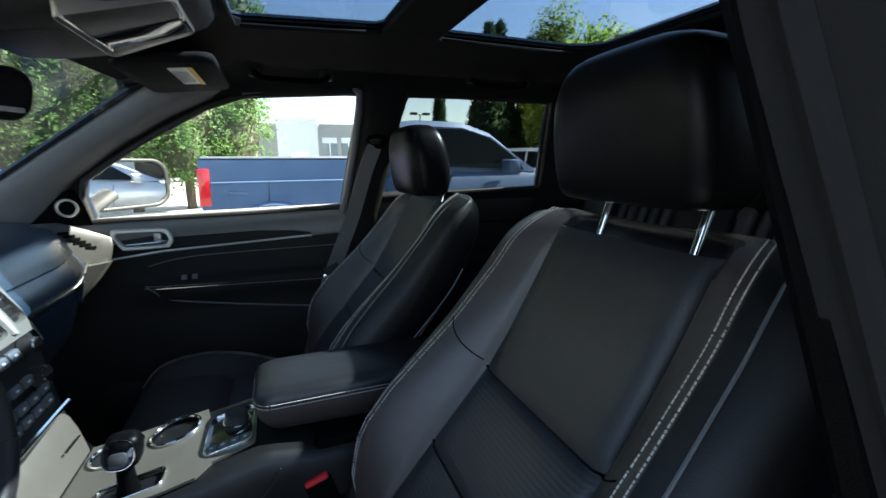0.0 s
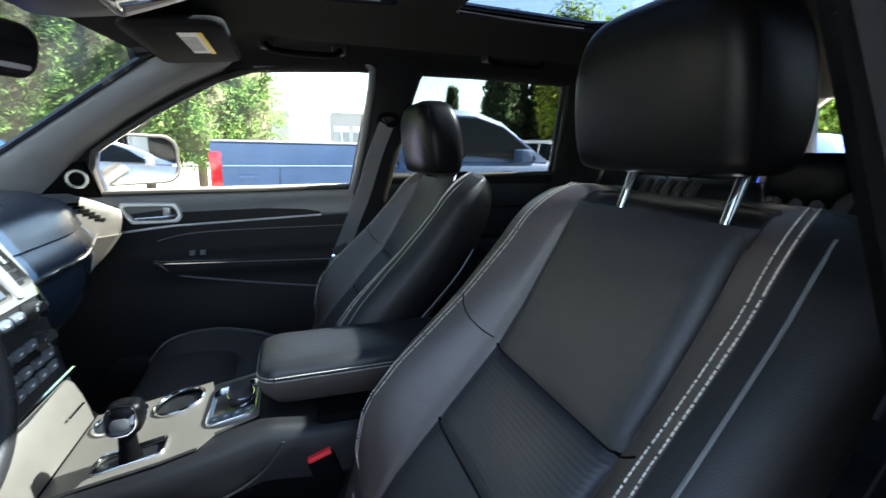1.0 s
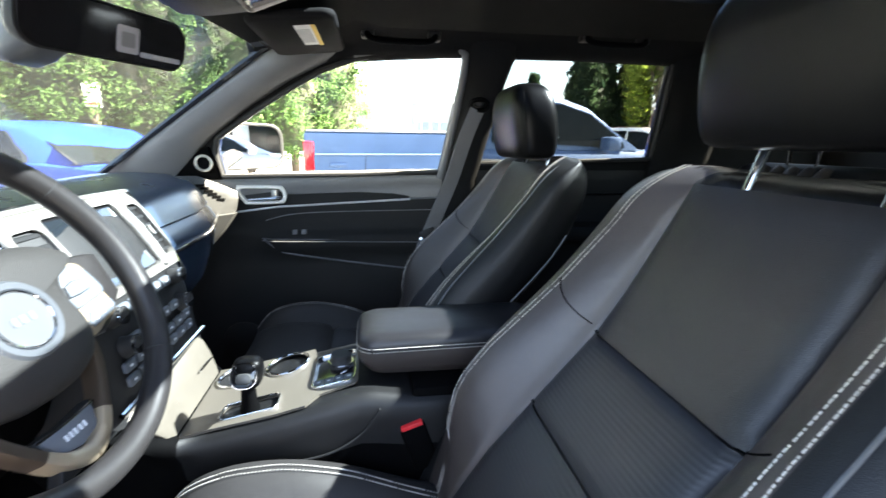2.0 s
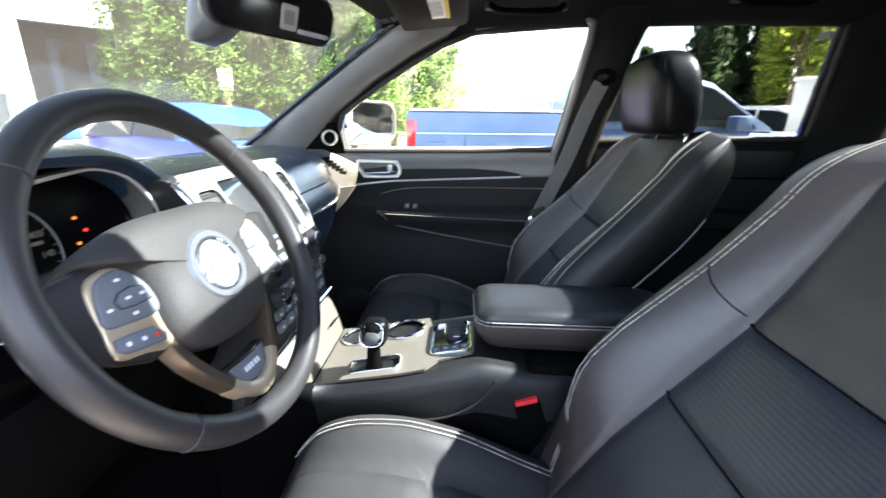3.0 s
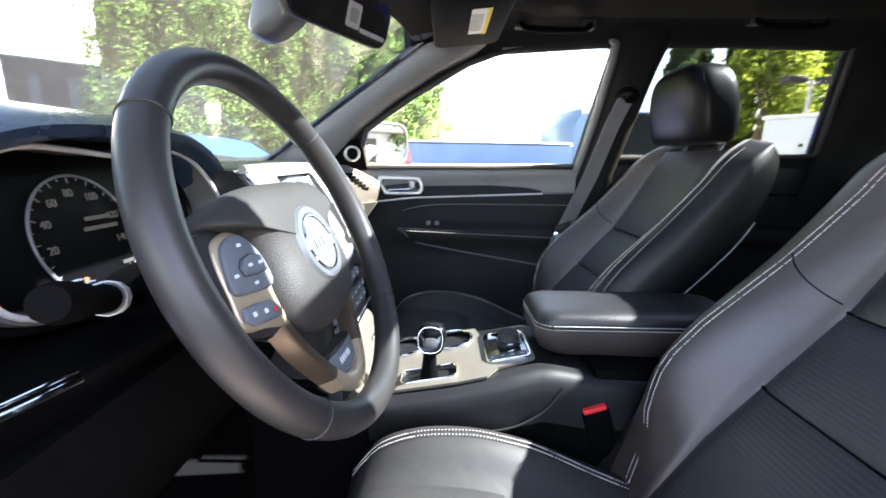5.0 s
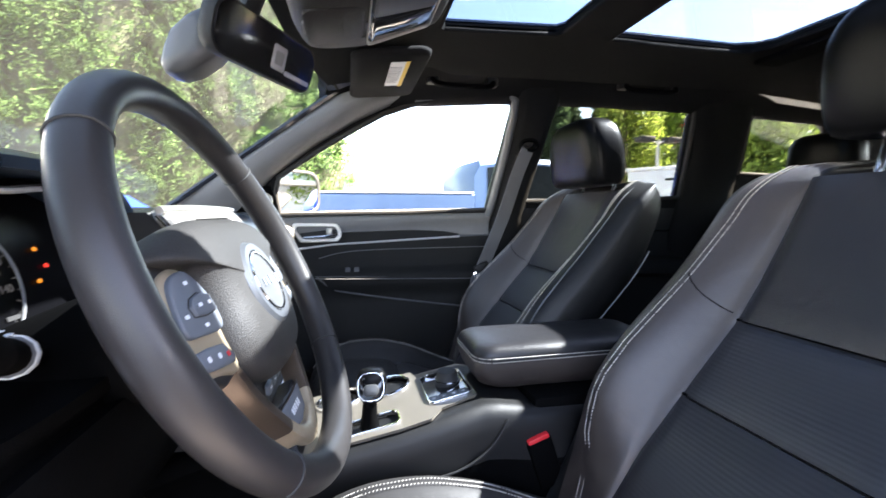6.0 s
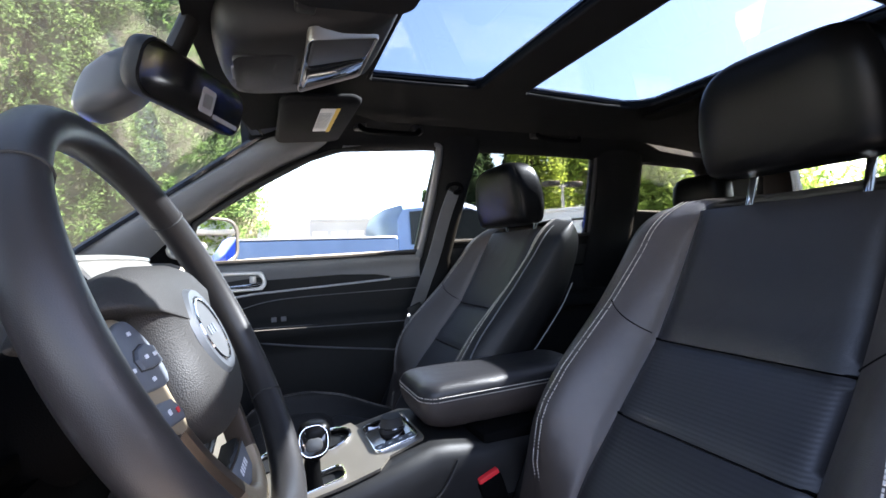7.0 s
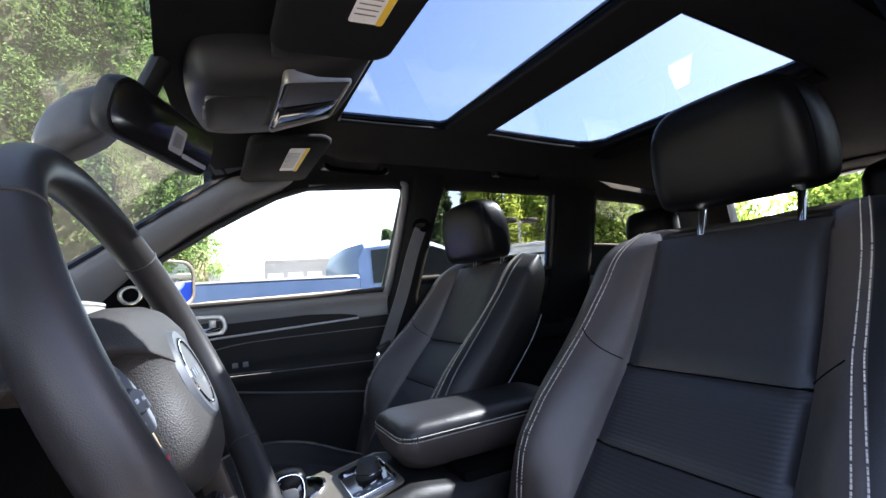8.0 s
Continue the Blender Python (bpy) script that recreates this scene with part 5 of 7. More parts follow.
for hole, (u0, u1) in zip(vents, ((-0.161, -0.104), (0.118, 0.161))):
    part("vent_mouth", prism(hole, lambda u, v, w: stack_face(u, v, w - 0.016), 0.004), MATTE, surround)
    for k in range(6):
        z = 1.004 + 0.0166 * k
        part("vent_slat", prism([(SM + (u0 + u1) / 2 + a, z + b) for a, b in rrect(u1 - u0 - 0.004, 0.005, 0.001, 1)], lambda u, v, w: stack_face(u, v, w - 0.012), 0.012), PLASTIC, surround)
    part("vent_tab", prism([(SM + (u0 + u1) / 2 + a, 1.045 + b) for a, b in rrect(0.007, 0.018, 0.002, 2)], lambda u, v, w: stack_face(u, v, w - 0.004), 0.008), SATIN, surround)
# rounded upright cheek between the screen and the far vent
part("vent_cheek", loft([[stack_face(SM + 0.105 + 0.012 * math.cos(a), z, 0.004 + 0.010 * math.sin(a)) for a in (math.pi * i / 8 for i in range(9))] for z in (0.984, 0.99, 1.02, 1.06, 1.10, 1.108)]), SATIN, surround, "rounded silver cheek")
part("screen_bezel", prism(glass, lambda u, v, w: stack_face(u, v, w - 0.014), 0.013, 0.002), GLOSSBLACK, stack, "gloss black screen surround")
part("touch_screen", prism(upright(-0.086, 0.086, 0.991, 1.099, 0.003), lambda u, v, w: stack_face(u, v, w - 0.002), 0.0025), SCREEN, stack, "glossy touch screen, switched off")
for yk, z, r in ((SM - 0.108, 0.953, 0.0150), (SM + 0.108, 0.953, 0.0150), (SM - 0.100, 0.900, 0.0165), (SM + 0.100, 0.900, 0.0165)):
    o = stack_face(yk, z, 0)
    part("knob", tube([o, o + Vector((0.006, 0, 0.002)), o + Vector((0.020, 0, 0.005)), o + Vector((0.022, 0, 0.005))], r, 24, taper=[1.15, 1.0, 0.92, 0.8]), RUBBER, stack, "black rotary knob")
    part("knob_ring", tube([o + Vector((0.018, 0, 0.0045)), o + Vector((0.0215, 0, 0.005))], r * 0.95, 24), CHROME, stack)
mid_y = (SL + SR) / 2
for row, z in enumerate((0.955, 0.905, 0.872, 0.848)):
    for k in range(7 if row > 1 else 5):
        y = mid_y + (k - (3 if row > 1 else 2)) * 0.036
        bt = part("stack_button", prism([(a + y, b + z) for a, b in rrect(0.030, 0.016, 0.003, 2)], lambda u, v, w: stack_face(u, v, w), 0.006, 0.002), BUTTON, stack)
        part("symbol", prism([(a + y, b + z) for a, b in rrect(0.008, 0.0035, 0.0005, 1)], lambda u, v, w: stack_face(u, v, w + 0.006), 0.0004), PRINT if (k, row) != (2, 0) else LAMPRED, bt)
part("chrome_sill", tube([(stack_x(0.815) + 0.008, y, 0.815) for y in (SL, SL + 0.05, mid_y, SR - 0.05, SR)], 0.005, 8), CHROME, stack, "chrome strip under the controls")

# ---- console ----
console = thing("centre_console", "black centre console with champagne top and chrome fittings", "console")


def con_z(x):
    return 0.715 + 0.19 * x


CL, CR = -0.138, 0.105
rows = []
for x, zt, yl, yr in ((-0.20, 0.76, SL, SR), (-0.075, 0.80, SL, SR), (-0.040, 0.775, SL + 0.006, SR - 0.004), (-0.022, 0.742, SL + 0.028, SR - 0.012), (0.0, 0.718, CL - 0.005, CR + 0.008), (0.05, 0.724, CL, CR), (0.15, 0.743, CL, CR), (0.25, 0.762, CL + 0.003, CR), (0.31, 0.773, CL + 0.010, CR), (0.34, 0.770, CL + 0.01, CR - 0.01), (0.40, 0.76, CL + 0.01, CR - 0.01), (0.78, 0.75, CL + 0.01, CR - 0.01), (0.80, 0.70, CL + 0.02, CR - 0.02)):
    pull = 0.055 * min(1, max(0, (0.06 - x) / 0.10))
    rows.append([(x, yl - 0.02 + pull, 0.35), (x, yl - 0.012 + pull, zt - 0.09), (x, yl - 0.006 + pull * 0.5, zt - 0.045), (x, yl - 0.004, zt - 0.02), (x, yl + 0.006, zt - 0.003), (x, yl + 0.02, zt), (x, yr - 0.02, zt), (x, yr - 0.006, zt - 0.003), (x, yr + 0.004, zt - 0.02), (x, yr + 0.012, 0.35)])
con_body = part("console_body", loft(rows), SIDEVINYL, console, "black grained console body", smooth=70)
# low and forward faces darkened, shade under the dash put into colour
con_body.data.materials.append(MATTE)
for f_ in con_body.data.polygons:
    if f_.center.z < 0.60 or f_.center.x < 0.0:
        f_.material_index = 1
for z0 in (0.655,):
    pts = [(0.065, CL - 0.0165, z0), (0.11, CL - 0.017, z0 + 0.005), (0.16, CL - 0.017, z0 + 0.012), (0.25, CL - 0.014, z0 + 0.022), (0.31, CL - 0.006, z0 + 0.05), (0.345, CL + 0.0, z0 + 0.095)]
    part("console_crease", tube(smooth_path(pts, 5), 0.0022, 8), PLASTIC, console)
top_o = [(-0.012, CL + 0.012), (0.05, CL + 0.014), (0.16, CL + 0.010), (0.212, CL + 0.014), (0.235, CL + 0.040), (0.300, CL + 0.052), (0.305, CL + 0.058), (0.305, 0.050), (0.214, 0.054), (0.205, CR - 0.008), (0.05, CR - 0.008), (-0.012, CR - 0.002)]
CUPS = ((0.052, 0.052), (0.152, 0.052))
hole_c = [[(cx + 0.043 * math.cos(a), cy + 0.043 * math.sin(a)) for a in (2 * math.pi * i / 30 for i in range(30))] for cx, cy in CUPS]
gate = [(a + 0.108, b - 0.085) for a, b in rrect(0.100, 0.046, 0.012)]
mode = [(a + 0.258, b - 0.016) for a, b in rrect(0.084, 0.125, 0.014)]
part("console_top", filled(top_o, [*hole_c, gate, mode], lambda x, y, w: (x, y, con_z(x) + 0.001 + w), 0.005), BEIGE, console, "champagne metallic console top")
rows = []
for x, z, k in ((-0.062, 0.806, 0), (-0.042, 0.790, 0.15), (-0.030, 0.766, 0.35), (-0.021, 0.745, 0.65), (-0.013, 0.722, 1)):
    yl, yr = SL + 0.012 + k * 0.050, SR - 0.010 - k * 0.022
    rows.append([(x + 0.004, yl, z), (x + 0.009, yl + 0.012, z + 0.002), (x + 0.010, yr - 0.012, z + 0.002), (x + 0.004, yr, z), (x - 0.01, yr, z - 0.01), (x - 0.01, yl, z - 0.01)])
part("console_riser", loft(rows), BEIGE, console, "champagne metallic riser below the controls", smooth=50)
part("riser_slot", tube([(-0.012, 0.02, 0.766), (-0.010, 0.075, 0.766)], 0.0022, 6), CHROME, console)
for hc, (cx, cy) in zip(hole_c, CUPS):
    part("cup_floor", prism([(cx + (x - cx) * 0.9, cy + (y - cy) * 0.9) for x, y in hc], lambda x, y, w: Vector((x, y, con_z(x) - 0.076 + w)), 0.004), MATTE, console)
    part("cup_ring", tube([(x, y, con_z(x) + 0.008) for x, y in hc], 0.0034, 8, closed=True), CHROME, console, "chrome cup holder ring")
    part("cup_well", loft([[(cx + (x - cx) * k, cy + (y - cy) * k, con_z(x) + w) for x, y in hc] for k, w in ((1.02, -0.078), (0.86, -0.075), (0.93, 0.0), (0.995, 0.008), (1.03, 0.004), (1.02, -0.078))], True, False), MATTE, console, "deep black cup holder")
part("shift_gate", frame_ring([(0.108 + (x - 0.108) * 1.06, -0.085 + (y + 0.085) * 1.1) for x, y in gate], gate, lambda x, y, w: Vector((x, y, con_z(x) + 0.004 + w)), 0.006), CHROME, console, "chrome shift gate frame")
part("gate_floor", prism(gate, lambda x, y, w: Vector((x, y, con_z(x) - 0.022 + w)), 0.004), MATTE, console)
part("mode_frame", frame_ring(mode, [(0.258 + (x - 0.258) * 0.945, -0.016 + (y + 0.016) * 0.963) for x, y in mode], lambda x, y, w: Vector((x, y, con_z(x) + 0.002 + w)), 0.0085), CHROME, console, "chrome drive-mode frame")
part("mode_floor", prism(mode, lambda x, y, w: Vector((x, y, con_z(x) - 0.003 + w)), 0.006), GLOSSBLACK, console)
kc = Vector((0.268, 0.004, con_z(0.262)))
part("mode_knob", tube([kc, kc + Vector((0, 0, 0.012)), kc + Vector((0, 0, 0.016)), kc + Vector((0, 0, 0.027)), kc + Vector((0, 0, 0.029))], 0.0215, 28, taper=[1.15, 1.12, 1.0, 0.95, 0.85]), RUBBER, console, "black drive-mode knob")
part("mode_ring", tube([kc + Vector((0, 0, 0.010)), kc + Vector((0, 0, 0.0125))], 0.0252, 28), CHROME, console)
for k in range(4):
    x, y = 0.232 + 0.019 * k - 0.003, -0.058
    b = part("mode_button", prism([(a + x, c + y) for a, c in rrect(0.0175, 0.022, 0.002, 2)], lambda u, v, w: Vector((u, v, con_z(u) + 0.002 + w)), 0.005, 0.001), BUTTON, console)
    part("symbol", prism([(a + x, c + y) for a, c in rrect(0.006, 0.004, 0.0005, 1)], lambda u, v, w: Vector((u, v, con_z(u) + 0.0072 + w)), 0.0004), PRINT, b)
# shifter
lever = thing("gear_shifter", "chrome-topped black gear shifter standing in its gate", "gear shifter")
foot = Vector((0.108, -0.085, 0.738))
part("shift_boot", tube([foot, foot + Vector((0.0, -0.001, 0.02)), foot + Vector((0.001, -0.003, 0.052))], 0.014, 14, taper=[1.25, 1.0, 0.85]), MATTE, lever)
kn = []
for k, (h, a, b) in enumerate(((0.048, 0.012, 0.012), (0.055, 0.020, 0.018), (0.066, 0.025, 0.021), (0.080, 0.027, 0.0225), (0.094, 0.0255, 0.0215), (0.102, 0.021, 0.018), (0.106, 0.012, 0.011))):
    kn.append([foot + Vector((0.004 + (0.030 * (h - 0.07)) + a * math.copysign(abs(math.cos(t)) ** 0.75, math.cos(t)), b * math.copysign(abs(math.sin(t)) ** 0.75, math.sin(t)) - 0.003, h)) for t in (2 * math.pi * i / 24 for i in range(24))])
knob = part("shift_knob", loft(kn), HEADLEATHER, lever, "black leather shift knob", smooth=70)
face_c = foot + Vector((0.002, -0.0215, 0.082))


def knob_face(u, v, w):
    return face_c + Vector((u, -w * 0.94 + v * 0.34, v * 0.94 + w * 0.34))


part("knob_plate", prism(rrect(0.042, 0.044, 0.016), lambda u, v, w: knob_face(u, v, w - 0.006), 0.010, 0.003), GLOSSBLACK, knob)
part("knob_bezel", frame_ring(rrect(0.0445, 0.0465, 0.018), rrect(0.0418, 0.0438, 0.0165), lambda u, v, w: knob_face(u, v, w - 0.004), 0.0095), CHROME, knob, "chrome knob bezel")
part("knob_button", prism(rrect(0.026, 0.020, 0.008), lambda u, v, w: knob_face(u, v - 0.006, w), 0.008, 0.003), SILVER, knob, "silver shift button")
for k in range(4):
    part("symbol", prism(rrect(0.004, 0.005, 0.0005, 1), lambda u, v, w, k=k: knob_face(u - 0.0105 + 0.007 * k, v + 0.012, w + 0.004), 0.0005), PRINT, knob)

# armrest lid
AX0, AX1, AY0, AY1 = 0.305, 0.70, -0.085, 0.085
arm = thing("console_armrest", "black leather armrest lid with off-white stitching", "armrest")
lo = [(a + (AX0 + AX1) / 2, b + (AY0 + AY1) / 2) for a, b in rrect(AX1 - AX0, AY1 - AY0, 0.035, 6)]
ac = Vector(((AX0 + AX1) / 2, (AY0 + AY1) / 2, 0))


def arm_ring(inset, z, droop=0.0):
    return [Vector((x + (inset if x < ac.x else -inset) * min(1, abs(x - ac.x) / 0.15), y + (inset if y < ac.y else -inset) * min(1, abs(y - ac.y) / 0.06), z + droop * max(0, (x - AX0) / 0.4))) for x, y in lo]


pad_m = part("armrest_pad", loft([arm_ring(0.012, 0.838), arm_ring(0.0, 0.838), arm_ring(0.0, 0.846), arm_ring(0.004, 0.855), arm_ring(0.012, 0.861), arm_ring(0.03, 0.865), arm_ring(0.06, 0.867)]), PANELLEATHER, arm, "black leather pad", smooth=60)
part("armrest_tray", loft([arm_ring(0.060, 0.768, -0.01), arm_ring(0.036, 0.771, -0.01), arm_ring(0.018, 0.782, -0.01), arm_ring(0.006, 0.802, -0.005), arm_ring(0.0, 0.822), arm_ring(0.001, 0.836), arm_ring(0.01, 0.838)]), LEATHER, arm, "black leather-wrapped lower half", smooth=60)
part("armrest_seam", tube(arm_ring(-0.0002, 0.8375), 0.0014, 6, closed=True), RUBBER, arm)
for z in (0.8345, 0.8415):
    ln = arm_ring(-0.0006, z)
    stitches(ln + ln[:1], arm)
part("armrest_box", box(AX0 + 0.10, 0.78, CL + 0.018, CR - 0.018, 0.72, 0.775, 0.01), MATTE, console, "black storage box")

# driver's belt buckle
buckle = thing("seat_belt_buckle", "seat belt buckle with a red release button", "seat belt buckle")
bu = Matrix.Translation((0.402, -0.135, 0.712)) @ pose(0, 0, 0, 0, -18, 0)
part("buckle_body", moved(box(-0.024, 0.024, -0.011, 0.011, -0.10, -0.004, 0.006), bu), MATTE, buckle)
part("release_button", moved(box(-0.021, 0.021, -0.009, 0.009, -0.010, 0.002, 0.003), bu), REDPLASTIC, buckle, "red release button")
part("buckle_stem", moved(box(-0.012, 0.012, -0.004, 0.004, -0.36, -0.09, 0.002), bu), PLASTIC, buckle)
pb = copy_thing(buckle, Matrix.Translation((0.0, 0.26, -0.005)))

# ---- passenger door ----
door = thing("door_1", "black leather-trimmed passenger door with champagne handle bezel, closed", "door", kind="structure")
DOOR = [(1.118, 0.725), (1.112, 0.706), (1.100, 0.695), (1.085, 0.694), (1.058, 0.700), (1.050, 0.706), (1.030, 0.708), (1.005, 0.707), (1.000, 0.700), (0.985, 0.699), (0.96, 0.701), (0.925, 0.699), (0.912, 0.690), (0.905, 0.680), (0.897, 0.672), (0.885, 0.668), (0.868, 0.668), (0.855, 0.671), (0.842, 0.680), (0.815, 0.690), (0.79, 0.688), (0.74, 0.675), (0.62, 0.672), (0.45, 0.680), (0.36, 0.70), (0.35, 0.735), (1.10, 0.74)]
rows = []
for i in range(31):
    x = -0.44 + (0.645 + 0.44) * i / 30
    k = min(1, max(0, (x + 0.06) / 0.10)) * min(1, max(0.25, (0.66 - x) / 0.08))
    zoff = lerp_table([(-0.44, -0.03), (-0.125, -0.018), (0.018, 0.0), (0.463, 0.022), (0.65, 0.028)], x)
    row = []
    for z, y in DOOR:
        yy = y
        if 0.80 < z < 0.92 and y < 0.70:
            yy = 0.694 + (y - 0.694) * k
        zz = z + (zoff if 0.95 < z < 1.06 else zoff * 0.4 if z >= 1.06 else 0)
        row.append((x - 0.10 * max(0, z - 0.95) * (1 if x > 0.5 else 0) - (0.06 * max(0, (0.9 - z)) if x > 0.5 else 0), yy, zz))
    rows.append(row)
# black upper pad made pale: light at the window sill is in its colour
part("upper_panel", loft([r[:9] + [(r[8][0], 0.735, r[8][2]), (r[0][0], 0.735, r[0][2])] for r in rows]), DOORPAD, door, "black padded upper door panel, coloured as lit at the sill", smooth=40)
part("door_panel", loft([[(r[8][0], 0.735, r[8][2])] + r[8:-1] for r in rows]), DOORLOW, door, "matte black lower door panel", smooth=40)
part("door_skin", box(-0.50, 0.62, 0.745, 0.80, 0.34, 1.09, 0.02), PLASTIC, door)


def dz(x):
    return lerp_table([(-0.44, -0.03), (-0.125, -0.018), (0.018, 0.0), (0.463, 0.022), (0.65, 0.028)], x)


part("chrome_strip", tube([(x, 0.6985, 1.0015 + dz(x)) for x in [-0.135 + 0.04 * i for i in range(16)] + [0.478]], 0.0036, 8), STRIPMETAL, door, "thin bright metal strip")
part("trim_inlay", loft([[(x, 0.7065, 1.003 + dz(x)), (x, 0.7025, 1.006 + dz(x)), (x, 0.7025, 1.006 + dz(x) + h), (x, 0.7065, 1.008 + dz(x) + h)] for x, h in ((-0.135, 0.036), (0.05, 0.034), (0.30, 0.028), (0.42, 0.016), (0.475, 0.004))]), DOORLOW, door, "black trim inlay")


def on_door(u, v, w):
    return Vector((u, 0.704 - w, v))


bez_o = [(a - 0.022, b + 1.043) for a, b in [(-0.080, 0.030), (-0.066, 0.034), (0.050, 0.032), (0.068, 0.026), (0.077, 0.008), (0.078, -0.012), (0.068, -0.026), (0.055, -0.030), (-0.045, -0.032), (-0.062, -0.024), (-0.078, 0.004), (-0.083, 0.020)]]
bez_o = [(p.x, p.y) for p in smooth_path([(u, v, 0) for u, v in bez_o], 3, True)]
bez_i = [(-0.022 + (u + 0.022) * 0.845, 1.043 + (v - 1.043) * 0.64) for u, v in bez_o]
part("handle_bezel", frame_ring(bez_o, bez_i, on_door, 0.014, 0.004), HANDLETRIM, door, "satin champagne handle bezel")
part("handle_recess", prism(bez_i, on_door, 0.001), PLASTIC, door)
part("door_handle", tube([on_door(-0.068, 1.028, 0.008), on_door(-0.03, 1.030, 0.013), on_door(0.012, 1.032, 0.015), on_door(0.04, 1.036, 0.012)], 0.0075, 12, taper=[0.6, 0.9, 1.1, 0.7], flat=0.7), CHROME, door, "chrome pull handle")
part("lock_lever", moved(box(-0.008, 0.012, -0.006, 0.006, -0.013, 0.016, 0.003), Matrix.Translation(on_door(0.014, 1.045, 0.006))), SATIN, door)
ln = [(x, 0.6675 if x > 0.0 else 0.6675 + (0.0 - x) * 0.5, 0.868) for x in [-0.035 + 0.02 * i for i in range(32)]]
# seams and pocket line drawn pale, armrest highlights put into their grey
for z in (0.887, 0.894):
    part("pad_seam_highlight", tube([(x, y - 0.0008 + 0.004 * abs(z - 0.887) / 0.007, z - 0.030 * max(0, x)) for x, y, _ in ln], 0.0019, 6), STRIPGREY, door)
part("pocket_line", tube(smooth_path([(-0.029, 0.682, 0.892), (-0.010, 0.680, 0.876), (0.018, 0.682, 0.852), (0.069, 0.682, 0.836), (0.25, 0.684, 0.803), (0.504, 0.679, 0.765)], 5), 0.0032, 6), STRIPGREY, door)
for x in (0.075, 0.105):
    part("window_switch", moved(box(-0.008, 0.008, -0.009, 0.009, 0, 0.006, 0.002), Matrix.Translation((x, 0.690, 0.912)) @ pose(0, 0, 0, 50, 0, 0)), GREYPLASTIC, door)
part("trim_crease", tube(smooth_path([(-0.02, 0.6985, 0.955), (0.06, 0.698, 0.974), (0.2, 0.698, 0.982), (0.58, 0.698, 0.985)], 6), 0.0016, 6), GREYPLASTIC, door)
part("speaker_grille", prism([(u * 0.075, v * 0.075) for u, v in circle], lambda u, v, w: Vector((-0.12 + u, 0.676 - w, 0.52 + v)), 0.006, 0.002), PLASTIC, door)
rear_door = thing("door_3", "black-trimmed rear passenger door, closed", "door", kind="structure")
RDOOR = [(1.165, 0.735), (1.160, 0.700), (1.135, 0.690), (1.06, 0.697), (1.04, 0.702), (0.96, 0.700), (0.93, 0.690), (0.915, 0.660), (0.89, 0.650), (0.865, 0.655), (0.845, 0.690), (0.60, 0.685), (0.36, 0.70), (0.36, 0.735)]
part("door_panel", loft([[(x + 0.20 * max(0, z - 1.0) * (1 if x < 0.8 else 0), y, z) for z, y in RDOOR] for x in (0.70, 0.80, 0.95, 1.10, 1.25, 1.36, 1.44)]), PLASTIC, rear_door, "black grained rear door panel", smooth=40)
part("trim_strip", tube([(x, 0.6985, 1.035) for x in (0.75, 0.9, 1.1, 1.3, 1.4)], 0.004, 8), GLOSSBLACK, rear_door)
# tweeter triangle
tw = part("mirror_cheek", prism([(-0.30, 1.095), (-0.145, 1.095), (-0.148, 1.13), (-0.165, 1.20), (-0.235, 1.195)], lambda u, v, w: Vector((u, side(v) - 0.010 + 0.03 - w, v)), 0.030, 0.005), MATTE, door, "black mirror triangle")
tc = Vector((-0.190, 0.672, 1.150))
part("tweeter_ring", frame_ring(circle, [(u * 0.72, v * 0.72) for u, v in circle], lambda u, v, w: tc + Vector((u * 0.027 + w * 0.5, -w * 0.85, v * 0.027)), 0.014), SATIN, door, "satin silver tweeter ring")
part("tweeter_core", prism([(u * 0.72, v * 0.72) for u, v in circle], lambda u, v, w: tc + Vector((u * 0.027 + w * 0.5, -w * 0.85, v * 0.027)), 0.009), MATTE, door)

# passenger door mirror outside
om = thing("side_mirror", "charcoal-edged passenger side mirror reflecting the lot", "side mirror")
face = [(a, b) for a, b in rrect(0.280, 0.178, 0.055, 6)]


def mirror_at(u, v, w):
    return Vector((-0.150 - w + 0.70 * u, 1.095 + u + 0.70 * w, 1.198 + v))


part("mirror_housing", loft([[mirror_at(u * k, v * k, w) for u, v in face] for k, w in ((1.0, 0.0), (1.05, 0.01), (1.06, 0.04), (0.95, 0.09), (0.6, 0.125), (0.2, 0.135))]), BODYPAINT, om, "dark blue mirror housing")
part("mirror_rim", frame_ring([(u * 1.05, v * 1.06) for u, v in face], [(u * 0.955, v * 0.93) for u, v in face], lambda u, v, w: mirror_at(u, v, 0.008 - w), 0.014), PLASTIC, om, "charcoal mirror rim")
part("mirror_glass", prism([(u * 0.95, v * 0.93) for u, v in face], lambda u, v, w: mirror_at(u, v, 0.004 - w), 0.006), MIRROR, om, "mirror glass")
part("mirror_arm", tube([(-0.17, 0.74, 1.10), (-0.19, 0.82, 1.13), (-0.16, 0.92, 1.17)], 0.03, 12, flat=0.7), PLASTIC, om)

# ---- overhead ----
over = thing("overhead_console", "black overhead console with map lights and sunglasses bin", "overhead console")
def oc(u, v, w):
    """u back along the car, v across, w down."""
    return Vector((0.13 + u, MID + 0.055 + v, lerp_table([(-0.2, 1.485), (0.0, 1.515), (0.3, 1.572)], 0.13 + u) - w * (1.2 - 3.2 * max(0, u))))


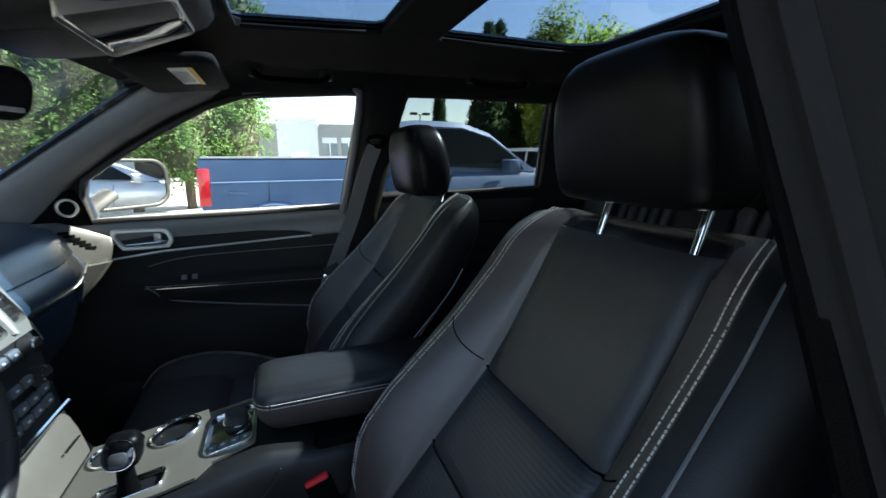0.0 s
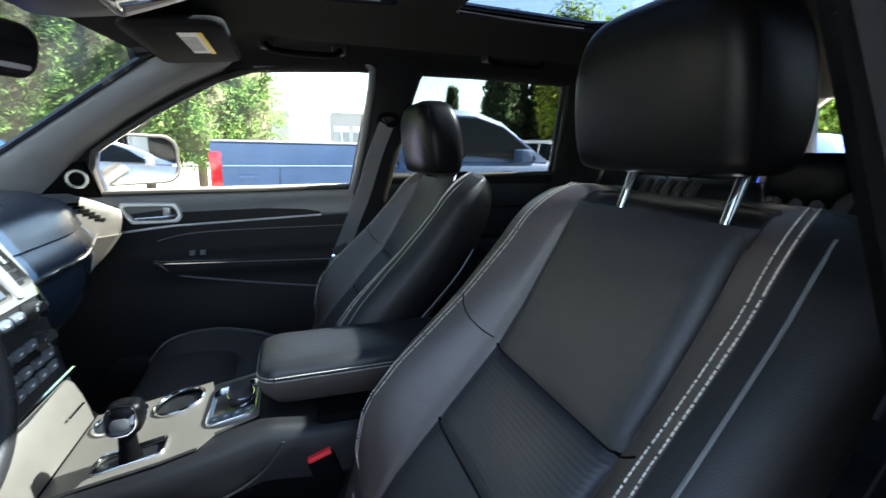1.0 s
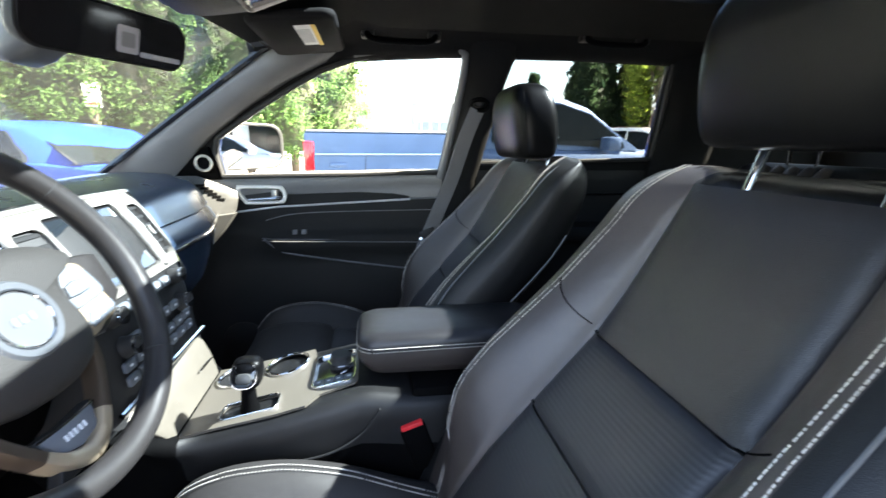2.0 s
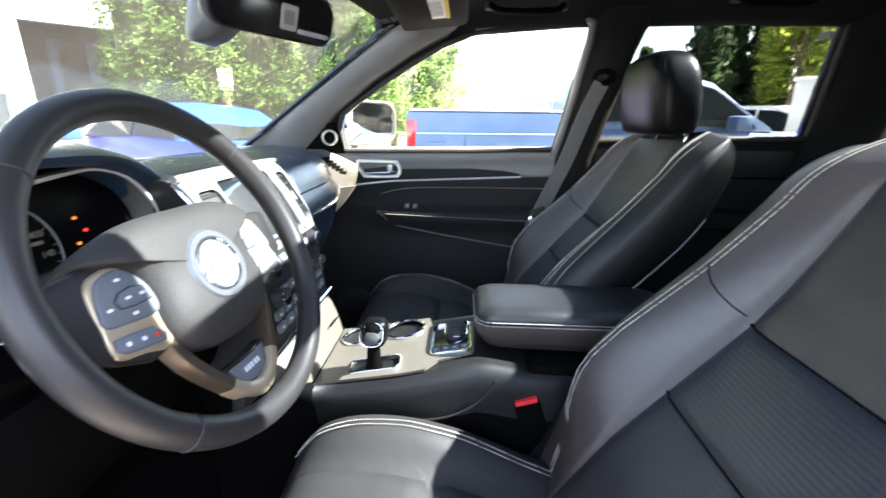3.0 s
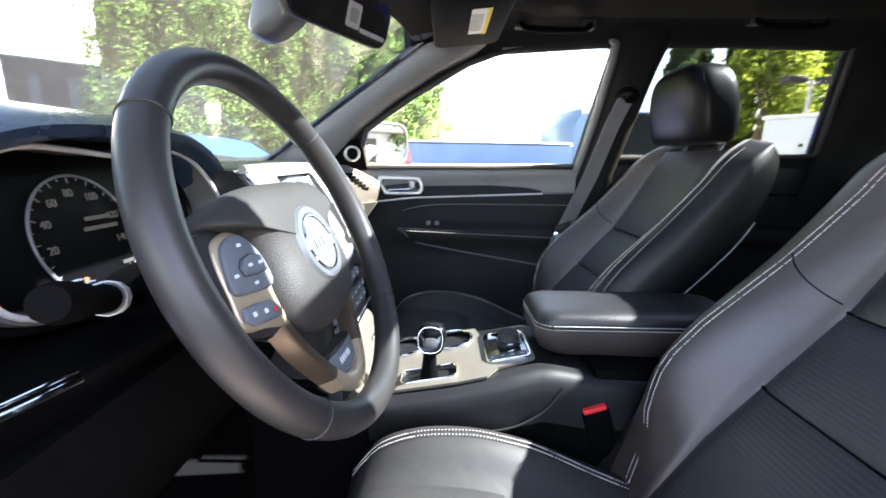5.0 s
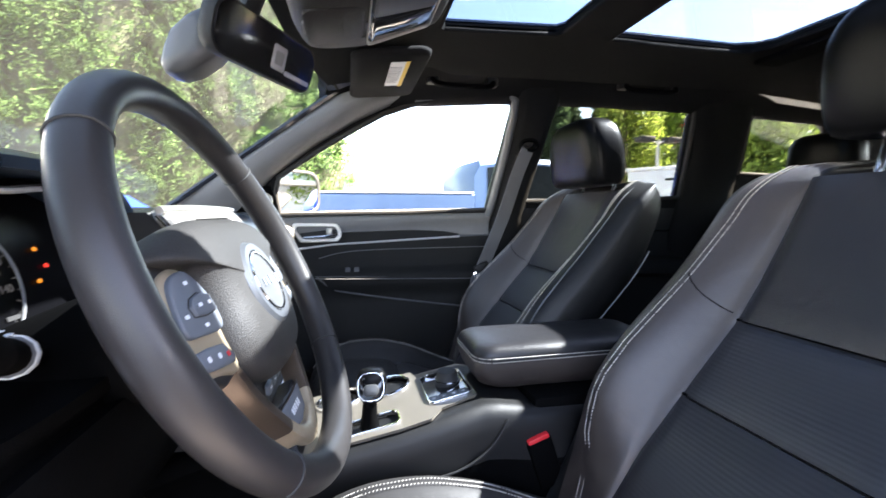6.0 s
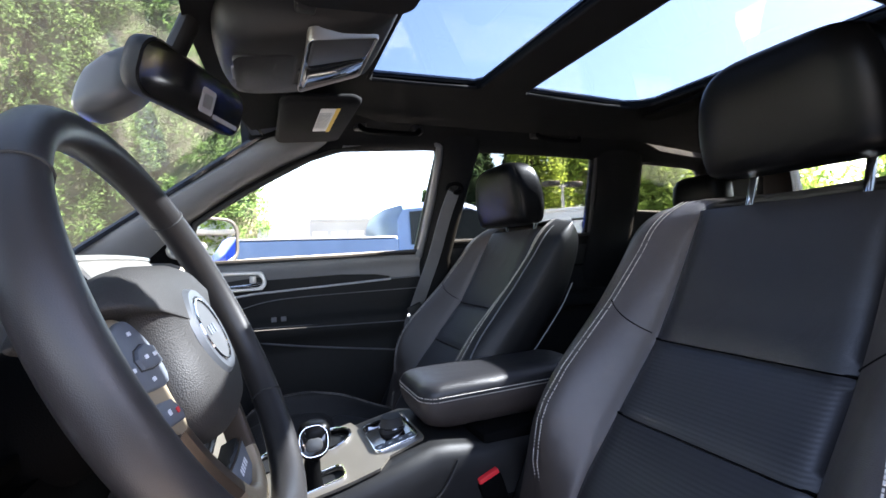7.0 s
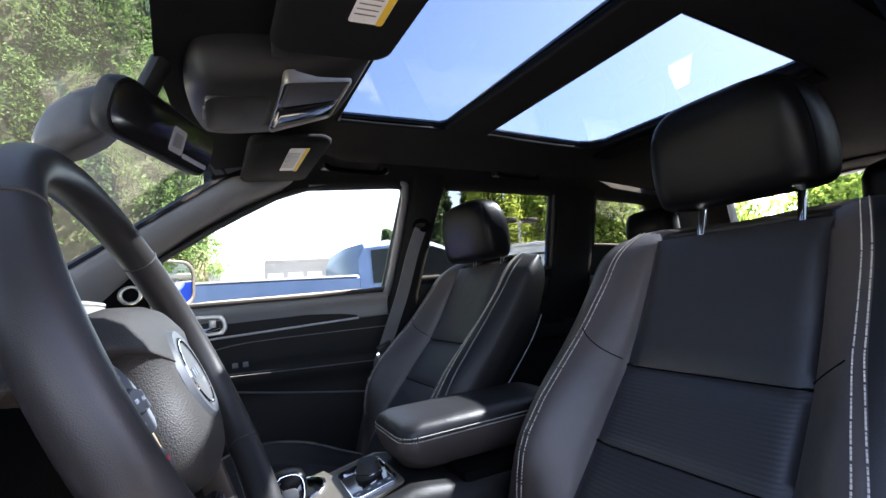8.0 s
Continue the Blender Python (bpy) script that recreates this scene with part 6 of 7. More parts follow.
base_o = [(-0.145, 0.0), (-0.135, -0.075), (-0.10, -0.105), (0.06, -0.112), (0.14, -0.11), (0.155, -0.08), (0.158, 0.08), (0.14, 0.105), (0.05, 0.112), (-0.10, 0.105), (-0.135, 0.075)]
base_o = [(p.x, p.y) for p in smooth_path([(u, v * 1.3, 0) for u, v in base_o], 4, True)]
ocb = part("console_shell", loft([[oc(u * k, v * k, w) for u, v in base_o] for k, w in ((1.06, -0.02), (1.05, 0.012), (1.0, 0.035), (0.93, 0.052), (0.8, 0.060), (0.4, 0.064))]), PLASTIC, over, "black grained shell", smooth=60)
lamp_o = [(a + 0.060, b * (1.2 - 2.4 * a) - 0.010 + 0.25 * a) for a, b in rrect(0.130, 0.168, 0.012)]
part("lamp_frame", frame_ring([(0.060 + (u - 0.060) * 1.035, -0.01 + (v + 0.01) * 1.025) for u, v in lamp_o], lamp_o, lambda u, v, w: oc(u, v, 0.050 + w), 0.019), SATIN, over, "satin metal map-light frame")
part("lamp_panel", prism(lamp_o, lambda u, v, w: oc(u, v, 0.046 + w), 0.018), GLOSSBLACK, over)
for sg in (-1, 1):
    part("map_light", prism([(a + 0.060, (b + sg * 0.041) * (1.2 - 2.4 * a) - 0.010 + 0.25 * a) for a, b in rrect(0.118, 0.074, 0.008)], lambda u, v, w: oc(u, v, 0.062 + w), 0.005, 0.002), COVERGREY if sg < 0 else GLOSSBLACK, over, "grey map-light lens" if sg < 0 else "black map-light lens")
part("light_button", prism([(a - 0.008, b) for a, b in rrect(0.008, 0.022, 0.003)], lambda u, v, w: oc(u, v, 0.060 + w), 0.004, 0.001), COVERGREY, over)
part("bin_lid", prism([(a - 0.068, b) for a, b in rrect(0.105, 0.150, 0.02)], lambda u, v, w: oc(u, v, 0.054 + w), 0.010, 0.004), PLASTIC, over, "black sunglasses bin lid")
part("bin_latch", prism([(a - 0.118, b) for a, b in rrect(0.012, 0.05, 0.004)], lambda u, v, w: oc(u, v, 0.050 + w), 0.012, 0.003), GREYPLASTIC, over)

mirror = thing("rear_view_mirror", "rear-view mirror with grey sensor cover behind it", "rear-view mirror")
mc = Vector((-0.032, -0.030, 1.378))
ma = Vector((0.86, -0.42, -0.28)).normalized()
mq = ma.to_track_quat("Z", "Y").to_matrix().to_4x4()
mo = rrect(0.255, 0.080, 0.030, 6)


def mir(u, v, w):
    return mc + (mq @ Vector((u - 0.016, v, w)))


part("mirror_case", loft([[mir(u * k, v * k, w) for u, v in mo] for k, w in ((1.0, 0.0), (1.02, -0.008), (1.0, -0.022), (0.85, -0.036), (0.5, -0.044))]), PLASTIC, mirror, "black mirror case", smooth=60)
part("mirror_face", prism([(u * 0.97, v * 0.92) for u, v in mo], lambda u, v, w: mir(u, v, w - 0.002), 0.004), GLOSSBLACK, mirror, "dark mirror glass")
part("price_tag", prism([(a - 0.0, b - 0.004) for a, b in rrect(0.036, 0.040, 0.003, 1)], lambda u, v, w: mir(u + 0.02, v, w + 0.002), 0.0008), LENS, mirror, "grey tag square on the glass")
part("tag_window", prism([(a, b) for a, b in rrect(0.022, 0.022, 0.002, 1)], lambda u, v, w: mir(u + 0.02, v - 0.004, w + 0.0028), 0.0006), INK, mirror)
# reflection along the glass edge, modelled as a thin pale slab
part("reflection_strip", prism(rrect(0.075, 0.008, 0.002, 1), lambda u, v, w: mir(u + 0.078, v - 0.022, w + 0.002), 0.0008), LENS, mirror, "pale reflection strip on the glass edge")
cov = []
for x, z, w_, h in ((-0.190, 1.352, 0.028, 0.018), (-0.180, 1.357, 0.044, 0.034), (-0.160, 1.366, 0.052, 0.046), (-0.135, 1.378, 0.053, 0.049), (-0.108, 1.392, 0.046, 0.044), (-0.09, 1.402, 0.034, 0.032)):
    cov.append([(x + b * 0.25, MID + 0.005 + a, z + b) for a, b in rrect(2 * w_, 2 * h, min(w_, h) * 0.55, 4)])
part("sensor_cover", loft([[(x - 0.006, MID + 0.005 + (y - MID - 0.005) * 0.84, z + 0.010) for x, y, z in r] for r in cov]), SENSORGREY, mirror, "pale grey rain sensor cover", smooth=60)
part("mirror_stem", tube([(-0.09, -0.034, 1.41), (-0.07, -0.034, 1.45), (-0.05, -0.034, 1.50)], 0.022, 12, flat=0.7), PLASTIC, mirror)


def visor(sg, lab, tilt):
    v = thing("sun_visor", lab, "sun visor", "sun visors")
    y0, y1 = (0.165, 0.535) if sg > 0 else (2 * MID - 0.535, 2 * MID - 0.105)
    o = [(a, b) for a, b in rrect(0.185, y1 - y0, 0.03, 5)]
    def pl(u, w_, t):
        x = 0.185 + u
        return Vector((x, (y0 + y1) / 2 + w_, 1.482 + (0.014 if sg < 0 else 0.0) + 0.10 * (x - 0.2) - t))
    part("visor_board", loft([[pl(u * k, w_ * k, t) for u, w_ in o] for k, t in ((0.95, -0.004), (1.0, 0.003), (1.0, 0.010), (0.95, 0.017))]), HEADLINER, v, "black cloth visor board", smooth=60)
    cy = -0.04 if sg > 0 else 0.028
    lo = rrect(0.044, 0.190, 0.004, 2) if sg > 0 else rrect(0.050, 0.160, 0.004, 2)
    part("warning_label", prism([(a + 0.022, b + cy) for a, b in lo], lambda u, w_, t: pl(u, w_, 0.0176 + t), 0.0008), PAPER, v, "white warning label")
    part("label_band", prism([(a + 0.022 + 0.019, b + cy) for a, b in rrect(0.010, 0.16 + (0.04 if sg > 0 else 0), 0.002, 1)], lambda u, w_, t: pl(u, w_, 0.0188 + t), 0.0005), YELLOW, v, "yellow label band")
    for k in range(12):
        part("label_print", prism([(a + 0.016, b + cy - 0.0605 + 0.011 * k) for a, b in rrect(0.030, 0.002, 0.0004, 1)], lambda u, w_, t: pl(u, w_, 0.0188 + t), 0.0005), INK, v)
    part("visor_clip", box(0.10, 0.13, min(sg * 0.11, sg * 0.085) + (0 if sg > 0 else 2 * MID), max(sg * 0.11, sg * 0.085) + (0 if sg > 0 else 2 * MID), 1.475, 1.51, 0.004), PLASTIC, v)
    return v


visor(1, "black cloth passenger sun visor with a paper warning label", 0)
visor(-1, "black cloth driver sun visor with a paper warning label", 0)

for x0, x1, y, zz, lab in ((0.34, 0.54, 0.515, 1.508, "front"), (1.0, 1.2, 0.50, 1.525, "rear")):
    g = thing("grab_handle", "folded black roof grab handle", "grab handle", "roof grab handles")
    part("grip", tube(smooth_path([(x0, y, zz + 0.02), (x0 + 0.012, y - 0.018, zz), (x0 + 0.05, y - 0.028, zz - 0.008), (x1 - 0.05, y - 0.028, zz - 0.008), (x1 - 0.012, y - 0.018, zz), (x1, y, zz + 0.02)], 4), 0.0105, 10, flat=0.8), MATTE, g)
    for x in (x0 + 0.004, x1 - 0.004):
        part("end_cap", box(x - 0.018, x + 0.018, y - 0.012, y + 0.02, zz + 0.002, zz + 0.030, 0.005), PLASTIC, g)


# ---- belts ----
def ribbon(points, width, across, thick=0.0012):
    ac = Vector(across).normalized()
    rows = []
    pts = smooth_path(points, 6)
    for i, p in enumerate(pts):
        d = (pts[min(i + 1, len(pts) - 1)] - pts[max(i - 1, 0)]).normalized()
        a = (ac - d * ac.dot(d)).normalized()
        nn = d.cross(a)
        rows.append([p - a * width / 2 - nn * thick, p + a * width / 2 - nn * thick, p + a * width / 2 + nn * thick, p - a * width / 2 + nn * thick])
    return loft(rows)


belt = thing("seat_belt", "grey seat belt hanging from a pillar guide beside the passenger seat", "seat belt", "front seat belts")
part("webbing", ribbon([(0.684, 0.566, 1.325), (0.650, 0.572, 1.24), (0.605, 0.580, 1.10), (0.565, 0.586, 1.0), (0.527, 0.590, 0.905), (0.510, 0.596, 0.84), (0.50, 0.605, 0.55)], 0.050, (1, 0.15, 0.35)), BELT, belt, "grey woven webbing")
part("guide_loop", tube([Vector((0.690 + 0.030 * math.cos(a), 0.566 - 0.006 * math.sin(a), 1.340 + 0.017 * math.sin(a))) for a in (2 * math.pi * i / 20 for i in range(20))], 0.0075, 8, closed=True), MATTE, belt, "black belt guide")
part("guide_bolt", tube([(0.690, 0.61, 1.350), (0.690, 0.572, 1.350), (0.690, 0.566, 1.350)], 0.017, 16, taper=[1, 1, 0.7]), PLASTIC, belt)
part("latch_plate", moved(box(-0.020, 0.020, -0.003, 0.003, -0.03, 0.02, 0.002), Matrix.Translation((0.522, 0.584, 0.893)) @ pose(0, 0, 0, 0, -22, 0)), CHROME, belt, "chrome latch plate")
part("latch_grip", moved(box(-0.026, 0.026, -0.006, 0.006, -0.005, 0.022, 0.003), Matrix.Translation((0.531, 0.583, 0.915)) @ pose(0, 0, 0, 0, -22, 0)), PLASTIC, belt)
belt2 = thing("seat_belt", "grey seat belt running beside the driver seat's outer bolster", "seat belt", "front seat belts")
part("webbing", ribbon([(0.735, -0.700, 1.36), (0.745, -0.712, 1.2), (0.745, -0.722, 1.0), (0.70, -0.720, 0.82), (0.62, -0.705, 0.62), (0.56, -0.695, 0.46)], 0.046, (1, 0.2, 0.35)), BELT, belt2, "grey woven webbing")
part("latch_plate", moved(box(-0.020, 0.020, -0.003, 0.003, -0.03, 0.02, 0.002), Matrix.Translation((0.735, -0.718, 0.94)) @ pose(0, 0, 0, 0, -10, 0)), CHROME, belt2, "chrome latch plate")


# ---- second row ----
def rear_seat(y0, y1, heads, lab):
    s = thing("second_row_bench", lab, "rear bench", "second-row seats")
    w = (y1 - y0) / 2
    cy = (y0 + y1) / 2
    rings = []
    for z, x, k in ((0.60, 1.50, 0.97), (0.70, 1.535, 1.0), (0.9, 1.61, 1.0), (1.05, 1.67, 1.0), (1.12, 1.70, 0.98), (1.15, 1.72, 0.94), (1.165, 1.745, 0.85)):
        d = 0.12 if z < 1.1 else 0.07
        rings.append([(x + a + d / 2, cy + b, z) for a, b in [(q, p) for p, q in rrect(2 * w * k, d, 0.03, 4)]])
    part("rear_backrest", loft(rings), SIDEVINYL, s, "black leather split backrest", smooth=60)
    for hy, _, _ in heads:
        for q in range(-2, 3):
            fl = [(1.535 - 0.008, 0.70), (1.61 - 0.008, 0.9), (1.67 - 0.008, 1.05), (1.699 - 0.006, 1.115), (1.725, 1.148)]
            part("seat_flute", tube(smooth_path([(x, min(max(hy + q * 0.052, y0 + 0.04), y1 - 0.04), z) for x, z in fl], 4), 0.019, 10), LEATHER, s)
    part("rear_cushion", box(1.05, 1.60, y0, y1, 0.45, 0.62, 0.04, 3), LEATHER, s, "black leather bench cushion")
    part("rear_base", box(1.1, 1.6, y0 + 0.03, y1 - 0.03, 0.345, 0.45), PLASTIC, s)
    for hy, hw, hz in heads:
        rings = []
        for z, k, d in ((0.0, 0.75, 0.03), (0.012, 0.95, 0.05), (0.05, 1.0, 0.06), (0.11, 0.97, 0.055), (0.14, 0.85, 0.045), (0.152, 0.6, 0.025)):
            rings.append([(1.73 + q + 0.01, hy + p, hz + z) for p, q in rrect(2 * hw * k, 2 * d, d * 0.8, 4)])
        h = part("rear_headrest", loft(rings), HEADLEATHER, s, "black leather rear headrest", smooth=70)
        for sg in (-1, 1):
            part("rear_post", tube([(1.745, hy + sg * 0.05, 1.14), (1.745, hy + sg * 0.05, hz + 0.03)], 0.006, 8), CHROME, h)
    return s


rear_seat(MID + 0.09, MID + 0.66, [(MID + 0.42, 0.115, 1.235)], "black leather second-row seat with raised headrest")
rear_seat(MID - 0.66, MID + 0.085, [(MID - 0.40, 0.115, 1.235), (MID - 0.02, 0.11, 1.105)], "black leather second-row bench with two headrests")
part("cargo_floor", box(1.85, 2.58, MID - 0.66, MID + 0.66, 0.345, 0.72, 0.01), CARPET, body)

# ---- footwell ----
for y, z, w_, lab, nm in ((-0.36, 0.52, 0.11, "black rubber brake pedal", "brake_pedal"), (-0.250, 0.475, 0.045, "bright-edged black accelerator pedal", "accelerator_pedal")):
    p = thing(nm, lab, "pedal")
    pm = Matrix.Translation((-0.43, y, z)) @ pose(0, 0, 0, 0, -25, 0)
    part("pedal_pad", moved(box(-0.008, 0.008, -w_ / 2, w_ / 2, -0.03 if w_ < 0.1 else -0.03, 0.03, 0.004), pm), SILVER if w_ < 0.1 else RUBBER, p)
    part("pedal_arm", tube([(-0.44, y, z), (-0.52, y, z + 0.10), (-0.56, y, z + 0.35)], 0.010, 8), PLASTIC, p)
    for k in range(4):
        part("pedal_rib", moved(box(0.008, 0.011, -w_ / 2 + 0.006, w_ / 2 - 0.006, -0.024 + 0.014 * k, -0.018 + 0.014 * k, 0.001), pm), RUBBER, p)
mat1 = tagged(part("floor_mat", box(-0.50, 0.05, -0.60, -0.20, 0.346, 0.356, 0.004), CARPET, None), "black carpet floor mat under the wheel", "floor mat")
mat2 = tagged(part("floor_mat", box(-0.50, 0.05, 0.16, 0.60, 0.346, 0.356, 0.004), CARPET, None), "black carpet floor mat on the passenger side", "floor mat")


# ---- the lot outside ----
gb = bmesh.new()
nx = 80


def rise(x):
    """The lot climbs a little towards the workshop."""
    k = min(1, max(0, (-x - 7.5) / 4.5))
    return 0.75 * k * k * (3 - 2 * k)


gv = [[gb.verts.new(((i / nx - 0.5) ** 3 * 1600, (j / nx - 0.5) ** 3 * 1600, GROUND + rise((i / nx - 0.5) ** 3 * 1600))) for j in range(nx + 1)] for i in range(nx + 1)]
for i in range(nx):
    for j in range(nx):
        gb.faces.new((gv[i][j], gv[i + 1][j], gv[i + 1][j + 1], gv[i][j + 1]))
tagged(part("ground", gb, ASPHALT, None, smooth=0), "sunlit grey asphalt parking lot", "ground", kind="structure")
pave = tagged(part("pavement", box(-30, 40, 12.2, 17.0, GROUND - 0.05, GROUND + 0.12, 0.03), CONCRETE, None), "pale concrete strip under the hedge", "pavement", kind="structure")
for x in (-1.6, 1.3, 4.2, 7.1):
    tagged(part("parking_line", box(x * 1.0 - 0.05, x + 0.05, 6.6, 11.0, GROUND + 0.004, GROUND + 0.008), PAINTLINE, None), "worn white parking line", "road marking", "parking lines", kind="structure")


def clumps(name, material, parent, count, place, size, seed, flat=0.6):
    """Many small leaf tufts; place(rng) gives a point and an outward way."""
    rng = random.Random(seed)
    verts, faces = [], []
    for _ in range(count):
        p, out = place(rng)
        s = size * rng.uniform(0.55, 1.3)
        a = Vector((rng.gauss(0, 1), rng.gauss(0, 1), rng.gauss(0, 1))).normalized()
        nrm = (out + a * 0.7).normalized()
        u = nrm.cross(Vector((rng.gauss(0, 1), rng.gauss(0, 1), rng.gauss(0, 1)))).normalized()
        v = nrm.cross(u)
        k = len(verts)
        tip = p + u * s
        verts += [p - u * s * 0.6, p + v * s * flat * 0.5 + nrm * s * 0.12, tip, p - v * s * flat * 0.5 + nrm * s * 0.12]
        faces.append((k, k + 1, k + 2, k + 3))
    me = bpy.data.meshes.new(name)
    me.from_pydata([tuple(v) for v in verts], [], faces)
    me.materials.append(material)
    ob = new(name, me)
    ob.parent = parent
    return tagged(ob, kind="stuff")


def column_tree(x, y, h, r, seed, leaf=HEDGELEAF, label="tall clipped evergreen hedge tree with bright tips", group="hedge row", count=30000, size=0.072, base=0.9, taper=0.55):
    t = thing("hedge_tree", label, "tree", group, at=(x, y, GROUND + 0.1))
    rng = random.Random(seed)
    part("trunk", tube([(0, 0, -0.1), (0.03, 0.02, h * 0.3), (0.0, 0.05, h * 0.9)], 0.13, 9, taper=[1, 0.7, 0.15]), BARK, t, "brown trunk")
    for k in range(5):
        a = rng.uniform(0, 6.28)
        z = base + 0.15 * h * k
        part("limb", tube([(0, 0, z), (r * 0.4 * math.cos(a), r * 0.4 * math.sin(a), z + 0.5), (r * 0.7 * math.cos(a), r * 0.7 * math.sin(a), z + 1.2)], 0.035, 6, taper=[1, 0.7, 0.3]), BARK, t)
    bumps = [(rng.uniform(0, 6.28), rng.uniform(base, h), rng.uniform(0.5, 1.1), rng.uniform(-0.22, 0.3)) for _ in range(26)]

    def radius(a, z):
        f = (z - base) / (h - base)
        rr = r * (0.75 + 0.25 * min(1, f / 0.12)) * (1 - taper * max(0, (f - 0.35) / 0.65) ** 1.6)
        for ba, bz, bw, bh in bumps:
            d = math.hypot(((a - ba + math.pi) % (2 * math.pi) - math.pi) * r, z - bz) / bw
            rr += bh * math.exp(-d * d)
        return max(0.08, rr)
    # solid dark core stands in for the shade between the leaves
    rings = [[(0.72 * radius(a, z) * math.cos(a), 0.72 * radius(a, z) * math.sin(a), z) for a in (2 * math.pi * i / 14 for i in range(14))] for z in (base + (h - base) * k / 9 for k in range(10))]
    part("crown_shade_core", loft(rings), SHADECORE, t, "dark solid core for the shade inside the crown")

    sprays = []
    for _ in range(750):
        a = rng.uniform(0, 6.2832)
        z = base - 0.15 + (h - base + 0.2) * rng.random() ** 0.9
        sprays.append((a, z, radius(a, z) * rng.uniform(0.74, 1.02), rng.uniform(0.09, 0.24)))

    def place(g):
        a, z, rr, w = g.choice(sprays)
        out = Vector((math.cos(a), math.sin(a), 0.5)).normalized()
        s = g.uniform(-0.6, 1.6)
        p = Vector((rr * math.cos(a), rr * math.sin(a), z)) + out * (w * s) + Vector((g.gauss(0, w), g.gauss(0, w), g.gauss(0, w))) * (0.85 - 0.33 * s)
        return p, out
    clumps("crown", leaf, t, count, place, size, seed + 7)
    return t


def broad_tree(x, y, h, r, seed, leaf=TREELEAF, label="leafy green shade tree at the lot's edge", count=7000, size=0.2, name="tree", low=0.35, droop=1.0):
    t = thing(name, label, "tree", at=(x, y, GROUND))
    rng = random.Random(seed)
    part("trunk", tube([(0, 0, 0), (0.05, 0.03, h * 0.25), (0.1, -0.05, h * 0.5), (0.05, 0, h * 0.75)], 0.03 * h, 10, taper=[1, 0.75, 0.5, 0.2]), BARK, t, "brown trunk")
    lobes = []
    for k in range(16):
        a, z = rng.uniform(0, 6.28), h * rng.uniform(low + 0.05, 0.92)
        w = r * rng.uniform(0.25, 0.75) * (1.15 - z / h * 0.6)
        c = Vector((w * math.cos(a), w * math.sin(a), z))
        lobes.append((c, r * rng.uniform(0.28, 0.5)))
        if k < 8:
            part("limb", tube([(0, 0, z * 0.7), c * 0.5 + Vector((0, 0, z * 0.4)), c], 0.012 * h, 6, taper=[1, 0.6, 0.25]), BARK, t)

    def place(g):
        c, rad = g.choice(lobes)
        d = Vector((g.gauss(0, 1), g.gauss(0, 1), g.gauss(0, 1))).normalized()
        d.z *= droop
        return c + d * rad * g.uniform(0.3 if droop > 1 else 0.55, 1.08), d
    clumps("crown", leaf, t, count, place, size, seed + 3, 0.8)
    return t


def fir_tree(x, y, h, r, seed):
    t = thing("conifer", "tall dark conifer behind the lot", "tree", "conifers", at=(x, y, GROUND))
    part("trunk", tube([(0, 0, 0), (0, 0, h * 0.95)], 0.02 * h, 8, taper=[1, 0.1]), BARK, t)

    def place(g):
        f = g.random() ** 0.8
        z = h * (0.08 + 0.92 * f)
        tier = (z * 1.1) % 1.0
        rr = r * (1 - f) * (0.65 + 0.35 * (1 - tier)) + 0.1
        a = g.uniform(0, 6.2832)
        k = g.uniform(0.35, 1.05)
        return Vector((rr * k * math.cos(a), rr * k * math.sin(a), z - 0.3 * k)), Vector((math.cos(a), math.sin(a), -0.2))
    clumps("crown", FIRLEAF, t, 6000, place, 0.42, seed, 0.5)
    return t


HEDGE0, HEDGE1 = Vector((-0.75, 13.4)), Vector((-7.7, 10.5))
for i in range(7):
    p = HEDGE0.lerp(HEDGE1, i / 6)
    column_tree(p.x, p.y, 10.5 + 0.9 * math.sin(i * 2.3), 1.02 + 0.08 * math.sin(i * 1.7), 40 + i)

broad_tree(17.5, 14.5, 6.0, 3.6, 61, count=12000, size=0.18)
broad_tree(22.5, 12.0, 5.8, 3.8, 62, count=10000, size=0.2)
broad_tree(27.0, 7.0, 5.4, 3.6, 63, count=8000, size=0.22)
broad_tree(13.8, 18.5, 8.2, 2.2, 64, WILLOW, "yellow-green weeping tree behind the lot", 14000, 0.16, "willow_tree", 0.1, 2.6)
broad_tree(20.5, 21.0, 9.0, 4.0, 65, count=6000, size=0.3)
for x, y, h, r, s_ in ((12.9, 23.8, 9.5, 2.2, 71), (14.3, 25.0, 10.0, 2.4, 72), (16.0, 24.0, 9.0, 2.2, 73), (10.9, 27.0, 5.6, 0.9, 74)):
    fir_tree(x, y, h, r, s_)


def street_lamp(x, y, h, lab):
    s = thing("street_lamp", lab, "lamp post", "lot lamps", at=(x, y, GROUND))
    part("pole", tube([(0, 0, 0), (0, 0, h)], 0.07, 10, taper=[1.2, 0.8]), POLE, s)
    for sg in (-1, 1):
        part("arm", tube([(0, 0, h - 0.1), (sg * 0.35, 0, h)], 0.03, 8), POLE, s)
        part("lamp_head", box(min(sg * 0.25, sg * 0.8), max(sg * 0.25, sg * 0.8), -0.2, 0.2, h - 0.08, h + 0.1, 0.03), PLASTIC, s)


street_lamp(10.5, 12.0, 3.6, "grey twin-headed lamp post among the trees")
street_lamp(11.5, 33.0, 5.2, "grey twin-headed lamp post far across the lot")


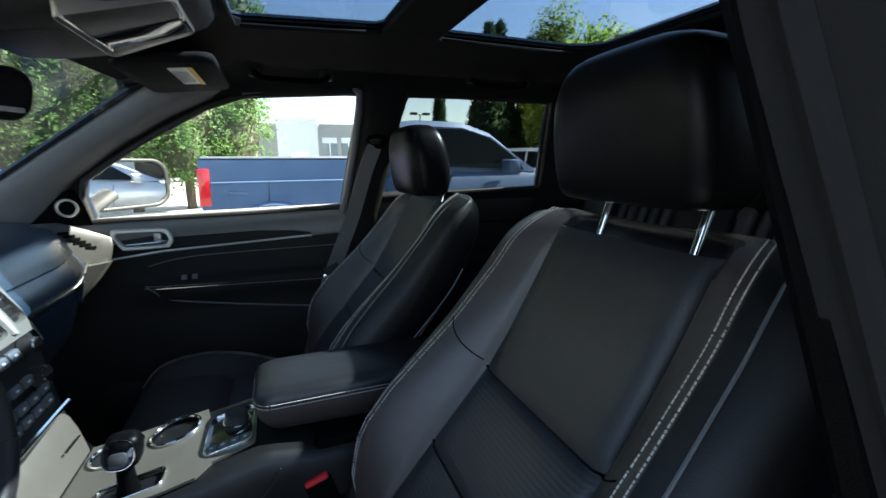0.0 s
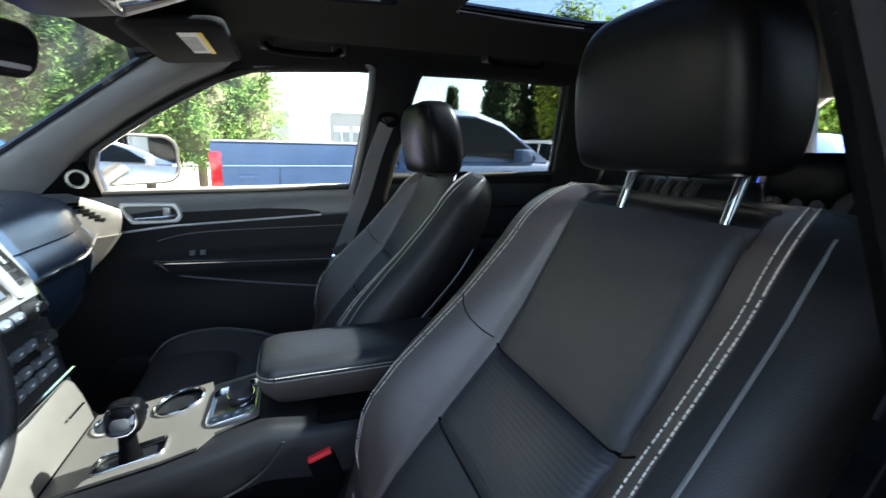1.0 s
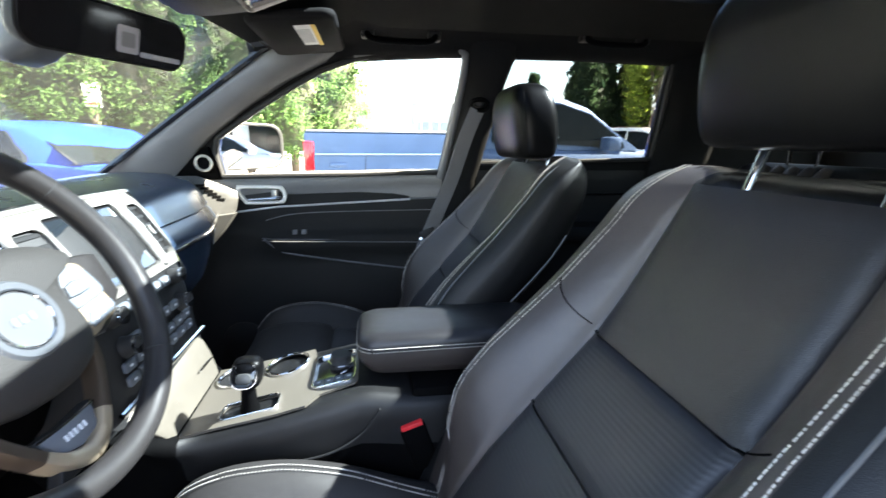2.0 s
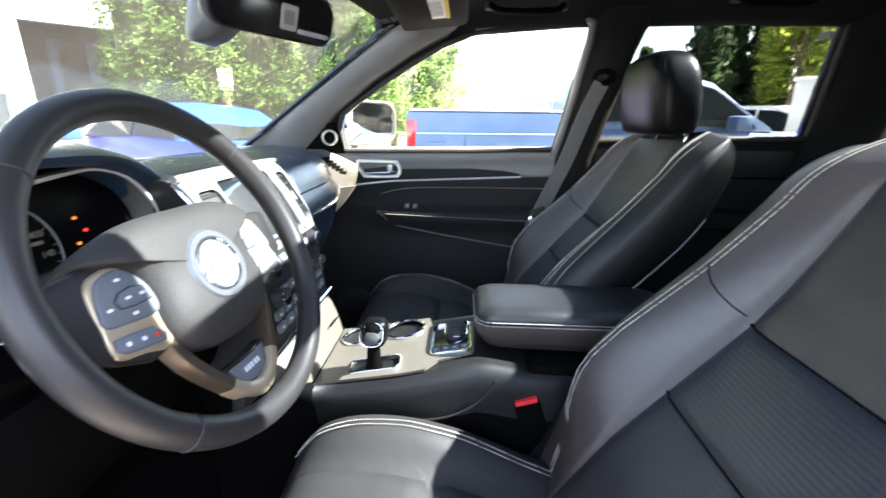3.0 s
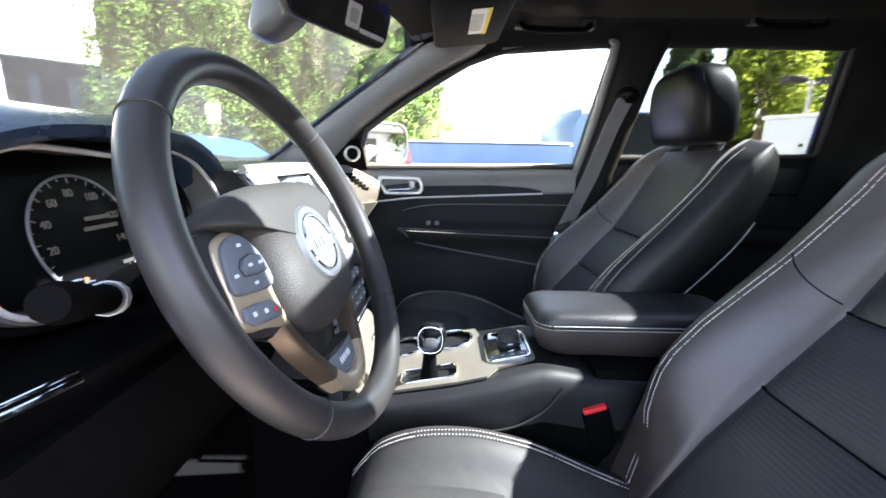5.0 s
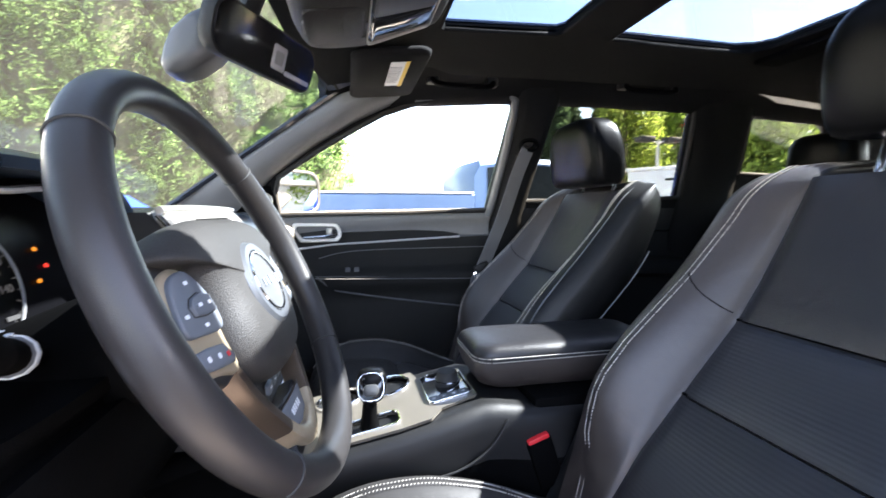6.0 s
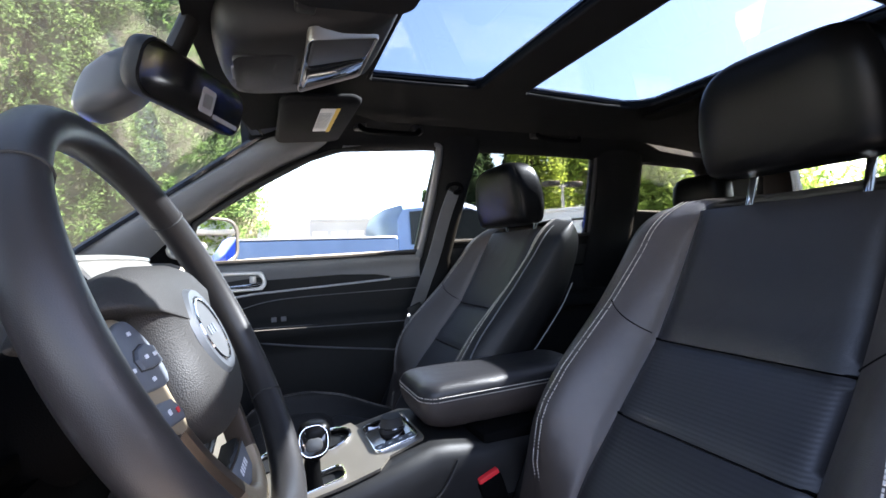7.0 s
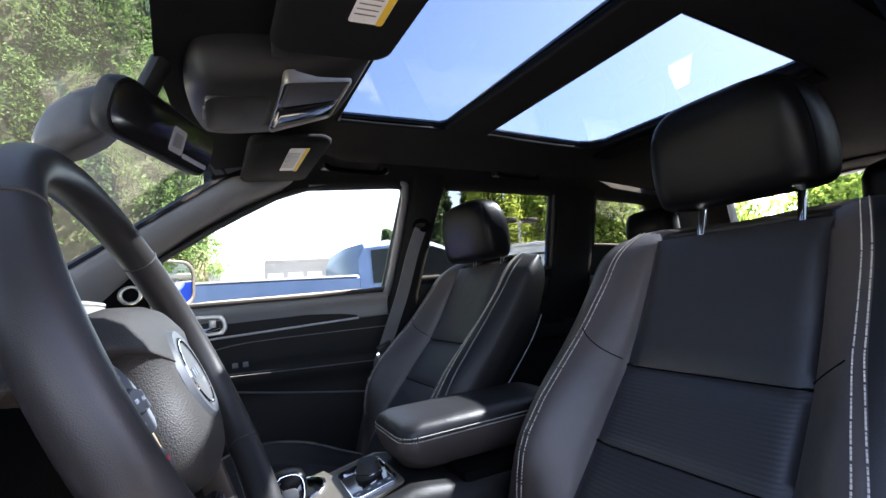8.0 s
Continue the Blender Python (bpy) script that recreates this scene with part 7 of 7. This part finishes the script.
def vehicle(name, lab, cat, x, y, turn, paint, length, width, profile, cabin, glass_sides, wheel_x, wheel_r=0.33, top=0.74, group=""):
    """A parked vehicle, nose along its own +x. profile: (x, sill z, shoulder z, half width); cabin: (x, roof z) with the shoulder below."""
    v = thing(name, lab, cat, group, at=(x, y, 0), turn=turn)
    hw = width / 2
    rings = []
    for px, z0, z1, k in profile:
        w = hw * k
        rings.append([(px, -w * 0.92, z0), (px, -w, z0 + 0.12), (px, -w * 1.01, (z0 + z1) / 2 + 0.05), (px, -w * 0.985, z1 - 0.10), (px, -w * 0.93, z1 - 0.015), (px, -w * 0.85, z1), (px, 0, z1 + 0.015), (px, w * 0.85, z1), (px, w * 0.93, z1 - 0.015), (px, w * 0.985, z1 - 0.10), (px, w * 1.01, (z0 + z1) / 2 + 0.05), (px, w, z0 + 0.12), (px, w * 0.92, z0)])
    part("body", loft(rings), paint, v, "painted body", smooth=35)
    rows = []
    for px, z0, z1, k in cabin:
        wb, wt = hw * 0.93 * k, hw * top * k
        rows.append([(px, -wb, z0), (px, -wb + (wb - wt) * (0.9), z0 + (z1 - z0) * 0.86), (px, -wt * 0.93, z0 + (z1 - z0) * 0.97), (px, 0, z1 + 0.02 * (z1 - z0)), (px, wt * 0.93, z0 + (z1 - z0) * 0.97), (px, wb - (wb - wt) * 0.9, z0 + (z1 - z0) * 0.86), (px, wb, z0)])
    part("cabin", loft(rows), paint, v, "painted roof and pillars", smooth=35)
    # side glass, a little proud of the pillars
    for sg in (-1, 1):
        for poly in glass_sides:
            pts = []
            for px, zf in poly:
                k0 = [c for c in cabin]
                zb = lerp_table([(c[0], c[1]) for c in k0], px)
                zt = lerp_table([(c[0], c[2]) for c in k0], px)
                z = zb + (zt - zb) * zf
                wb, wt = hw * 0.93, hw * top
                yv = wb - (wb - wt) * 0.9 * min(1, zf / 0.86)
                pts.append(Vector((px, sg * (yv + 0.028), z)))
            g = part("side_window", loft([pts, [p + Vector((0, -sg * 0.05, 0)) for p in pts]]), CARGLASS, v, "dark side window", smooth=0)
    # front and rear glass
    for a, b in ((0, 1), (-1, -2)):
        (xa, za0, za1, ka), (xb, zb0, zb1, kb) = cabin[a], cabin[b]
        sgn = -1 if a == 0 else 1
        lo, hi = Vector((xa, 0, za0 + 0.05)), Vector((xb, 0, zb1 - 0.05))
        nrm = Vector((sgn * (hi.z - lo.z), 0, abs(hi.x - lo.x))).normalized()
        quad = [lo + Vector((0, -hw * 0.82, 0)), lo + Vector((0, hw * 0.82, 0)), hi + Vector((0, hw * 0.64, 0)), hi + Vector((0, -hw * 0.64, 0))]
        part("windscreen" if a else "rear_window", loft([[p + nrm * 0.006 for p in quad], [p - nrm * 0.02 for p in quad]]), CARGLASS, v, "dark sloping window", smooth=0)
    for wx in wheel_x:
        for sg in (-1, 1):
            tyre_s = [(-0.5, 0.7), (-0.5, 0.92), (-0.3, 1.0), (0.3, 1.0), (0.5, 0.92), (0.5, 0.7)]
            c = Vector((wx, sg * (hw - 0.09), GROUND + wheel_r))
            wh = part("wheel", loft([[c + Vector((wheel_r * b * math.cos(a), 0.22 * q, wheel_r * b * math.sin(a))) for q, b in tyre_s] for a in (2 * math.pi * i / 24 for i in range(24))], True, False, True), RUBBER, v)
            part("rim", loft([[c + Vector((wheel_r * b * math.cos(a), sg * 0.22 * q, wheel_r * b * math.sin(a))) for a in (2 * math.pi * i / 24 for i in range(24))] for q, b in ((0.2, 0.72), (0.48, 0.71), (0.42, 0.62), (0.36, 0.25), (0.46, 0.15))]), WHEELMETAL, wh)
            part("wheel_arch", tube([c + Vector((wheel_r * 1.18 * math.cos(a), sg * 0.085, wheel_r * 1.18 * math.sin(a))) for a in (math.pi * i / 14 for i in range(15))], 0.03, 6, flat=0.7), RUBBER, v)
    x1, x0 = profile[-1][0], profile[0][0]
    zt = profile[-1][2]
    for sg in (-1, 1):
        part("head_lamp", box(x1 - 0.30, x1 + 0.01, min(sg * hw * 0.93, sg * hw * 0.55), max(sg * hw * 0.93, sg * hw * 0.55), zt - 0.24, zt - 0.06, 0.03), HEADLAMP, v, "clear head lamp")
        part("door_mirror", box(cabin[-1][0] - 0.55, cabin[-1][0] - 0.38, min(sg * (hw - 0.02), sg * (hw + 0.2)), max(sg * (hw - 0.02), sg * (hw + 0.2)), cabin[-1][1] + 0.0, cabin[-1][1] + 0.16, 0.03), paint, v)
        part("door_grip", box(-0.10, 0.08, min(sg * hw * 0.97, sg * hw * 1.02), max(sg * hw * 0.97, sg * hw * 1.02), cabin[0][1] - 0.20, cabin[0][1] - 0.16, 0.008), paint if paint != CARWHITE else CHROME, v)
        part("door_gap", tube([(0.30, sg * hw * 0.996, cabin[0][1] - 0.04), (0.28, sg * hw * 1.012, cabin[0][1] - 0.35), (0.24, sg * hw * 1.0, 0.42)], 0.006, 5), RUBBER, v)
    part("bumper", box(x1 - 0.06, x1 + 0.10, -hw * 0.92, hw * 0.92, 0.32, 0.55, 0.05), paint if name != "pickup_truck" else CHROME, v)
    return v


# blue pickup, nose towards the back of the lot; its bed is seen over the door
truck = vehicle("pickup_truck", "dark blue pickup truck parked alongside with an open bed", "pickup truck", 0.0, 5.07, 0.0, TRUCKBLUE, 5.6, 1.95,
                [(1.58, 0.35, 1.10, 0.99), (1.62, 0.33, 1.16, 1.0), (2.4, 0.33, 1.16, 1.0), (3.35, 0.33, 1.16, 1.0), (3.9, 0.36, 1.15, 0.99), (4.7, 0.40, 1.12, 0.97), (5.05, 0.45, 1.06, 0.92), (5.15, 0.5, 0.95, 0.86)],
                [(1.60, 1.15, 1.60, 1.0), (1.68, 1.15, 1.76, 1.0), (2.0, 1.15, 1.80, 1.0), (2.6, 1.15, 1.79, 1.0), (3.0, 1.15, 1.66, 1.0), (3.65, 1.15, 1.20, 1.0)],
                [[(1.76, 0.14), (1.76, 0.80), (2.02, 0.80), (2.02, 0.14)], [(2.10, 0.14), (2.10, 0.82), (2.62, 0.83), (2.98, 0.82), (3.42, 0.62), (3.46, 0.14)]], (0.33, 4.2), 0.38, top=0.87)
for sg in (-1, 1):
    sec = [(0.975, 0.42), (0.985, 0.75), (0.980, 1.0), (0.970, 1.20), (0.965, 1.305), (0.940, 1.325), (0.885, 1.325), (0.880, 1.29), (0.89, 0.60)]
    rings = [[(x, sg * a, b) for a, b in sec] for x in (-0.35, -0.30, 0.0, 0.6, 1.2, 1.57)]
    part("bed_side", loft(rings), TRUCKBLUE, truck, "blue painted bed side", smooth=40)
    part("bed_rail", box(-0.33, 1.56, sg * 0.925 - 0.04, sg * 0.925 + 0.04, 1.325, 1.345, 0.006), CARSILVER, truck)
    part("tail_lamp", box(-0.375, -0.26, min(sg * 0.90, sg * 0.992), max(sg * 0.90, sg * 0.992), 0.84, 1.22, 0.02), TAILRED, truck, "red tail lamp")
    part("bed_crease", tube([(-0.25, sg * 0.983, 1.08), (1.57, sg * 0.983, 1.09)], 0.012, 6), TRUCKBLUE, truck)
    part("wheel_flare", tube([(0.33 + 0.50 * math.cos(a), sg * 0.985, 0.34 + 0.50 * math.sin(a)) for a in (math.pi * i / 16 for i in range(17))], 0.035, 8), TRUCKBLUE, truck)
part("bed_tailgate", box(-0.37, -0.31, -0.90, 0.90, 0.55, 1.31, 0.02), TRUCKBLUE, truck, "blue tailgate, shut")
part("bed_floor", box(-0.33, 1.57, -0.92, 0.92, 0.55, 0.62, 0.01), PLASTIC, truck)
part("rear_bumper", box(-0.50, -0.35, -0.93, 0.93, 0.40, 0.58, 0.04), CHROME, truck)
part("truck_frame", box(-0.2, 4.6, -0.45, 0.45, 0.28, 0.48, 0.02), RUBBER, truck)

SEDAN_P = [(-2.15, 0.45, 0.80, 0.80), (-2.05, 0.32, 0.92, 0.92), (-1.3, 0.22, 0.97, 1.0), (0, 0.2, 0.96, 1.0), (0.9, 0.22, 0.93, 1.0), (1.6, 0.28, 0.84, 0.95), (2.1, 0.35, 0.70, 0.82), (2.2, 0.4, 0.6, 0.7)]
SEDAN_C = [(-1.75, 0.93, 0.95, 0.95), (-1.0, 0.95, 1.34, 1.0), (-0.5, 0.95, 1.41, 1.0), (0.1, 0.95, 1.40, 1.0), (0.45, 0.94, 1.28, 1.0), (1.15, 0.92, 0.95, 0.95)]
SEDAN_G = [[(-1.15, 0.3), (-0.85, 0.82), (-0.42, 0.84), (-0.42, 0.1), (-1.2, 0.1)], [(-0.35, 0.1), (-0.35, 0.84), (0.12, 0.83), (0.36, 0.74), (0.70, 0.12)]]
SUV_P = [(-2.2, 0.45, 0.95, 0.88), (-2.1, 0.35, 1.05, 0.97), (-1.2, 0.28, 1.08, 1.0), (0.6, 0.28, 1.06, 1.0), (1.3, 0.32, 1.02, 0.98), (1.95, 0.4, 0.92, 0.92), (2.2, 0.5, 0.75, 0.84)]
SUV_C = [(-2.12, 1.04, 1.30, 0.95), (-1.9, 1.05, 1.66, 1.0), (-1.0, 1.06, 1.72, 1.0), (0.0, 1.06, 1.70, 1.0), (0.4, 1.05, 1.60, 1.0), (1.05, 1.04, 1.10, 1.0)]
SUV_G = [[(-1.85, 0.15), (-1.75, 0.82), (-1.15, 0.84), (-1.15, 0.12)], [(-1.08, 0.12), (-1.08, 0.84), (-0.38, 0.84), (-0.38, 0.12)], [(-0.30, 0.12), (-0.30, 0.84), (0.1, 0.83), (0.36, 0.78), (0.78, 0.15)]]

vehicle("sedan_car", "bright blue sedan parked ahead of the hood", "car", -3.9, 5.4, 158, CARBLUE, 4.3, 1.8, SEDAN_P, SEDAN_C, SEDAN_G, (-1.3, 1.35), group="parked cars")
vehicle("sedan_car", "white sedan parked before the far building", "car", 4.1, 21.5, 180, CARWHITE, 4.3, 1.8, SEDAN_P, SEDAN_C, SEDAN_G, (-1.3, 1.35), group="parked cars")
vehicle("suv_car", "white SUV parked beyond the pickup", "car", 8.3, 10.6, -60, CARWHITE, 4.4, 1.85, SUV_P, SUV_C, SUV_G, (-1.35, 1.35), 0.36, group="parked cars")
vehicle("suv_car", "bright blue SUV parked behind the pickup", "car", 8.6, 5.7, 95, CARBLUE, 4.4, 1.85, SUV_P, SUV_C, SUV_G, (-1.35, 1.35), 0.36, group="parked cars")
vehicle("sedan_car", "silver sedan parked behind the SUV", "car", 9.5, 1.3, 90, CARSILVER, 4.3, 1.8, SEDAN_P, SEDAN_C, SEDAN_G, (-1.3, 1.35), group="parked cars")
vehicle("suv_car", "white SUV parked behind the SUV", "car", 9.8, -1.6, 90, CARWHITE, 4.4, 1.85, SUV_P, SUV_C, SUV_G, (-1.35, 1.35), 0.36, group="parked cars")
# unseen SUV, added to cut the skylight through the driver's doorway
vehicle("suv_car", "unseen black SUV added on the driver side to block skylight", "car", 1.7, -2.80, 180, GLOSSBLACK, 4.4, 1.85, SUV_P, SUV_C, SUV_G, (-1.35, 1.35), 0.36, group="parked cars")


# white utility body seen beyond the rear door
ut = thing("utility_truck", "white utility truck body with dark hinges and handles", "utility truck", at=(7.45, 7.6, 0), turn=38)
part("utility_box", box(-0.62, 0.62, -0.9, 0.9, 0.75, 2.04, 0.05, 3), CARWHITE, ut, "white painted box")
part("utility_cap", box(-0.66, 0.66, -0.94, 0.94, 2.01, 2.09, 0.03), CARWHITE, ut)
part("utility_base", box(-0.5, 2.3, -0.75, 0.75, 0.45, 0.76, 0.03), RUBBER, ut)
part("utility_cab", box(0.9, 2.2, -0.85, 0.85, 0.72, 1.75, 0.15, 3), CARWHITE, ut, "white cab")
for k, (dx, dy, w_, h_) in enumerate(((-0.15, 0.58, 0.5, 0.05), (-0.15, 0.30, 0.04, 0.4), (0.05, 0.05, 0.04, 0.32), (0.25, 0.30, 0.06, 0.06))):
    part("latch_bar", box(dx - w_ / 2, dx + w_ / 2, -0.935, -0.905, 1.22 + dy - h_ / 2, 1.22 + dy + h_ / 2, 0.008), PLASTIC, ut)
    part("latch_bar", box(-0.655, -0.622, dx - w_ / 2, dx + w_ / 2, 1.22 + dy - h_ / 2, 1.22 + dy + h_ / 2, 0.008), PLASTIC, ut)
for wx in (0.0, 1.75):
    for sg in (-1, 1):
        part("wheel", tube([(wx, sg * 0.62, GROUND + 0.36), (wx, sg * 0.88, GROUND + 0.36)], 0.36, 22), RUBBER, ut)


def building(name, lab, x, y, turn, w, h, d, material, openings, roof=0.25):
    """A plain block whose front wall faces its own -y, with real openings."""
    b = thing(name, lab, "building", at=(x, y, GROUND), turn=turn, kind="structure")
    outer = [(-w / 2, 0), (w / 2, 0), (w / 2, h), (-w / 2, h)]
    holes = [[(a, c), (a2, c), (a2, c2), (a, c2)] for a, a2, c, c2 in openings]
    holes = [[(p, max(q, 0.02)) for p, q in hh] for hh in holes]
    part("front_wall", filled(outer, holes, lambda u, v, k: (u, k, v), 0.25), material, b, smooth=0)
    part("side_wall", box(-w / 2, -w / 2 + 0.25, 0.25, d, 0, h), material, b, smooth=0)
    part("side_wall", box(w / 2 - 0.25, w / 2, 0.25, d, 0, h), material, b, smooth=0)
    part("back_wall", box(-w / 2, w / 2, d, d + 0.25, 0, h), material, b, smooth=0)
    part("roof", box(-w / 2 - 0.1, w / 2 + 0.1, -0.1, d + 0.3, h, h + roof, 0.03), material, b, smooth=0)
    part("inner_floor", box(-w / 2 + 0.25, w / 2 - 0.25, 0.25, d, 0.0, 0.06), CONCRETE, b, smooth=0)
    return b


# service building with an open workshop door, beyond the hedge
svc = building("service_building", "white service building with an open workshop door", -17.2, 14.2, 43, 26.0, 7.5, 9.0, STUCCO, [(1.75, 5.4, 0.0, 4.65)])
part("workshop_wall", box(-0.5, 8.5, 6.5, 6.7, 0.06, 7.3), WALLDARK, svc, "dark workshop interior")
for sx in (1.75, 5.55):
    part("door_jamb", box(sx - 0.16, sx + 0.02, -0.06, 0.3, 0, 4.7), TEAL, svc, "pale blue door jamb")
part("door_head", box(1.65, 5.5, -0.05, 0.3, 4.65, 4.8), TEAL, svc)
for px in (2.6, 3.9):
    part("lift_post", box(px - 0.18, px + 0.18, 2.5, 2.9, 0.06, 4.4, 0.02), mat("blue_lift_steel", (0.03, 0.05, 0.10), 0.5, vary=0.1), svc, "dark blue lift post")
for px, pz in ((0.9, 2.5), (3.9, 2.3), (2.4, 1.2)):
    part("tube_light", box(px - 0.5, px + 0.5, 6.3, 6.4, pz, pz + 0.08), glow("workshop_tube", (1, 1, 0.95), 3.0), svc)
part("tool_bench", box(1.6, 5.8, 5.6, 6.4, 0.06, 1.0, 0.03), SIGNRED, svc)
part("wall_lamp", box(-4.9, -4.5, -0.3, 0.0, 4.0, 4.15, 0.03), PLASTIC, svc)

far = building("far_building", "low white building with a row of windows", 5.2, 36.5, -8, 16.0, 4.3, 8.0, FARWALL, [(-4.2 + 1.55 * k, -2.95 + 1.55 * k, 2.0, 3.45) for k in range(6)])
for k in range(6):
    cx = -3.575 + 1.55 * k
    w1 = part("window", box(cx - 0.62, cx + 0.62, 0.12, 0.16, 2.0, 3.45), SHOPGLASS, far, "blue-grey shop window", smooth=0)
    part("window_blind", box(cx - 0.60, cx + 0.60, 0.06, 0.10, 3.0, 3.45), WALLGREY, w1, smooth=0)
    part("mullion", box(cx - 0.03, cx + 0.03, 0.05, 0.12, 2.0, 3.0), STUCCO, w1, smooth=0)
annex = building("annex_building", "taller pale grey annex beside the hedge", 1.9, 30.0, -5, 2.6, 4.1, 4.0, WALLGREY, [(-0.5, 0.6, 0.0, 2.1)])
part("annex_door", box(-0.5, 0.6, 0.14, 0.2, 0.02, 2.1), STUCCO, annex, smooth=0)
grey = building("rear_building", "pale grey building with a canopy behind the lot", 24.0, -3.0, -95, 26.0, 3.4, 8.0, WALLGREY, [(-9 + 3.2 * k, -6.6 + 3.2 * k, 0.6, 2.4) for k in range(6)])
for k in range(6):
    part("window", box(-9 + 3.2 * k, -6.6 + 3.2 * k, 0.12, 0.16, 0.6, 2.4), CARGLASS, grey, "dark window", smooth=0)
part("canopy", box(-12, 12, -2.2, -0.1, 2.7, 2.95, 0.04), CONCRETE, grey, "pale flat canopy")
for k in range(5):
    part("canopy_post", box(-11 + 5.4 * k, -10.85 + 5.4 * k, -2.1, -1.95, 0, 2.7), POLE, grey)

# open-topped off-roader and wheeled bin by the service building
jeep = thing("off_road_car", "black and grey open-topped off-road car by the workshop", "car", "parked cars", at=(-16.4, 11.5, 0.75), turn=225)
jeep.scale = (0.86, 0.86, 0.86)
part("tub", box(-1.6, 0.5, -0.78, 0.78, 0.62, 1.15, 0.06), RUBBER, jeep, "black tub")
part("front_clip", box(0.5, 1.8, -0.62, 0.62, 0.62, 1.12, 0.06), GREYPLASTIC, jeep)
part("bumper", box(1.8, 2.05, -0.8, 0.8, 0.5, 0.72, 0.03), RUBBER, jeep)
for x0, x1 in ((-1.5, -1.5), (-0.45, -0.45), (0.55, 0.4)):
    part("roll_bar", tube([(x0, -0.7, 1.1), (x1, -0.62, 1.85), (x1, 0.62, 1.85), (x0, 0.7, 1.1)], 0.05, 8), RUBBER, jeep)
for sg in (-1, 1):
    part("roof_bar", tube([(-1.5, sg * 0.62, 1.85), (0.42, sg * 0.62, 1.85)], 0.05, 8), RUBBER, jeep)
    part("seat_block", box(-0.6, -0.35, min(sg * 0.15, sg * 0.6), max(sg * 0.15, sg * 0.6), 1.0, 1.6, 0.06), RUBBER, jeep)
    for wx in (-1.05, 1.25):
        w0 = part("wheel", tube([(wx, sg * 0.62, GROUND + 0.42), (wx, sg * 0.92, GROUND + 0.42)], 0.42, 24), RUBBER, jeep)
        part("rim", tube([(wx, sg * 0.70, GROUND + 0.42), (wx, sg * 0.935, GROUND + 0.42)], 0.24, 18), WHEELMETAL, w0)
        part("fender", box(wx - 0.5, wx + 0.5, min(sg * 0.6, sg * 0.92), max(sg * 0.6, sg * 0.92), 0.86, 0.92, 0.02), RUBBER, jeep)
bin_ = thing("wheeled_bin", "grey-green wheeled refuse bin by the white wall", "bin", at=(-12.0, 10.3, GROUND + 0.75), turn=43)
part("bin_body", loft([[(k * a, k * b, z) for a, b in rrect(0.62, 0.66, 0.06)] for z, k in ((0.05, 0.8), (0.95, 1.0), (1.0, 1.06), (1.03, 1.06))]), BIN, bin_)
part("bin_lid", box(-0.34, 0.34, -0.38, 0.36, 1.03, 1.12, 0.03), BIN, bin_)
for sg in (-1, 1):
    part("bin_wheel", tube([(sg * 0.25, 0.26, 0.1), (sg * 0.32, 0.26, 0.1)], 0.1, 14), RUBBER, bin_)

sign = thing("parking_sign", "small white and red sign on a wooden post", "sign", at=(-5.65, 10.2, GROUND), turn=33)
part("sign_post", box(-0.07, 0.07, 0.02, 0.12, 0, 2.3, 0.01), BARK, sign, "wooden post")
part("sign_board", box(-0.15, 0.15, 0.0, 0.018, 1.98, 2.5, 0.004), SIGNWHITE, sign, "white enamel board")
part("sign_band", box(-0.12, 0.12, -0.004, 0.0, 2.02, 2.06), SIGNRED, sign)
